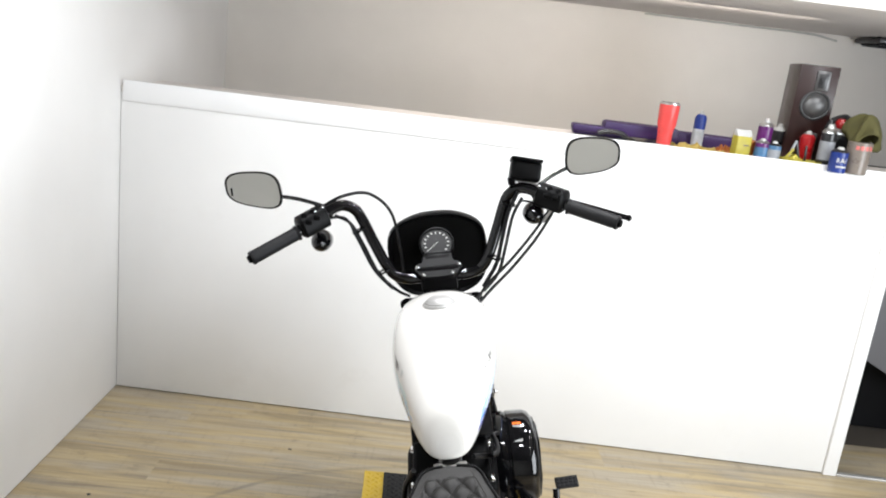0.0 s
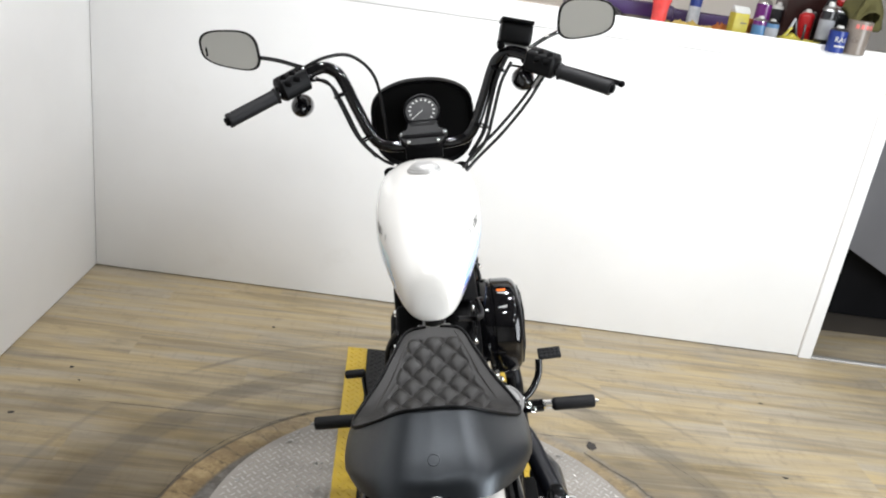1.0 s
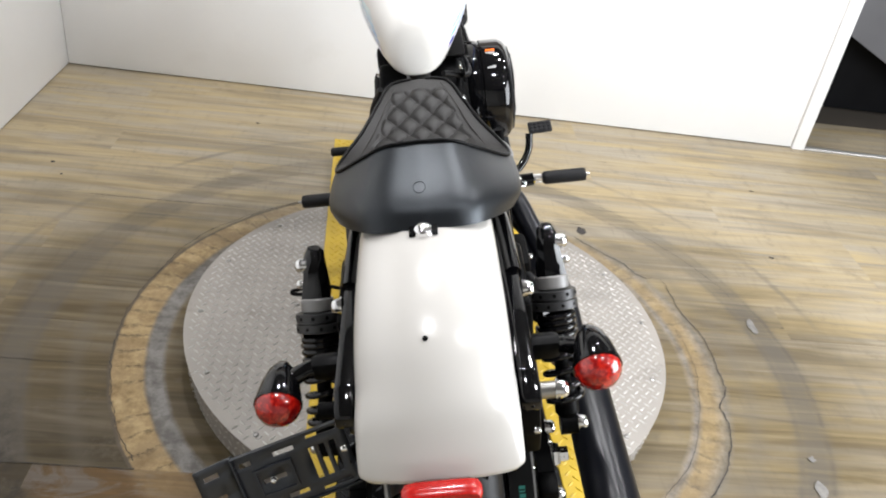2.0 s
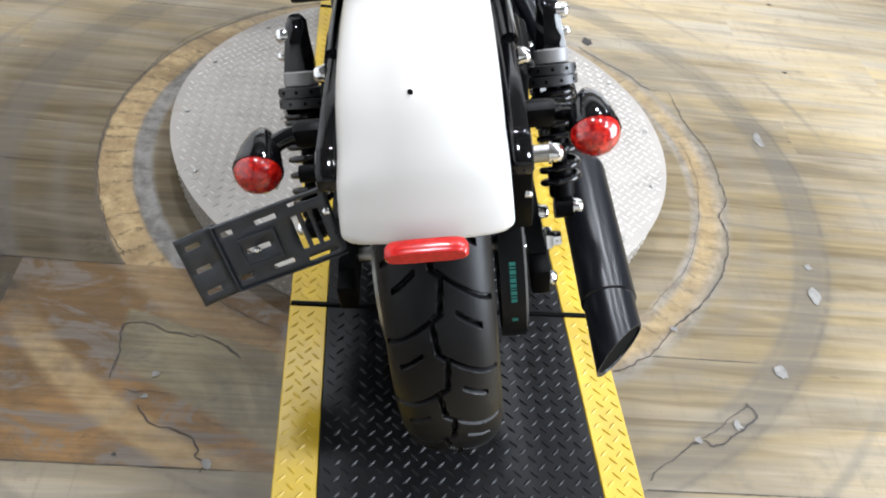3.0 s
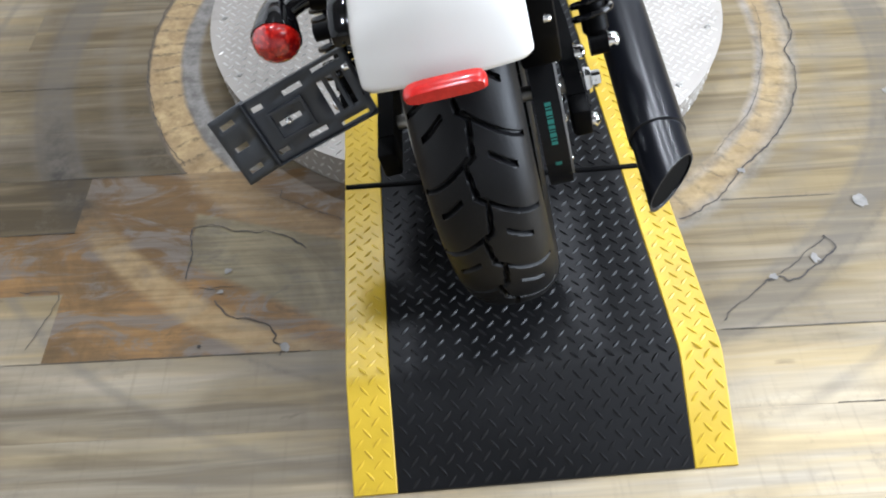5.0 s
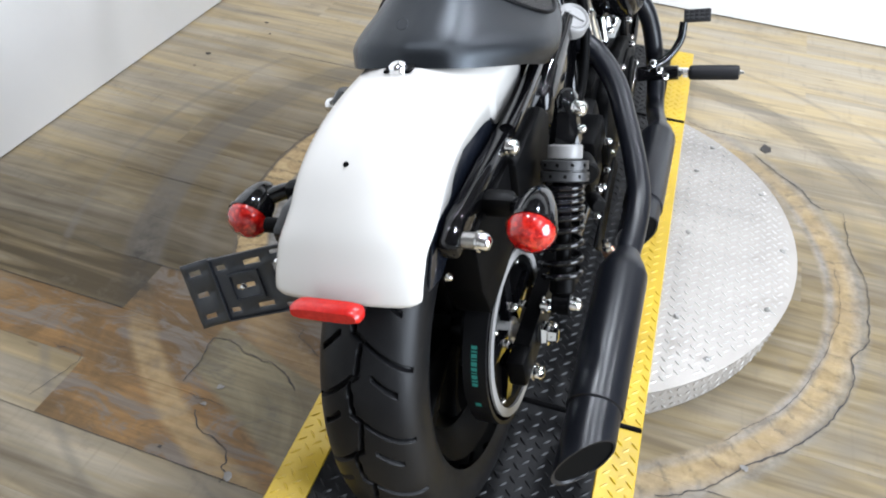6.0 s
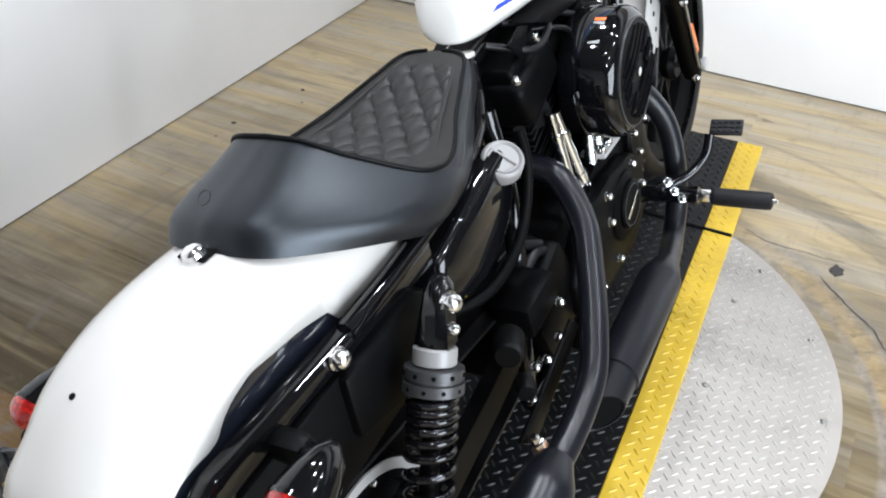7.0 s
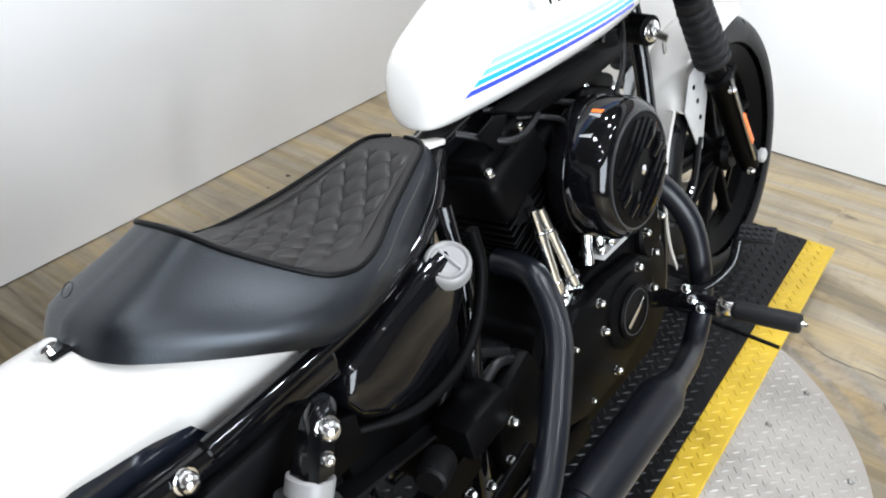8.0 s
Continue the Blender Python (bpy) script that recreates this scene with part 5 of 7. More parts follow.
for pts, r in (([(0.03, 1.14, 0.82), (0.08, 1.06, 0.76), (0.09, 0.98, 0.745), (0.07, 0.90, 0.75)], 0.005), ([(0.05, 1.12, 0.80), (0.10, 1.02, 0.735), (0.115, 0.96, 0.70), (0.11, 0.94, 0.66)], 0.0045),
               ([(0.06, 0.72, 0.745), (0.10, 0.76, 0.735), (0.11, 0.80, 0.715), (0.095, 0.82, 0.69)], 0.0045), ([(0.05, 0.62, 0.76), (0.10, 0.68, 0.73), (0.10, 0.74, 0.735), (0.08, 0.79, 0.75)], 0.006),
               ([(0.12, 0.56, 0.44), (0.11, 0.50, 0.47), (0.10, 0.44, 0.45), (0.11, 0.40, 0.40)], 0.009), ([(0.13, 0.57, 0.42), (0.125, 0.53, 0.44), (0.12, 0.47, 0.41), (0.11, 0.44, 0.36)], 0.009),
               ([(-0.08, 0.62, 0.74), (-0.11, 0.68, 0.66), (-0.12, 0.70, 0.55), (-0.12, 0.66, 0.45)], 0.006)):
    P("wiring_loom" if r < 0.008 else "oil_hose", tube(pts, r, 10), "cable")

# air cleaner
ac = P("air_cleaner", lathe([(0.0, 0.100), (0.002, 0.112), (0.012, 0.116), (0.034, 0.116), (0.036, 0.113), (0.040, 0.113), (0.042, 0.116), (0.082, 0.115), (0.094, 0.110), (0.102, 0.100), (0.104, 0.094)], (0.095, 0.862, 0.612), (1, 0.02, 0), 72), "gloss", "round gloss black air cleaner with a louvred face")
face = P("face_plate", lathe([(0, 0.093), (0.003, 0.092), (0.005, 0.086), (0.005, 0.02)], (0.197, 0.864, 0.612), (1, 0.02, 0), 64), "satin", "satin louvred cover", ac)
for k in range(-4, 5):
    if k == 0:
        continue
    off = 0.0165 * k
    half = math.sqrt(max(0, 0.084 ** 2 - off ** 2)) * 0.93
    d, n = Vector((0, 0.80, 0.60)), Vector((0, -0.60, 0.80))
    c = Vector((0.2015, 0.866, 0.612)) + n * off
    inner = 0.0 if abs(k) > 1 else 0.03
    for lo, hi in (((-half, half),) if abs(k) > 1 else ((-half, -0.032), (0.032, half))):
        P("louvre", tube([c + d * lo, c + d * (lo * 0.5 + hi * 0.5) + Vector((0.003, 0, 0)), c + d * hi], 0.0056, 8, 4), "gloss", parent=face)
P("face_screw", lathe([(0, 0.008), (0.004, 0.008), (0.005, 0.003)], (0.2022, 0.866, 0.612), (1, 0, 0), 16), "chrome", parent=face)
P("face_rim", lathe([(0, 0.0955), (0.003, 0.0955), (0.003, 0.0925)], (0.1985, 0.864, 0.612), (1, 0.02, 0), 64, False), "perch", parent=ac)
for k in range(2):
    a0, a1, mat_ = ((106, 110, "orange"), (111, 133, "label"))[k]
    q = []
    for a in (a0, a1):
        for x in (0.148, 0.168):
            q.append((x, 0.863 + 0.1162 * math.cos(radians(a)), 0.612 + 0.1162 * math.sin(radians(a))))
    raw("warning_label", q, [(0, 1, 3, 2)], mat_, ac, "small printed warning label")

# exhaust
P("rear_pipe", tube([(0.040, 0.672, 0.520), (0.085, 0.668, 0.520), (0.130, 0.652, 0.510), (0.180, 0.612, 0.458), (0.210, 0.552, 0.408), (0.238, 0.480, 0.360), (0.257, 0.410, 0.318), (0.260, 0.33, 0.296), (0.257, 0.25, 0.285)], 0.0225, 20), "pipe", "satin black rear exhaust pipe")
P("front_pipe", tube([(0.09, 0.985, 0.555), (0.135, 1.04, 0.50), (0.178, 1.066, 0.42), (0.196, 1.066, 0.33), (0.203, 1.045, 0.235), (0.210, 0.985, 0.185), (0.228, 0.90, 0.195), (0.248, 0.80, 0.222)], 0.0225, 20), "pipe", "satin black front exhaust pipe")


def muffler(name, a, b, r, slash, label):
    a, b = Vector(a), Vector(b)
    d = (b - a).normalized()
    m = frame_to(a, d)
    ln = (b - a).length
    rings = []
    for s, rr in ((0, 0.0235), (0.012, 0.028), (0.034, r - 0.007), (0.052, r - 0.001), (0.062, r), (ln * 0.72, r), (ln * 0.722, r - 0.002), (ln * 0.724, r - 0.0035), (ln * 0.73, r - 0.0035), (ln - slash, r - 0.0035)):
        rings.append([m @ Vector((rr * math.cos(t), rr * math.sin(t), s)) for t in (2 * math.pi * k / 40 for k in range(40))])
    up = Vector((1, 0, -0.05)).normalized()

    def lip(rr, back):
        out = []
        for k in range(40):
            t = 2 * math.pi * k / 40
            p = m @ Vector((rr * math.cos(t), rr * math.sin(t), ln))
            h = (p - (a + d * ln)).dot(up) / r
            out.append(p - d * (slash * (h * 0.5 + 0.5) + back))
        return out
    rings.append(lip(r - 0.0035, 0))
    rings.append(lip(r - 0.006, 0))
    rings.append(lip(r - 0.007, 0.004))
    ob = P(name, loft(rings, False), "pipe", label)
    # the tip's inner shade is painted on as near-black
    inner = [lip(r - 0.0072, 0.004), lip(r - 0.0075, 0.02), lip(r - 0.008, 0.09)]
    P("baffle", loft(inner), "inside", "inside of the pipe, shade painted near-black", ob)
    return ob


muffler("rear_muffler", (0.256, 0.265, 0.287), (0.263, -0.208, 0.233), 0.0445, 0.082, "satin black slash-cut muffler")
muffler("front_muffler", (0.240, 0.845, 0.217), (0.250, 0.385, 0.216), 0.0415, 0.075, "satin black slash-cut front muffler")
sen = P("exhaust_sensor", lathe([(0, 0.010), (0.012, 0.010), (0.013, 0.007), (0.028, 0.007), (0.030, 0.005)], (0.218, 0.285, 0.278), (-0.1, -0.3, 0.9), 6), "chrome", "small bright exhaust sensor")
P("sensor_base", lathe([(-0.012, 0.012), (0.0, 0.012)], (0.218, 0.285, 0.278), (-0.1, -0.3, 0.9), 14), "copper", parent=sen)
P("muffler_bracket", prism([(0.26, 0.30), (0.48, 0.36), (0.50, 0.33), (0.30, 0.26)], 0.195, 0.203, 0.002), "satin", "black muffler bracket")
for y, z in ((0.40, 0.34), (0.335, 0.315), (0.47, 0.40), (0.45, 0.345), (0.36, 0.36)):
    bolt(BOLT_M, (0.185, y, z), (1, -0.2, 0.1), bike)
P("rubber_stop", lathe([(0, 0.020), (0.004, 0.023), (0.05, 0.022), (0.054, 0.018)], (0.165, 0.345, 0.43), (0.4, -0.9, 0.1), 24), "plastic", "black rubber buffer")
P("rubber_stop", lathe([(0, 0.015), (0.03, 0.015), (0.034, 0.012)], (0.185, 0.33, 0.36), (0.5, -0.8, 0.1), 24), "plastic", "black rubber buffer")

# oil tank and its cap
ot = P("oil_tank", prism([(0.245, 0.585), (0.262, 0.548), (0.30, 0.520), (0.36, 0.513), (0.42, 0.530), (0.455, 0.558), (0.485, 0.60), (0.498, 0.645), (0.475, 0.672), (0.42, 0.662), (0.33, 0.640), (0.262, 0.622)], 0.06, 0.142, 0.016, 3), "gloss", "gloss black oil tank")
P("filler_neck", tube([(0.10, 0.40, 0.585), (0.112, 0.435, 0.603), (0.122, 0.460, 0.622)], 0.021, 20), "satin", "black filler neck", ot)
ca = Vector((0.50, -0.34, 0.80)).normalized()
cc = Vector((0.130, 0.466, 0.640))
oc = P("oil_cap", lathe([(-0.004, 0.028), (0, 0.0305), (0.003, 0.032), (0.021, 0.0315), (0.025, 0.0295), (0.0262, 0.027), (0.0250, 0.025), (0.0232, 0.0235), (0.0226, 0.012), (0.0224, 0.001)], cc, ca, 48), "capmetal", "brushed metal oil filler cap", ot)
cm = frame_to(cc, ca) @ pose(0, 0, 0, 0, 0, -62)
arc_ = [cm @ Vector((0.021 * math.cos(radians(a)), 0.021 * math.sin(radians(a)), 0.0235)) for a in range(170, 371, 20)]
P("cap_grip", tube(arc_ + [cm @ Vector((0.012, 0.004, 0.0235)), cm @ Vector((-0.012, 0.004, 0.0235)), arc_[0]], 0.0022, 8, 4), "capmetal", "raised half-round finger grip", oc)
P("tank_strap", tube([(0.146, 0.51, 0.68), (0.150, 0.508, 0.62), (0.150, 0.475, 0.55), (0.148, 0.42, 0.512), (0.14, 0.34, 0.502), (0.105, 0.262, 0.515)], 0.009, 12), "wrinkle", "black tank surround")
P("exhaust_mount", boxm(0.150, 0.43, 0.425, 0.07, 0.10, 0.060, 0.010, pose(0, 0, 0, 6, 0, 0)), "satin", "black exhaust mounting block")
P("battery_tray", boxm(0, 0.36, 0.50, 0.19, 0.22, 0.20, 0.015), "wrinkle", "black battery tray")
P("side_cover", prism([(0.25, 0.60), (0.29, 0.50), (0.40, 0.49), (0.49, 0.54), (0.50, 0.65), (0.42, 0.67), (0.28, 0.64)], -0.148, -0.09, 0.016, 3), "gloss", "gloss black left side cover")

# foot controls
def peg(x0, x1, y, z):
    sx = 1 if x1 > x0 else -1
    pg = P("foot_peg", lathe([(0, 0.012), (0.004, 0.0165), (0.01, 0.018), (abs(x1 - x0) - 0.01, 0.018), (abs(x1 - x0) - 0.002, 0.0165), (abs(x1 - x0), 0.010)], (x0, y, z), (sx, 0.0, 0), 24), "grip", "ribbed black rubber foot peg")
    P("peg_tip", lathe([(0, 0.006), (0.004, 0.006), (0.0045, 0.0035), (0.010, 0.0035)], (x1, y, z), (sx, 0, 0), 8), "steel", parent=pg)
    P("peg_clevis", boxm(x0 - sx * 0.016, y, z, 0.034, 0.022, 0.020, 0.005), "chrome", "bright folding joint", pg)
    P("peg_mount", tube([(sx * 0.13, y - 0.01, z - 0.01), (sx * 0.17, y, z - 0.005), (x0 - sx * 0.024, y, z)], 0.018, 14), "gloss", "black peg mount", pg)
    return pg


rp = peg(0.290, 0.408, 0.990, 0.290)
for q in ((0.222, 0.972, 0.306), (0.236, 0.975, 0.288), (0.205, 0.985, 0.318)):
    bolt(BOLT_M, q, (0.5, -0.7, 0.5), rp)
peg(-0.225, -0.365, 0.985, 0.292)
bp = P("brake_pedal", tube([(0.190, 0.985, 0.300), (0.235, 1.02, 0.315), (0.262, 1.055, 0.345), (0.268, 1.075, 0.385)], 0.0075, 12, flat=1.3), "gloss", "black rear brake pedal")
pad = P("pedal_pad", boxm(0.299, 1.085, 0.396, 0.064, 0.034, 0.010, 0.003, pose(0, 0, 0, 35, 0, 4)), "grip", "ribbed black rubber pad", bp)
tr = Matrix.Translation((0.299, 1.085, 0.396)) @ pose(0, 0, 0, 35, 0, 4)
for i in range(5):
    for j in range(3):
        c = tr @ Vector((-0.024 + 0.012 * i, -0.010 + 0.010 * j, 0.006))
        P("rib", boxm(c.x, c.y, c.z, 0.009, 0.0065, 0.004, 0.001, pose(0, 0, 0, 35, 0, 4), 1), "grip", parent=pad)
sl = P("shift_lever", tube([(-0.195, 0.985, 0.30), (-0.215, 1.01, 0.33), (-0.222, 1.04, 0.375), (-0.224, 1.05, 0.398)], 0.006, 10), "gloss", "black shift lever")
P("shift_peg", lathe([(0, 0.010), (0.004, 0.012), (0.05, 0.012), (0.054, 0.009)], (-0.218, 1.05, 0.40), (-1, 0, 0), 18), "grip", "black rubber toe peg", sl)
ss = P("side_stand", tube([(-0.12, 0.80, 0.165), (-0.19, 0.79, 0.11), (-0.275, 0.775, 0.060)], 0.011, 12), "gloss", "black side stand, folded out")
P("stand_foot", boxm(-0.288, 0.773, 0.058, 0.05, 0.035, 0.006, 0.002, pose(0, 0, 0, 0, -12, 0)), "satin", parent=ss)
P("stand_tang", tube([(-0.20, 0.785, 0.105), (-0.30, 0.780, 0.150), (-0.385, 0.775, 0.152), (-0.386, 0.760, 0.150), (-0.31, 0.755, 0.146)], 0.005, 8), "satin", "bent black kick-out loop", ss)

# front end: fork, fender, bars
AX = Vector((0, -0.500, 0.866))
for sx in (-1, 1):
    foot = Vector((sx * 0.098, FA[0] - 0.012, FA[1] - 0.012))
    fk = P("fork_leg", lathe([(-0.018, 0.012), (-0.014, 0.024), (0.02, 0.026), (0.05, 0.0255), (0.27, 0.0265), (0.275, 0.029), (0.305, 0.029), (0.31, 0.02), (0.31, 0.0195), (0.66, 0.0195), (0.662, 0.01)], foot, AX, 26), "satin", "black fork leg")
    prof = [(0.346, 0.026)]
    for k in range(7):
        s = 0.352 + 0.023 * k
        prof += [(s, 0.030), (s + 0.005, 0.0385 - 0.0005 * k), (s + 0.013, 0.0385 - 0.0005 * k), (s + 0.018, 0.030)]
    prof += [(0.518, 0.034), (0.536, 0.033), (0.538, 0.022)]
    P("gaiter", lathe(prof, foot, AX, 30), "grip", "ribbed black rubber fork gaiter", fk)
    P("axle_cap", lathe([(0, 0.017), (0.008, 0.017), (0.012, 0.012)], (sx * 0.124, FA[0], FA[1]), (sx, 0, 0), 20), "alu", "bright axle end", fk)
    c = foot + AX * 0.13 + Vector((sx * 0.030, -0.006, 0))
    P("reflector", boxm(c.x, c.y, c.z, 0.006, 0.014, 0.10, 0.003, pose(0, 0, 0, 30, 0, 0)), "orange", "amber side reflector strip", fk)
    P("brake_line", tube([foot + AX * 0.02 + Vector((sx * 0.027, -0.015, 0)), foot + AX * 0.16 + Vector((sx * 0.0285, -0.012, 0)), foot + AX * 0.30 + Vector((sx * 0.030, -0.008, 0))], 0.0035, 8), "steel", parent=fk)
    bolt(BOLT_M, foot + AX * 0.0 + Vector((sx * 0.02, -0.04, -0.005)), (sx, -0.4, 0), fk)
    bolt(BOLT_M, foot + AX * 0.27 + Vector((sx * 0.028, -0.02, 0)), (sx, -0.4, 0), fk)
P("front_axle", lathe([(-0.12, 0.011), (0.12, 0.011)], (0, FA[0], FA[1]), (1, 0, 0), 16), "steel")
P("front_brake_disc", ring(FA[0], FA[1], [(-0.058, 0.085), (-0.058, 0.15), (-0.053, 0.15), (-0.053, 0.085)]), "steel", "front brake disc")
P("brake_caliper", boxm(-0.068, FA[0] - 0.13, FA[1] + 0.05, 0.05, 0.06, 0.11, 0.012, pose(0, 0, 0, 25, 0, 0)), "satin", "black brake caliper")
arc = []
for k in range(13):
    a = radians(202 - 122 * k / 12)
    arc.append((FA[0] + 0.352 * math.cos(a), FA[1] + 0.352 * math.sin(a)))
ff = fender("front_fender", arc, 0.068, lambda s, y: 0.038 - 0.02 * abs(2 * s - 1) ** 3, "white", "glossy white front fender", 0.06, 0.06)
for sx in (-1, 1):
    fb = P("fender_bracket", prism([(1.30, 0.53), (1.33, 0.60), (1.40, 0.62), (1.43, 0.59), (1.40, 0.50), (1.375, 0.42), (1.36, 0.42)], sx * 0.0705, sx * 0.0735, 0.001), "alu", "drilled pale metal fender bracket", ff)
    for y, z in ((1.345, 0.57), (1.36, 0.535), (1.37, 0.495)):
        P("hole", lathe([(0, 0.006), (0.0008, 0.006)], (sx * 0.0737, y, z), (sx, 0, 0), 12), "inside", parent=fb)
    P("fender_stay", tube([(sx * 0.072, 1.365, 0.45), (sx * 0.08, 1.30, 0.36), (sx * 0.085, 1.22, 0.33)], 0.008, 8), "gloss", parent=ff)
for nm, z, w in (("lower_clamp", 0.80, 0.25), ("upper_clamp", 0.895, 0.205)):
    y = FA[0] + (z - FA[1]) * -0.577 - 0.012
    P(nm, boxm(0, y + 0.005, z, w, 0.07, 0.032, 0.012, pose(0, 0, 0, 27.9, 0, 0), 3), "satin", "black triple clamp")
for sx in (-1, 1):
    P("fork_cap", lathe([(0, 0.019), (0.010, 0.019), (0.014, 0.014)], (sx * 0.096, FA[0] - 0.012 - 0.3520, 0.915), AX, 20), "satin", "black fork cap")

# headlamp fairing, an open black bowl seen from behind
def fair(scale, y):
    out = []
    for k in range(48):
        a = 2 * math.pi * k / 48
        c, s = math.cos(a), math.sin(a)
        x = 0.142 * math.copysign(abs(c) ** 0.66, c) * (1 - 0.30 * max(0, s) ** 3.0)
        z = 1.015 + (0.128 if s > 0 else 0.115) * math.copysign(abs(s) ** (0.5 if s > 0 else 0.9), s)
        out.append((x * scale, y, 1.02 + (z - 1.02) * scale))
    return out


fr_ = P("headlamp_fairing", loft([fair(0.93, 1.335), fair(0.97, 1.325), fair(1.0, 1.322), fair(1.02, 1.33), fair(1.02, 1.36), fair(0.94, 1.42), fair(0.78, 1.46), fair(0.5, 1.485)], True), "plastic", "matt black headlamp fairing")
P("fairing_inside", loft([fair(0.93, 1.3345), fair(0.92, 1.37), fair(0.84, 1.42), fair(0.6, 1.452), fair(0.1, 1.46)], True), "inside", "hollow of the fairing, shade painted near-black", fr_)
P("lamp_shell", lathe([(0, 0.02), (0.01, 0.055), (0.03, 0.08), (0.06, 0.09)], (0, 1.375, 0.99), (0, 1, -0.05), 32), "gloss", "gloss black headlamp shell", fr_)
P("fairing_brace", boxm(0, 1.38, 1.01, 0.235, 0.012, 0.018, 0.004), "gloss", parent=fr_)

# handlebar
BAR = [(0.0, 1.222, 0.992), (0.075, 1.220, 0.990), (0.118, 1.221, 1.002), (0.143, 1.224, 1.036), (0.172, 1.232, 1.105), (0.194, 1.236, 1.165), (0.213, 1.235, 1.198), (0.248, 1.228, 1.213), (0.30, 1.205, 1.195), (0.39, 1.150, 1.152), (0.468, 1.100, 1.125)]
P("handlebar", tube([(-x, y, z) for x, y, z in BAR[:0:-1]] + BAR, 0.0155, 18, 6), "gloss", "black high-rise handlebar")
ri = P("bar_clamp", boxm(0, 1.222, 1.002, 0.120, 0.050, 0.034, 0.010, pose(0, 0, 0, -12, 0, 0), 3), "satin", "black handlebar clamp with four bright screws")
fa, fn = Vector((0, 0.76, 0.65)), Vector((0, -0.65, 0.76))
mid_ = Vector((0, 1.206, 1.016))
P("clamp_plate", loft([[mid_ + fa * v + Vector((u * w, 0, 0)) + fn * h for u, v, w in ((-1, -0.028, 0.040), (-1, -0.018, 0.052), (-1, 0.008, 0.066), (-1, 0.020, 0.052), (1, 0.020, 0.052), (1, 0.008, 0.066), (1, -0.018, 0.052), (1, -0.028, 0.040))] for h in (-0.014, -0.001, 0.002)]), "clamp", "matt black faceplate over the clamp", ri)
for x, v in ((-0.058, 0.006), (0.058, 0.006), (-0.040, -0.020), (0.040, -0.020)):
    bolt(BOLT_S, mid_ + fa * v + fn * 0.0015 + Vector((x, 0, 0)), fn, ri)
P("gauge_neck", loft([[mid_ + fa * v + Vector((u * w, 0, 0)) + fn * h for u, h in ((-1, -0.03), (1, -0.03), (1, -0.010), (-1, -0.010))] for v, w in ((0.024, 0.048), (0.040, 0.040), (0.052, 0.038))]), "clamp", "", ri)
P("riser", prism([(1.19, 0.955), (1.25, 0.955), (1.245, 0.995), (1.195, 0.995)], -0.05, 0.05, 0.006), "satin", parent=ri)
# speedometer
GC, GD = Vector((0, 1.300, 1.062)), Vector((0, -0.78, 0.62)).normalized()
sp = P("speedometer", lathe([(-0.055, 0.020), (-0.05, 0.040), (-0.03, 0.048), (0.004, 0.0505), (0.008, 0.050), (0.009, 0.045), (0.004, 0.0435)], GC, GD, 44), "plastic", "round black speedometer with a white scale")
dial = P("dial", lathe([(0.003, 0.0438), (0.0042, 0.0438), (0.0043, 0.01)], GC, GD, 44), "lcd", "black dial with white marks", sp)
gup = (Vector((0, 0.62, 0.78)))
gright = Vector((1, 0, 0))


def on_dial(a, r, w, h, name="mark", mat_="dialmark"):
    """A flat bar on the dial, at a clock angle a (degrees from the top, clockwise) and radius r, w across and h along it."""
    t = radians(a)
    d = gup * math.cos(t) + gright * math.sin(t)
    s = gright * math.cos(t) - gup * math.sin(t)
    c = GC + GD * 0.0049 + d * r
    q = [c + d * (h / 2 * v) + s * (w / 2 * u) for u, v in ((-1, -1), (1, -1), (1, 1), (-1, 1))]
    raw(name, q, [(0, 1, 2, 3)], mat_, dial)


for k in range(13):
    on_dial(-130 + 260 * k / 12, 0.0335, 0.0042, 0.0065)
on_dial(-130, 0.012, 0.0018, 0.032, "needle")
on_dial(180, 0.027, 0.022, 0.006, "display", "perch")
on_dial(0, 0.012, 0.006, 0.006, "emblem", "perch")
P("gauge_pod", boxm(0, 1.262, 1.018, 0.090, 0.050, 0.050, 0.014, pose(0, 0, 0, -40, 0, 0), 3), "plastic", "black gauge bracket", sp)

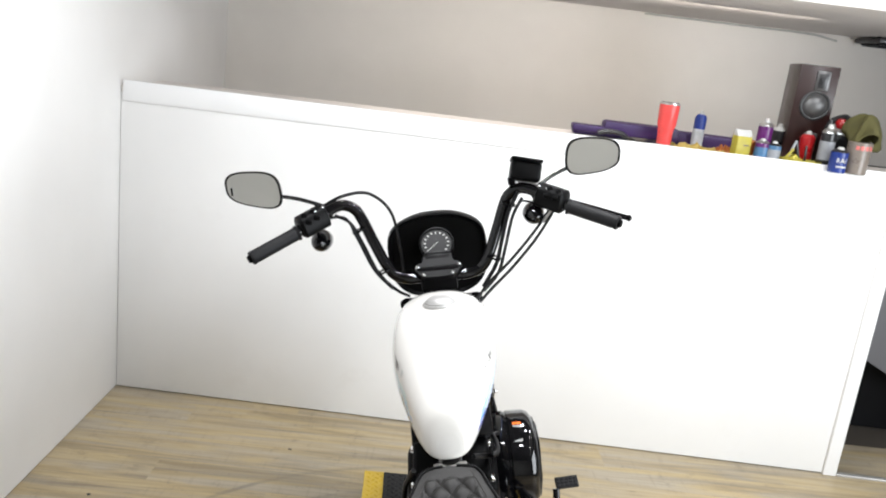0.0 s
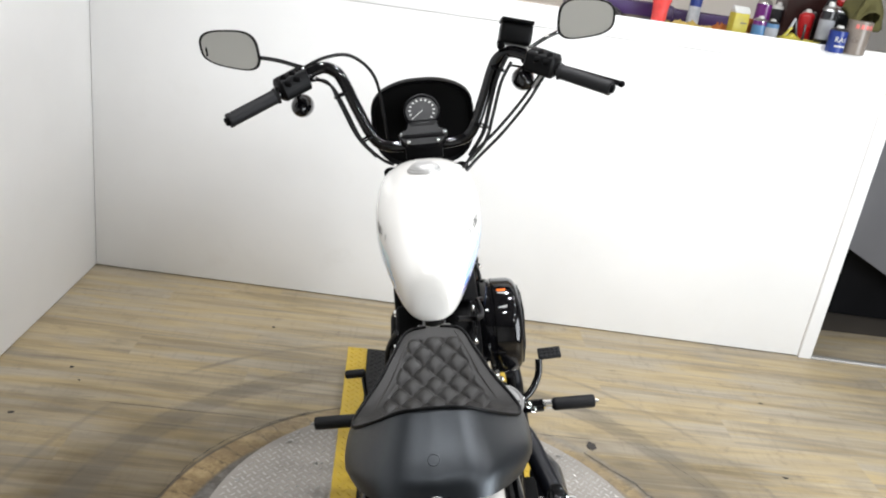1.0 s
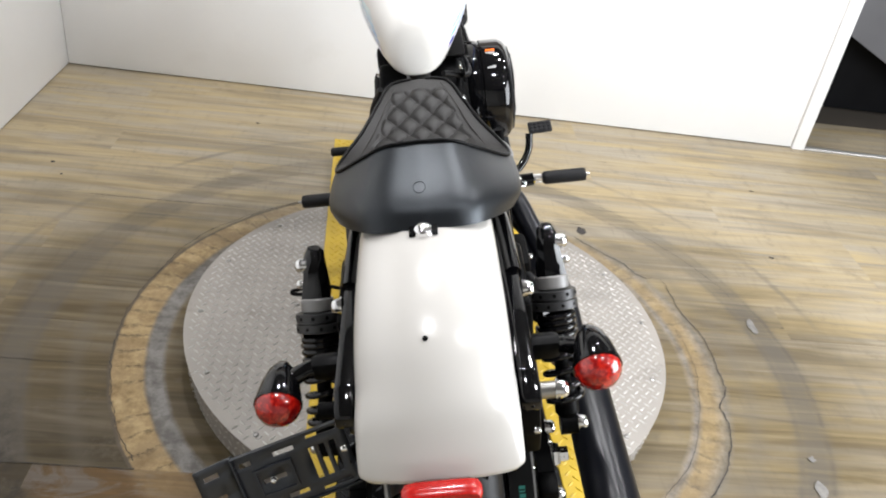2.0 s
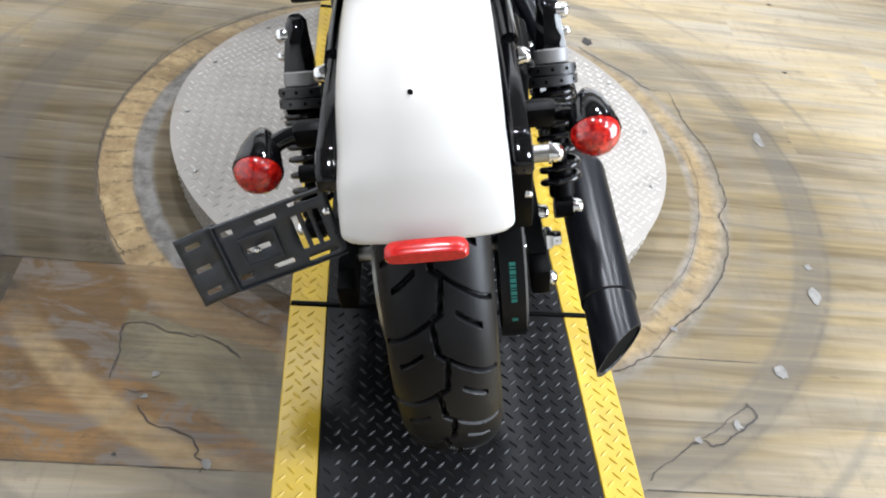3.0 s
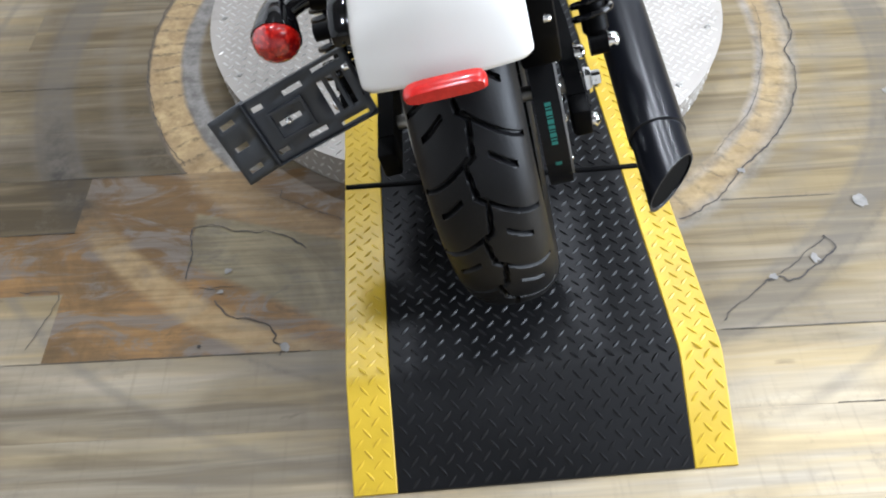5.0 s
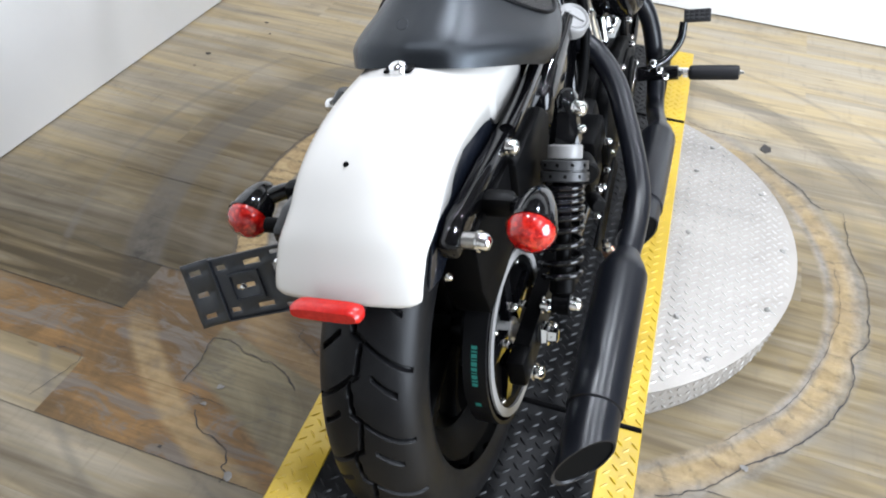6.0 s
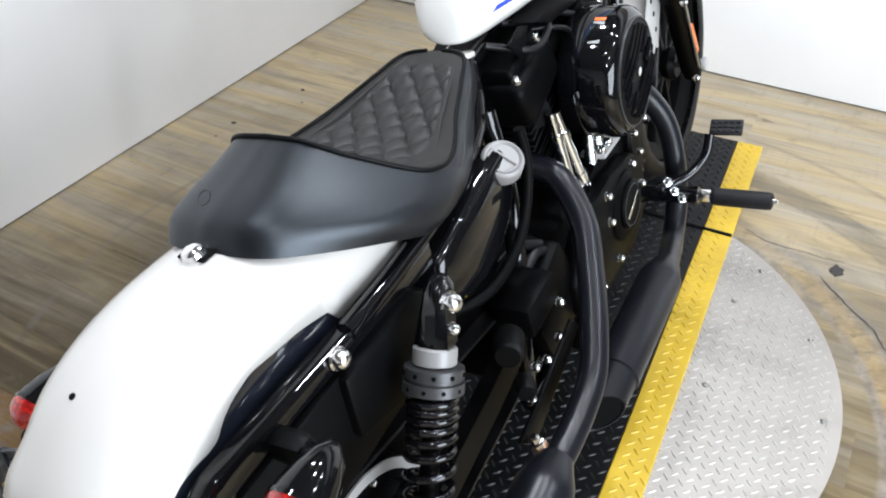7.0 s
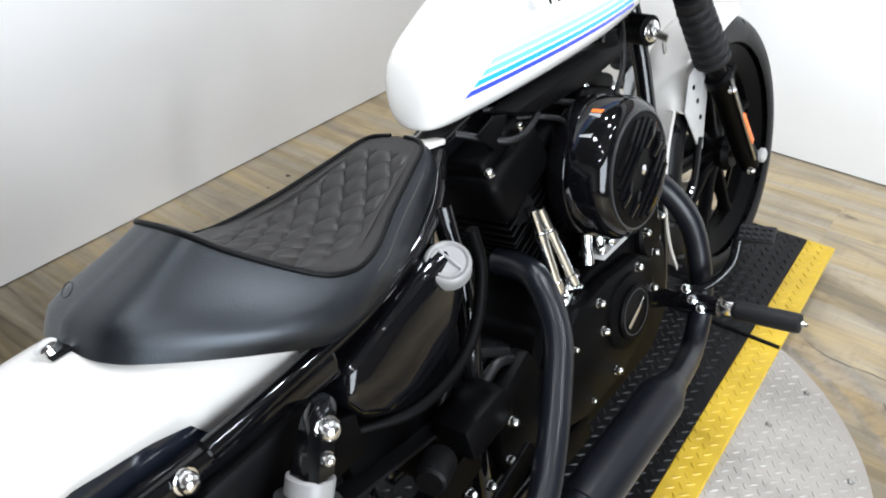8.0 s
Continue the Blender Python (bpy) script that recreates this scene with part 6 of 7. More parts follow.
for sx in (-1, 1):
    def bp_(i, f=0.0):
        a, b = Vector(BAR[i]), Vector(BAR[min(i + 1, len(BAR) - 1)])
        p = a.lerp(b, f)
        return Vector((sx * p.x, p.y, p.z))
    g0, g1 = bp_(9, -0.35), bp_(10, 0) + (bp_(10) - bp_(9)).normalized() * 0.012
    gd = (g1 - g0).normalized()
    gl = (g1 - g0).length
    gr = P("hand_grip", lathe([(0, 0.022), (0.004, 0.0205)] + [(0.008 + 0.0055 * k, 0.0188 if k % 2 else 0.0178) for k in range(int((gl - 0.014) / 0.0055))] + [(gl - 0.004, 0.0195), (gl, 0.018), (gl + 0.001, 0.01)], g0, gd, 24), "grip", "ribbed black rubber hand grip")
    P("grip_end", lathe([(0, 0.012), (0.008, 0.010), (0.009, 0.004)], g1, gd, 16), "satin", parent=gr)
    pc = bp_(8, 0.25)
    rot = frame_to(pc, gd)
    sw = P("switch_housing", loft([[rot @ Vector((u * w, v * h, s)) for u, v in oval(1, 1, 20, 0.6)] for s, w, h in ((-0.040, 0.024, 0.024), (-0.036, 0.031, 0.031), (0.036, 0.031, 0.031), (0.042, 0.024, 0.024))]), "plastic", "black switch housing")
    back = Vector((0, -0.85, 0.52))
    for u, v in ((-0.014, 0.010), (0.012, 0.010), (-0.014, -0.011), (0.012, -0.011)):
        c = pc + gd * u + back * 0.032 + back.cross(gd).normalized() * v
        P("switch", boxm(c.x, c.y, c.z, 0.016, 0.012, 0.014, 0.003, frame_to((0, 0, 0), back).to_3x3().to_4x4()), "satin", "small rocker switch", sw)
    for u in (-0.04, -0.015):
        bolt(BOLT_S, pc + gd * u + Vector((0, -0.02, 0.022)), (0, -0.6, 0.8), sw)
    P("lever_mount", boxm(*(pc - gd * 0.045 + Vector((0, 0.012, 0.002))), 0.03, 0.04, 0.036, 0.008), "satin", parent=sw)
    lv = [pc - gd * 0.03 + Vector((0, 0.03, 0.0)), pc + gd * 0.05 + Vector((0, 0.055, -0.002)), pc + gd * 0.12 + Vector((0, 0.062, 0.0)), pc + gd * (0.232 if sx > 0 else 0.17) + Vector((0, 0.050, 0.006))]
    if sx < 0:
        lv = [q + Vector((0, 0.004, -0.008 - 0.006 * k)) for k, q in enumerate(lv)]
    le = P("lever", tube(lv, 0.0065, 10, flat=1.2), "gloss", "black hand lever")
    P("lever_ball", lathe([(-0.008, 0.003), (-0.005, 0.0075), (0, 0.009), (0.005, 0.0075), (0.008, 0.003)], lv[-1], gd, 14), "satin", parent=le)
    # mirror
    mc = Vector((0.450, 1.262, 1.277)) if sx > 0 else Vector((-0.482, 1.249, 1.277))
    aim = Vector((-sx * 0.10, -1, 0.04)).normalized()
    right = Vector((0, 0, 1)).cross(aim).normalized()
    upv = aim.cross(right).normalized() * -1
    if upv.z < 0:
        upv = -upv
    tilt = radians(8 if sx > 0 else 4)

    def outline(kx, off):
        out = []
        for k in range(48):
            a = 2 * math.pi * k / 48
            c, s = math.cos(a), math.sin(a)
            x = 0.074 * math.copysign(abs(c) ** 0.66, c)
            lean_ = x * sx / 0.074
            z = 0.050 * math.copysign(abs(s) ** 0.66, s) * (1 - 0.05 * lean_ - (0.20 if s < 0 else 0.0) * lean_) + 0.004 * lean_
            x, z = x * math.cos(tilt) - z * math.sin(tilt) * sx * -1, z * math.cos(tilt) + x * math.sin(tilt) * sx * 0.0 - x * math.sin(tilt)
            out.append(mc + right * (x * kx) + upv * (z * kx) + aim * off)
        return out
    mi = P("mirror", loft([outline(0.965, 0.004), outline(0.985, 0.0065), outline(1.0, 0.005), outline(1.01, -0.004), outline(0.96, -0.014), outline(0.75, -0.024), outline(0.3, -0.029)]), "gloss", "black oval rear-view mirror")
    P("mirror_glass", loft([outline(0.80, 0.0066), outline(0.915, 0.0069), outline(0.918, 0.0050)]), "mirror", "mirror glass", mi)
    if sx < 0:
        P("mirror_sticker", boxm(*(mc + right * -0.058 + aim * 0.0075), 0.005, 0.0006, 0.022, 0.0002), "blackbox", "small black sticker", mi)
    st0 = pc - gd * 0.036 + Vector((0, 0.0, 0.026))
    P("mirror_stem", tube([st0, st0.lerp(mc + right * (-sx * 0.060) - upv * 0.026 + aim * -0.010, 0.5) + Vector((0, 0, 0.004)), mc + right * (-sx * 0.060) - upv * 0.026 + aim * -0.010], 0.0055, 10), "gloss", parent=mi)
    # front turn signal
    sc = Vector((0.275, 1.225, 1.140)) if sx > 0 else Vector((-0.318, 1.262, 1.112))
    fs_ = P("front_turn_signal", lathe([(-0.052, 0.002), (-0.048, 0.012), (-0.034, 0.022), (-0.012, 0.029), (0.01, 0.031), (0.02, 0.029), (0.026, 0.02), (0.028, 0.005)], sc, (0, 1, 0), 28), "gloss", "black bullet front turn signal")
    P("signal_stem", tube([sc + Vector((0, 0, 0.02)), sc + Vector((sx * 0.012, -0.01, 0.05)), pc - gd * 0.03], 0.007, 10), "satin", parent=fs_)

rs = P("brake_reservoir", boxm(0.262, 1.245, 1.254, 0.084, 0.058, 0.058, 0.012, pose(0, 0, 0, -18, 14, 0), 3), "plastic", "black brake fluid reservoir")
P("reservoir_lid", boxm(0.266, 1.236, 1.284, 0.086, 0.060, 0.008, 0.003, pose(0, 0, 0, -18, 14, 0)), "plastic", parent=rs)
P("reservoir_tab", boxm(0.222, 1.235, 1.232, 0.02, 0.03, 0.022, 0.005), "satin", parent=rs)
for nm, pts, r in (("clutch_cable", [(-0.30, 1.225, 1.215), (-0.235, 1.235, 1.238), (-0.17, 1.26, 1.232), (-0.118, 1.285, 1.17), (-0.105, 1.30, 1.06), (-0.10, 1.29, 0.96)], 0.0045),
                   ("throttle_cable", [(0.322, 1.185, 1.165), (0.300, 1.19, 1.135), (0.262, 1.20, 1.085), (0.20, 1.20, 1.02), (0.135, 1.19, 0.965), (0.10, 1.17, 0.93)], 0.0042),
                   ("throttle_cable", [(0.330, 1.185, 1.160), (0.308, 1.18, 1.128), (0.268, 1.18, 1.075), (0.205, 1.18, 1.008), (0.142, 1.17, 0.955), (0.10, 1.15, 0.92)], 0.0042),
                   ("brake_hose", [(0.235, 1.215, 1.205), (0.205, 1.215, 1.15), (0.180, 1.215, 1.07), (0.160, 1.21, 1.01), (0.12, 1.21, 0.95)], 0.0055),
                   ("switch_wire", [(0.245, 1.21, 1.19), (0.215, 1.205, 1.14), (0.190, 1.205, 1.06), (0.165, 1.20, 0.99), (0.12, 1.20, 0.94)], 0.0045),
                   ("switch_wire", [(-0.265, 1.215, 1.19), (-0.225, 1.21, 1.165), (-0.20, 1.21, 1.11), (-0.165, 1.205, 1.02), (-0.12, 1.205, 0.965), (-0.085, 1.20, 0.945)], 0.0045),
                   ("switch_wire", [(-0.285, 1.21, 1.185), (-0.235, 1.205, 1.180), (-0.210, 1.205, 1.12), (-0.175, 1.20, 1.03), (-0.13, 1.20, 0.97)], 0.0035),
                   ("signal_wire", [(0.235, 1.21, 1.18), (0.25, 1.22, 1.178), (0.272, 1.225, 1.172)], 0.003)):
    P(nm, tube(pts, r, 8, 6), "cable", "black cable")
P("cable_ferrule", tube([(0.328, 1.185, 1.162), (0.312, 1.187, 1.142), (0.296, 1.187, 1.122)], 0.0065, 8), "steel")
for a in ((-0.206, 1.222, 1.14), (-0.15, 1.214, 1.02), (0.156, 1.212, 1.03), (0.207, 1.215, 1.175)):
    P("cable_tie", lathe([(-0.003, 0.020), (0.003, 0.020)], a, (0.35 * (1 if a[0] > 0 else -1), 0, 1), 14, False), "plastic")

# ---- things on the ledge ----
LZ = SHELF + 0.001


def spot(x, y, turn=0):
    """A pose on the ledge at a place of the plan."""
    return Matrix.Translation((x + 0.01 - 0.12 * max(0, x - 1.0), y - 0.03, LZ)) @ pose(0, 0, 0, 0, 0, turn - 3.7) @ Matrix.Scale(0.93, 4)


for nm, col, ro, me_ in (("coral", (0.70, 0.065, 0.06), 0.35, 0), ("purple", (0.030, 0.008, 0.075), 0.5, 0), ("violet", (0.11, 0.012, 0.13), 0.3, 0), ("blue", (0.006, 0.028, 0.2), 0.35, 0), ("bottle", (0.5, 0.53, 0.56), 0.3, 0),
                         ("cloth", (0.42, 0.31, 0.08), 0.9, 0), ("clothorange", (0.42, 0.13, 0.025), 0.9, 0), ("boxyellow", (0.40, 0.34, 0.035), 0.5, 0), ("boxwhite", (0.5, 0.5, 0.48), 0.5, 0), ("redcan", (0.36, 0.008, 0.01), 0.3, 0),
                         ("blackcan", (0.02, 0.02, 0.022), 0.3, 0), ("cherry", (0.020, 0.0045, 0.0035), 0.35, 0), ("cone", (0.12, 0.12, 0.12), 0.35, 0.5), ("olive", (0.075, 0.068, 0.02), 0.9, 0), ("jar", (0.20, 0.17, 0.145), 0.3, 0),
                         ("lightblue", (0.06, 0.16, 0.3), 0.4, 0), ("paper", (0.28, 0.29, 0.31), 0.6, 0), ("tin", (0.6, 0.6, 0.6), 0.3, 1), ("grime", (0.14, 0.12, 0.10), 0.8, 0), ("pink", (0.6, 0.16, 0.14), 0.5, 0)):
    M[nm] = surf("ledge_" + nm, col, ro, me_, var=0.18, scale=18, grain=300)


def lpart(name, bm, mat_, parent, label=""):
    return part(name, bm, mat_, parent, label)


tb = thing("tumbler", "tall coral-red insulated tumbler with a steel rim", "tumbler", spot(0.815, 4.150))
lpart("body", lathe([(0.0, 0.030), (0.004, 0.033), (0.06, 0.0345), (0.085, 0.037), (0.10, 0.0435), (0.17, 0.0465), (0.195, 0.047)], seg=36), "coral", tb)
lpart("rim", lathe([(0.195, 0.046), (0.196, 0.0475), (0.204, 0.0475), (0.204, 0.042)], seg=36), "tin", tb, "bright steel rim")
lpart("base", lathe([(0.0, 0.031), (0.010, 0.0342), (0.012, 0.0340)], seg=36), "tin", tb, "bright steel base")
lpart("lid", lathe([(0.200, 0.042), (0.208, 0.040), (0.209, 0.02)], seg=30), "clear", tb)

sb = thing("spray_bottle", "slim blue bottle with a white label and nozzle", "bottle", spot(1.005, 4.27))
lpart("body", lathe([(0, 0.025), (0.004, 0.028), (0.118, 0.028), (0.128, 0.025)], seg=28), "blue", sb)
lpart("label_band", lathe([(0.012, 0.0284), (0.092, 0.0284)], seg=28, cap=False), "bottle", sb, "pale printed label")
lpart("cap", lathe([(0.122, 0.0285), (0.146, 0.028), (0.160, 0.020), (0.163, 0.012)], seg=28), "blue", sb, "blue cap")
lpart("nozzle", lathe([(0.161, 0.009), (0.178, 0.007), (0.179, 0.004)], seg=16), "boxwhite", sb)


def can(name, label, x, y, r, h, body, shoulder, band=None, group=""):
    c = thing(name, label, "can", spot(x, y), group)
    lpart("body", lathe([(0, r * 0.93), (0.003, r), (h * 0.80, r), (h * 0.805, r * 0.97)], seg=30), body, c)
    lpart("shoulder", lathe([(h * 0.80, r), (h * 0.82, r * 0.97), (h * 0.86, r * 0.86), (h * 0.90, r * 0.62), (h * 0.905, r * 0.45)], seg=30), shoulder, c)
    lpart("nozzle", lathe([(h * 0.90, r * 0.42), (h * 0.95, r * 0.40), (h, r * 0.28), (h * 1.001, r * 0.1)], seg=16), "boxwhite", c)
    if band:
        lpart("label_band", lathe([(h * 0.2, r * 1.005), (h * 0.62, r * 1.005)], seg=30, cap=False), band, c, "printed label band")
    return c


can("spray_can", "purple spray can with a silver shoulder", 1.285, 4.14, 0.034, 0.185, "violet", "tin", None, "spray cans on the ledge")
can("spray_can", "black spray can with a white top", 1.40, 4.22, 0.033, 0.165, "blackcan", "boxwhite", None, "spray cans on the ledge")
can("spray_can", "red spray can with a white nozzle", 1.462, 4.06, 0.033, 0.155, "redcan", "redcan", None, "spray cans on the ledge")
can("spray_can", "dark spray can with a pale label", 1.515, 3.98, 0.033, 0.20, "blackcan", "tin", "paper", "spray cans on the ledge")
can("polish_can", "short violet can with a light-blue label", 1.225, 4.02, 0.031, 0.10, "violet", "tin", "lightblue", "polish cans on the ledge")
can("polish_can", "short light-blue printed can with a dark top", 1.275, 4.00, 0.030, 0.095, "lightblue", "blackcan", "paper", "polish cans on the ledge")
rain = can("polish_can", "deep blue can with white lettering", 1.528, 3.885, 0.037, 0.112, "blue", "blackcan", None, "polish cans on the ledge")
txt = bpy.data.curves.new("lettering", "FONT")
txt.body, txt.size, txt.align_x, txt.extrude = "RAI", 0.030, "CENTER", 0.0006
tob = new("lettering", txt)
deps = bpy.context.evaluated_depsgraph_get()
tme = bpy.data.meshes.new_from_object(tob.evaluated_get(deps))
bpy.data.objects.remove(tob)
tme.materials.clear()
let = piece("lettering", finish(tme, "boxwhite", False), rain, Matrix.Translation((-0.004, -0.0392, 0.045)) @ pose(0, 0, 0, 90, 0, 0))
let["label"] = "white capital letters"
lpart("lettering_bar", boxm(0, -0.0375, 0.028, 0.045, 0.002, 0.007, 0.0005), "boxwhite", rain)

yb = thing("carton", "small yellow and white carton", "box", spot(1.125, 4.03, 12))
lpart("body", boxm(0, 0, 0.05, 0.072, 0.05, 0.10, 0.003), "boxyellow", yb)
lpart("lid", prism([(-0.026, 0.1), (0.026, 0.1), (0.012, 0.128), (-0.002, 0.128)], -0.037, 0.037, 0.002), "boxwhite", yb, "white folded top")
lpart("print_bar", boxm(0.012, -0.0258, 0.06, 0.03, 0.001, 0.006, 0.0002), "grime", yb)
rb_ = thing("red_pot", "low red plastic pot behind the carton", "pot", spot(1.185, 4.09))
lpart("body", lathe([(0, 0.030), (0.004, 0.034), (0.075, 0.036), (0.08, 0.03)], seg=24), "clothorange", rb_)
tray = thing("tool_tray", "yellow tray holding brushes and small tools", "tray", spot(1.40, 3.98, 4))
lpart("tray", loft([[(u * w, v * d, z) for u, v in oval(1, 1, 24, 0.4)] for z, w, d in ((0, 0.085, 0.04), (0.028, 0.092, 0.046), (0.028, 0.088, 0.042), (0.008, 0.082, 0.037))]), "boxyellow", tray)
for k, (x, a, c, h) in enumerate(((-0.05, 14, "paper", 0.11), (-0.015, -22, "blackcan", 0.10), (0.02, -8, "blackcan", 0.09), (-0.06, 30, "boxyellow", 0.075))):
    lpart("handle", boxm(x, 0.0, h / 2 + 0.004, 0.011, 0.008, h, 0.003, pose(0, 0, 0, 10, a, 0)), c, tray)
lpart("rag", loft([[(0.045 * math.cos(t) * s - 0.03, 0.03 * math.sin(t) * s + 0.005, z + 0.006 * math.sin(3 * t)) for t in (2 * math.pi * k / 20 for k in range(20))] for z, s in ((0.010, 1.0), (0.026, 0.95), (0.040, 0.6), (0.044, 0.15))]), "boxyellow", tray)


def rag(name, label, x, y, w, d, mat_, seed, h=0.012):
    c = thing(name, label, "cloth", spot(x, y, seed * 17 % 40), "polishing cloths")
    n = 18
    vs, fs = [], []
    for i in range(n + 1):
        for j in range(n + 1):
            u, v = i / n - 0.5, j / n - 0.5
            z = h * (0.5 + noise.noise((u * 5 + seed, v * 5, seed)) + 0.4 * noise.noise((u * 11, v * 11, seed)))
            e = min(0.5 - abs(u), 0.5 - abs(v)) * 6
            vs.append((u * w * (1 + 0.15 * math.sin(v * 7 + seed)), v * d * (1 + 0.2 * math.sin(u * 6 + seed)), max(0.002, z * min(1, e + 0.25))))
    for i in range(n):
        for j in range(n):
            a = i * (n + 1) + j
            fs.append((a, a + 1, a + n + 2, a + n + 1))
    ob = raw("cloth", vs, fs, mat_, c, "", True)
    md = ob.modifiers.new("thickness", "SOLIDIFY")
    md.thickness = 0.002
    return c


rag("polishing_cloth", "crumpled pale yellow cloth", 0.945, 4.17, 0.16, 0.12, "cloth", 3, 0.030)
rag("polishing_cloth", "flat pale yellow cloth", 1.03, 4.10, 0.15, 0.10, "cloth", 8, 0.022)
rag("polishing_cloth", "small crumpled orange cloth", 1.09, 4.12, 0.09, 0.08, "clothorange", 5, 0.036)

pb = thing("purple_case", "long purple case lying with a folded dark strap", "case", spot(0.62, 4.30, -1))
lpart("body", boxm(0.13, 0.0, 0.048, 0.36, 0.12, 0.066, 0.016), "purple", pb)
lpart("end_flap", boxm(-0.12, -0.01, 0.034, 0.16, 0.10, 0.032, 0.008), "purple", pb)
lpart("strap", tube([(-0.08, -0.066, 0.02), (-0.03, -0.075, 0.034), (0.03, -0.075, 0.030), (0.06, -0.066, 0.014)], 0.012, 8), "blackcan", pb, "black strap")
lpart("rail", boxm(0.02, 0.02, 0.014, 0.42, 0.10, 0.026, 0.006), "purple", pb)
pc_ = thing("purple_case", "long dull purple case behind the cloths", "case", spot(1.09, 4.34, -2) @ Matrix.Scale(0.93, 4))
lpart("body", boxm(0, 0, 0.035, 0.56, 0.10, 0.07, 0.018), "purple", pc_)
bg_ = thing("clear_bag", "wrinkled clear plastic bag of small parts", "bag", spot(0.74, 4.28))
lpart("bag", loft([[(0.10 * math.cos(t) * s, 0.045 * math.sin(t) * s, z + 0.006 * math.sin(5 * t)) for t in (2 * math.pi * k / 28 for k in range(28))] for z, s in ((0.008, 0.9), (0.03, 1.0), (0.055, 0.8), (0.066, 0.4), (0.067, 0.1))]), "grime", bg_)

spk = thing("loudspeaker", "dark cherry-wood bookshelf loudspeaker with a metal cone", "loudspeaker", spot(1.515, 4.25, -9) @ Matrix.Scale(1.13, 4))
lpart("cabinet", boxm(0.005, 0, 0.20, 0.155, 0.22, 0.40, 0.004), "cherry", spk)
ho = lpart("tweeter_horn", boxm(0.022, -0.112, 0.340, 0.054, 0.012, 0.080, 0.006), "cone", spk, "silver-framed tweeter")
lpart("horn_mouth", boxm(0.022, -0.1185, 0.340, 0.036, 0.004, 0.060, 0.003), "blackcan", ho)
wf = lpart("woofer", lathe([(0, 0.060), (0.004, 0.060), (0.006, 0.055), (0.003, 0.048)], (0.012, -0.110, 0.238), (0, -1, 0), 40), "perch", spk, "dark woofer surround")
lpart("cone", lathe([(0.002, 0.049), (0.010, 0.044), (0.018, 0.033), (0.023, 0.017), (0.024, 0.002)], (0.012, -0.110, 0.238), (0, -1, 0), 40), "cone", wf, "silver-grey domed cone")
ho2 = lpart("port", boxm(0.02, -0.112, 0.09, 0.056, 0.012, 0.076, 0.006), "cone", spk, "silver-framed port")
lpart("port_mouth", boxm(0.02, -0.1185, 0.09, 0.036, 0.004, 0.056, 0.003), "blackcan", ho2)

jar = thing("measuring_jar", "cloudy plastic jar with faded red lettering", "jar", spot(1.628, 3.905))
lpart("body", lathe([(0, 0.044), (0.004, 0.048), (0.14, 0.052), (0.142, 0.048)], seg=32), "jar", jar)
for k in range(4):
    a = radians(-124 + 22 * k)
    lpart("lettering_bar", boxm(0.0518 * math.cos(a), 0.0518 * math.sin(a), 0.118, 0.014, 0.002, 0.018, 0.0004, pose(0, 0, 0, 0, 0, -124 + 22 * k + 90)), "pink", jar)
gc = thing("work_gloves", "olive green cloth gloves draped over the jar", "gloves", spot(1.650, 3.93, 20))
vs, fs = [], []
n, mrows = 30, 12
for j in range(mrows + 1):
    for i in range(n):
        a, s = 2 * math.pi * i / n, j / mrows
        r = 0.012 + 0.06 * s ** 0.7 * (1 + 0.30 * math.sin(3 * a + 1) + 0.26 * math.sin(5 * a + 4 * s))
        vs.append((r * math.cos(a) * 1.1, r * math.sin(a) * 0.9, 0.262 - 0.115 * s ** 1.5 - 0.03 * s * max(0, math.cos(a - 0.4)) + 0.035 * s * math.sin(3 * a + 1)))
for j in range(mrows):
    for i in range(n):
        fs.append((j * n + i, j * n + (i + 1) % n, (j + 1) * n + (i + 1) % n, (j + 1) * n + i))
fs.append(tuple(range(n)))
ob = raw("cloth", vs, fs, "olive", gc, "", True)
md = ob.modifiers.new("thickness", "SOLIDIFY")
md.thickness = 0.003
pd = thing("power_tool", "black hand-held tool with a red ball grip", "tool", spot(1.575, 4.03, 10))
lpart("body", boxm(0, 0, 0.09, 0.11, 0.07, 0.16, 0.016), "blackcan", pd)
lpart("collar", boxm(0.0, -0.03, 0.165, 0.10, 0.03, 0.022, 0.006), "tin", pd)
lpart("grip", lathe([(-0.024, 0.008), (-0.018, 0.02), (0, 0.027), (0.018, 0.02), (0.024, 0.008)], (0.01, -0.01, 0.205), (0, 0, 1), 20), "redcan", pd, "red ball grip")
lpart("hose", tube([(-0.05, 0, 0.17), (-0.02, 0.01, 0.215), (0.05, 0.02, 0.235), (0.08, 0.01, 0.19)], 0.014, 12), "blackcan", pd)
vt = thing("ceiling_vent", "flat black slatted vent under the alcove ceiling", "vent", Matrix.Translation((2.40, 5.26, 2.0)) @ pose(0, 0, 0, 0, 0, -3.7))
lpart("frame", boxm(0.1, 0, 0.0, 0.5, 0.30, 0.03, 0.006), "blackcan", vt)
for k in range(5):
    lpart("slat", boxm(0.1, -0.12 + 0.055 * k, -0.02, 0.46, 0.03, 0.006, 0.002, pose(0, 0, 0, 30, 0, 0)), "blackcan", vt)
cb = thing("ceiling_cable", "thin white cable running along the alcove ceiling's edge", "cable", Matrix())
lpart("cable", tube([(1.02, 5.51, 2.012), (1.5, 5.478, 2.010), (1.98, 5.446, 2.008), (2.16, 5.43, 1.985)], 0.006, 8), "boxwhite", cb)

# ---- cracks and lifted seams in the floor ----


PLANKS_AT = pose(0, 0, 0, 0, 0, PLANK_TURN)


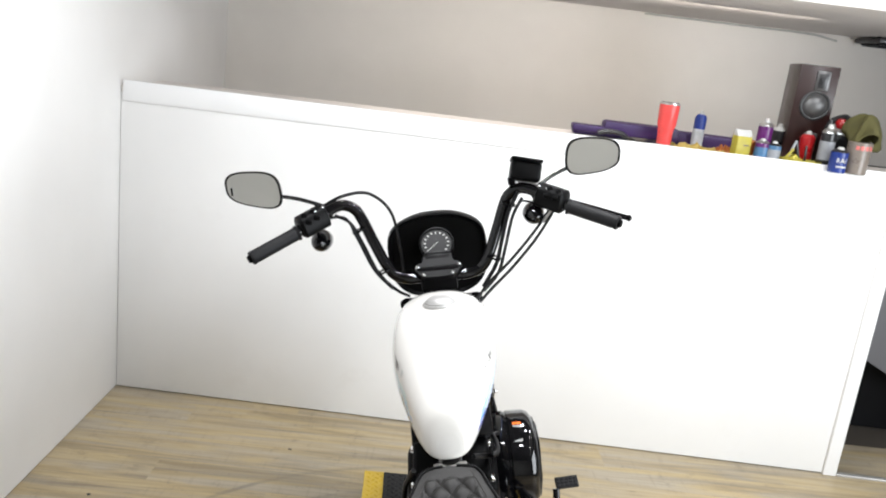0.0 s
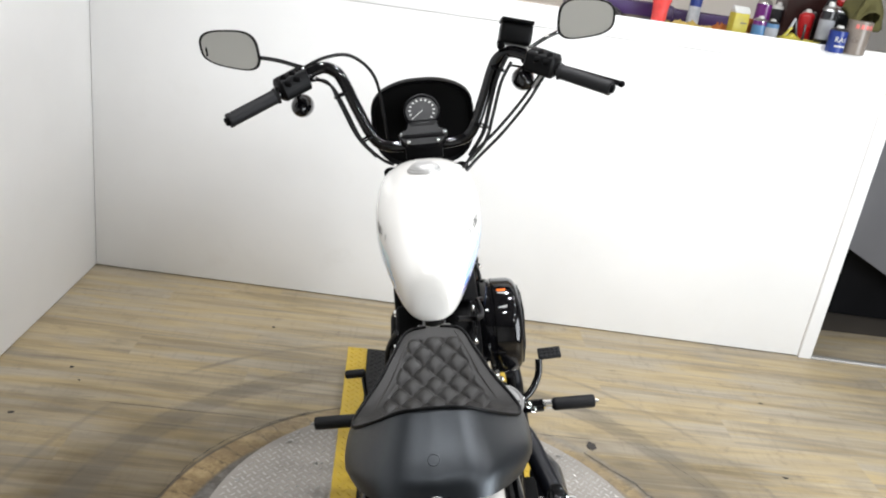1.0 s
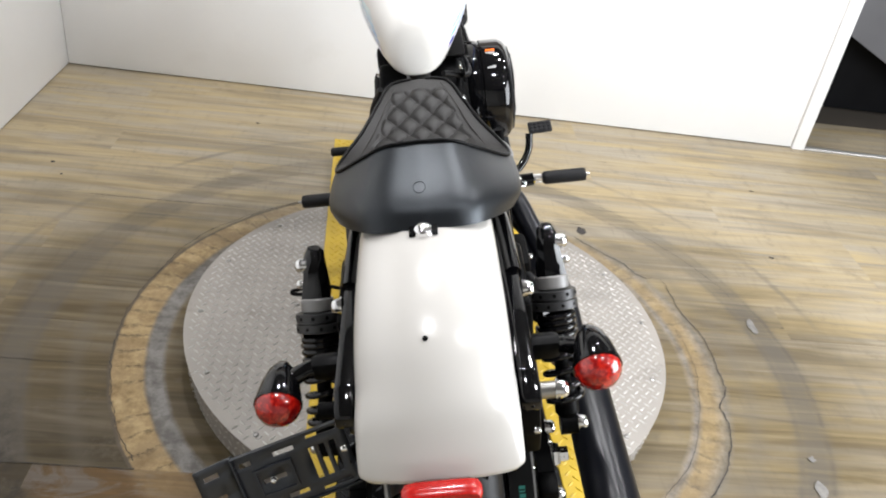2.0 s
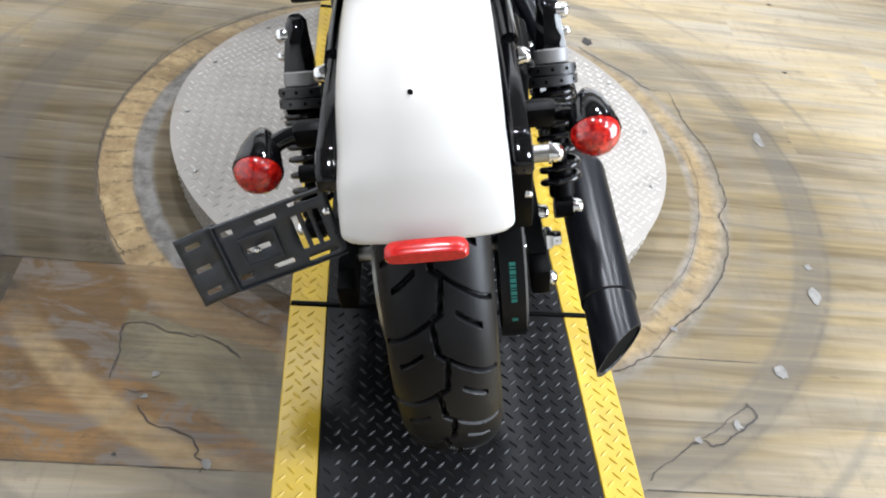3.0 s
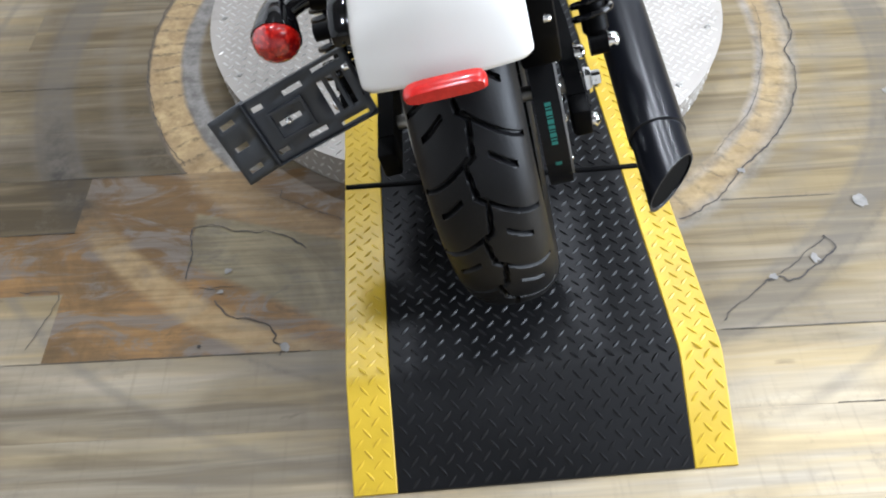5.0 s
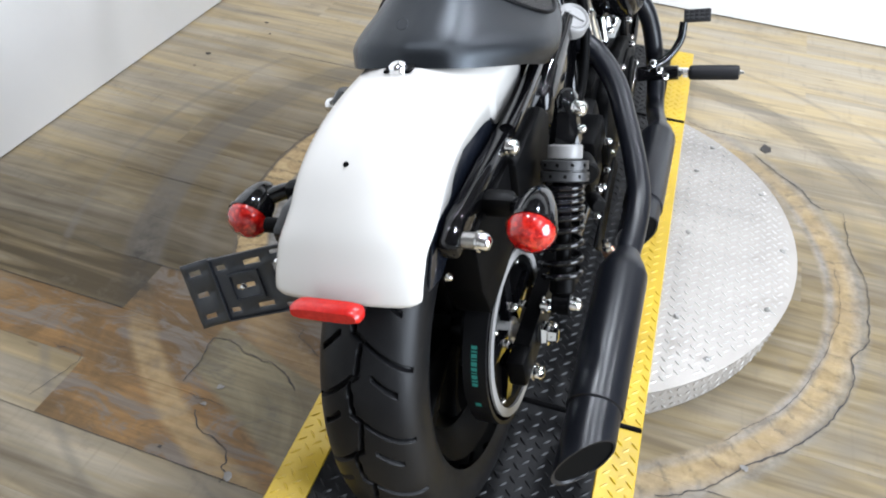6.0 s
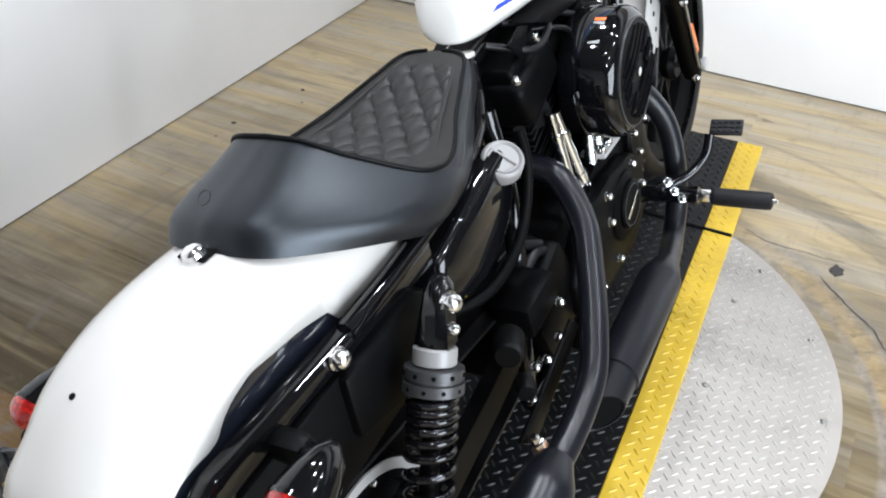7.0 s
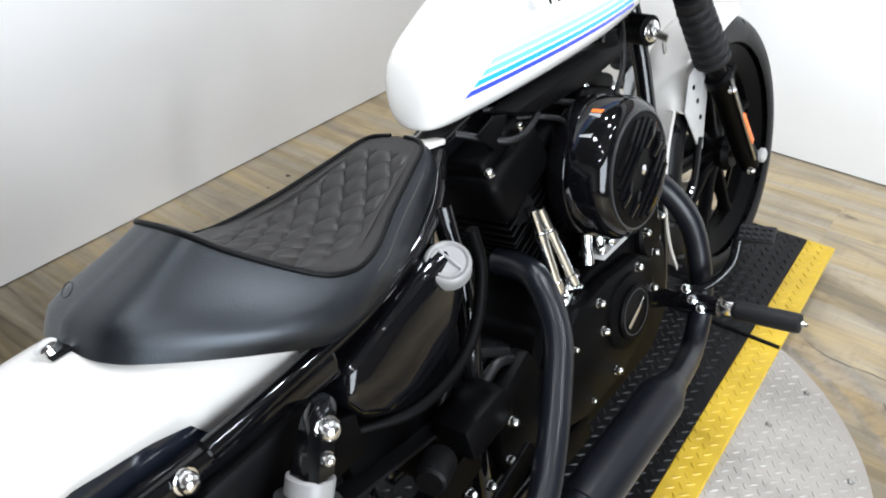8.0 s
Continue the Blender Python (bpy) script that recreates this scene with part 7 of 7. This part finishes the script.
def crack(pts, w, seed, wander=1.0):
    line = spline([(x, y, 0) for x, y in pts], 10)
    vs, fs = [], []
    for i, q in enumerate(line):
        d = (line[min(i + 1, len(line) - 1)] - line[max(i - 1, 0)]).normalized()
        n = Vector((-d.y, d.x, 0))
        wob = wander * (0.006 * noise.noise((q.x * 18, q.y * 18, seed)) + 0.005 * noise.noise((q.x * 60, q.y * 60, seed)))
        ww = 0.6 * w * (0.35 + 0.9 * abs(noise.noise((q.x * 30, q.y * 30, seed + 9))))
        c = q + n * wob + Vector((0, 0, 0.0022))
        vs += [c + n * ww, c - n * ww]
    for i in range(len(line) - 1):
        fs.append((2 * i, 2 * i + 1, 2 * i + 3, 2 * i + 2))
    return raw("floor_crack", vs, fs, "crack", floor, "dark ragged crack in the vinyl")


crack([(0.323, 3.078), (0.387, 3.051), (0.484, 3.046), (0.55, 3.044), (0.585, 3.045)], 0.0022, 1)
crack([(0.536, 2.962), (0.576, 2.908), (0.635, 2.858), (0.681, 2.805), (0.709, 2.756), (0.74, 2.736)], 0.0044, 2)
crack([(0.74, 2.736), (0.787, 2.736), (0.794, 2.693)], 0.0018, 3)
crack([(0.794, 2.693), (0.798, 2.58), (0.815, 2.506), (0.831, 2.442), (0.832, 2.366), (0.828, 2.291), (0.816, 2.215), (0.779, 2.148), (0.779, 2.08), (0.749, 1.993), (0.698, 1.903), (0.623, 1.818), (0.547, 1.758), (0.487, 1.688), (0.421, 1.647), (0.377, 1.627)], 0.0042, 4)
crack([(0.756, 2.48), (0.762, 2.355), (0.745, 2.237), (0.712, 2.125), (0.651, 1.986), (0.579, 1.889), (0.50, 1.811)], 0.0016, 5)
crack([(-0.427, 3.061), (-0.526, 2.995), (-0.616, 2.913), (-0.684, 2.847), (-0.742, 2.75), (-0.79, 2.62), (-0.826, 2.48), (-0.834, 2.357), (-0.828, 2.25), (-0.806, 2.15), (-0.774, 2.056), (-0.734, 1.969), (-0.688, 1.893)], 0.0028, 6)
crack([(-0.643, 1.57), (-0.642, 1.644), (-0.647, 1.697), (-0.637, 1.709), (-0.606, 1.711), (-0.567, 1.697), (-0.512, 1.681), (-0.48, 1.679), (-0.435, 1.656), (-0.401, 1.629)], 0.0036, 12)
crack([(-0.58, 1.508), (-0.541, 1.472), (-0.50, 1.458), (-0.469, 1.444), (-0.454, 1.42), (-0.456, 1.403), (-0.434, 1.392), (-0.446, 1.375)], 0.0040, 13)
crack([(-0.465, 1.80), (-0.459, 1.773), (-0.418, 1.745), (-0.378, 1.724), (-0.329, 1.696)], 0.0026, 14)
crack([(-0.612, 1.548), (-0.59, 1.542), (-0.555, 1.543), (-0.525, 1.542)], 0.0020, 15)
crack([(0.655, 1.557), (0.663, 1.521), (0.621, 1.486), (0.552, 1.451), (0.536, 1.462), (0.505, 1.456)], 0.0056, 16)
crack([(0.655, 1.545), (0.60, 1.512), (0.549, 1.478), (0.50, 1.452), (0.44, 1.41), (0.395, 1.372)], 0.0030, 17)
crack([(-0.975, 1.565), (-0.895, 1.562), (-0.905, 1.50), (-0.93, 1.43)], 0.0026, 18)
crack([(1.636, 3.353), (1.715, 3.347), (1.844, 3.334), (1.925, 3.32)], 0.0026, 19)
crack([(0.765, 3.044), (0.843, 2.941), (0.905, 2.859), (0.961, 2.749), (1.003, 2.643)], 0.0018, 20)
# open seams between planks
for u0, u1, v0, seed in ((-1.35, -0.955, SEAM_HIGH - PW, 31), (-1.05, -0.74, SEAM_HIGH, 21), (-1.30, -0.43, SEAM_LOW, 22), (0.34, 1.10, SEAM_LOW, 23), (0.42, 0.66, SEAM_LOW + PW * 2, 24), (-1.30, -0.98, SEAM_LOW + PW * 5, 25), (0.50, 1.0, SEAM_LOW - PW, 26), (-1.2, -0.7, SEAM_LOW + PW * 10, 27)):
    ends = [PLANKS_AT @ Vector((u0 + (u1 - u0) * k / 6, v0, 0)) for k in range(7)]
    crack([(q.x, q.y) for q in ends], 0.0026, seed, 0.12)
# chips: pale filler, dark grit, and the lifted flap by the turntable
for i, (x, y, s, stretch, mat_) in enumerate(((1.017, 2.505, 0.020, 2.2, "scar"), (0.939, 1.875, 0.023, 1.5, "scar"), (0.962, 1.975, 0.013, 1.1, "scar"), (0.765, 1.641, 0.022, 1.2, "scar"), (0.545, 1.752, 0.012, 1.0, "scar"), (0.575, 3.005, 0.022, 1.6, "crack"),
                                              (-0.559, 1.583, 0.012, 0.8, "scar"), (-0.57, 1.53, 0.010, 0.6, "scar"), (-0.434, 1.39, 0.016, 0.8, "scar"), (-0.597, 1.406, 0.006, 1.0, "crack"), (-1.365, 2.911, 0.016, 0.6, "crack"), (-1.362, 2.815, 0.006, 1.0, "crack"),
                                              (-1.233, 3.131, 0.007, 1.0, "crack"), (-1.288, 3.212, 0.011, 0.9, "crack"), (-0.642, 3.655, 0.012, 0.7, "crack"), (1.376, 3.408, 0.014, 0.5, "crack"), (1.253, 2.913, 0.012, 0.8, "crack"), (0.617, 1.50, 0.012, 1.4, "scar"), (0.52, 1.464, 0.014, 0.7, "scar"))):
    q = []
    for k in range(14):
        a = 2 * math.pi * k / 14
        r = s * (0.7 + 0.5 * noise.noise((math.cos(a) * 1.3 + i * 3, math.sin(a) * 1.3, i)))
        q.append((x + r * math.cos(a), y + stretch * r * math.sin(a), 0.0024))
    raw("floor_scar", q, [tuple(range(14))], mat_, floor, "small patch where the vinyl has chipped away")

# faint scuffs and a scratch on the half-height wall
M["scuff"] = surf("wall_scuff", (0.62, 0.61, 0.60), 0.7, var=0.2, scale=40)
M["scratch"] = surf("wall_scratch", (0.40, 0.39, 0.38), 0.7, var=0.2, scale=40)
for i, (x, z, w, h, turn, mat_) in enumerate(((0.643, 0.377, 0.020, 0.004, 0, "scuff"), (1.086, 0.359, 0.018, 0.022, 20, "scuff"), (0.612, 0.365, 0.016, 0.003, 5, "scuff"), (1.622, 0.167, 0.036, 0.0022, 38, "scratch"))):
    q = []
    for k in range(12):
        an = 2 * math.pi * k / 12
        rr = 0.7 + 0.5 * noise.noise((math.cos(an) * 1.4 + i * 5, math.sin(an) * 1.4, i))
        p = pose(0, 0, 0, 0, -turn, 0) @ Vector((w * rr * math.cos(an), 0, h * rr * math.sin(an)))
        q.append(ROOM @ Vector((x + p.x, -0.0012, z + p.z)))
    raw("wall_mark", q, [tuple(range(12))], mat_, bpy.data.objects["wall_back"], "faint grey scuff on the white paint")

# ---- floor planks, each a piece of its own ----
PL = 1.83
PM = {}


def plank_mesh(length):
    key_ = round(length, 2)
    if key_ not in PM:
        b = boxm(length / 2, PW / 2, -0.004, length, PW - 0.0003, 0.008, 0)
        me_ = bpy.data.meshes.new("plank")
        b.to_mesh(me_)
        b.free()
        PM[key_] = finish(me_, "plank", False)
    return PM[key_]


prng = random.Random(11)
for row in range(-17, 18):
    y = SEAM_LOW + row * PW
    x = -1.72 - prng.choice((0.0, 0.45, 0.9, 1.35))
    while x < 3.3:
        a, b = max(x, -1.72), min(x + PL, 3.3)
        if b - a > 0.03:
            piece("plank", plank_mesh(b - a), floor, PLANKS_AT @ Matrix.Translation((a, y, 0)))
        x += PL
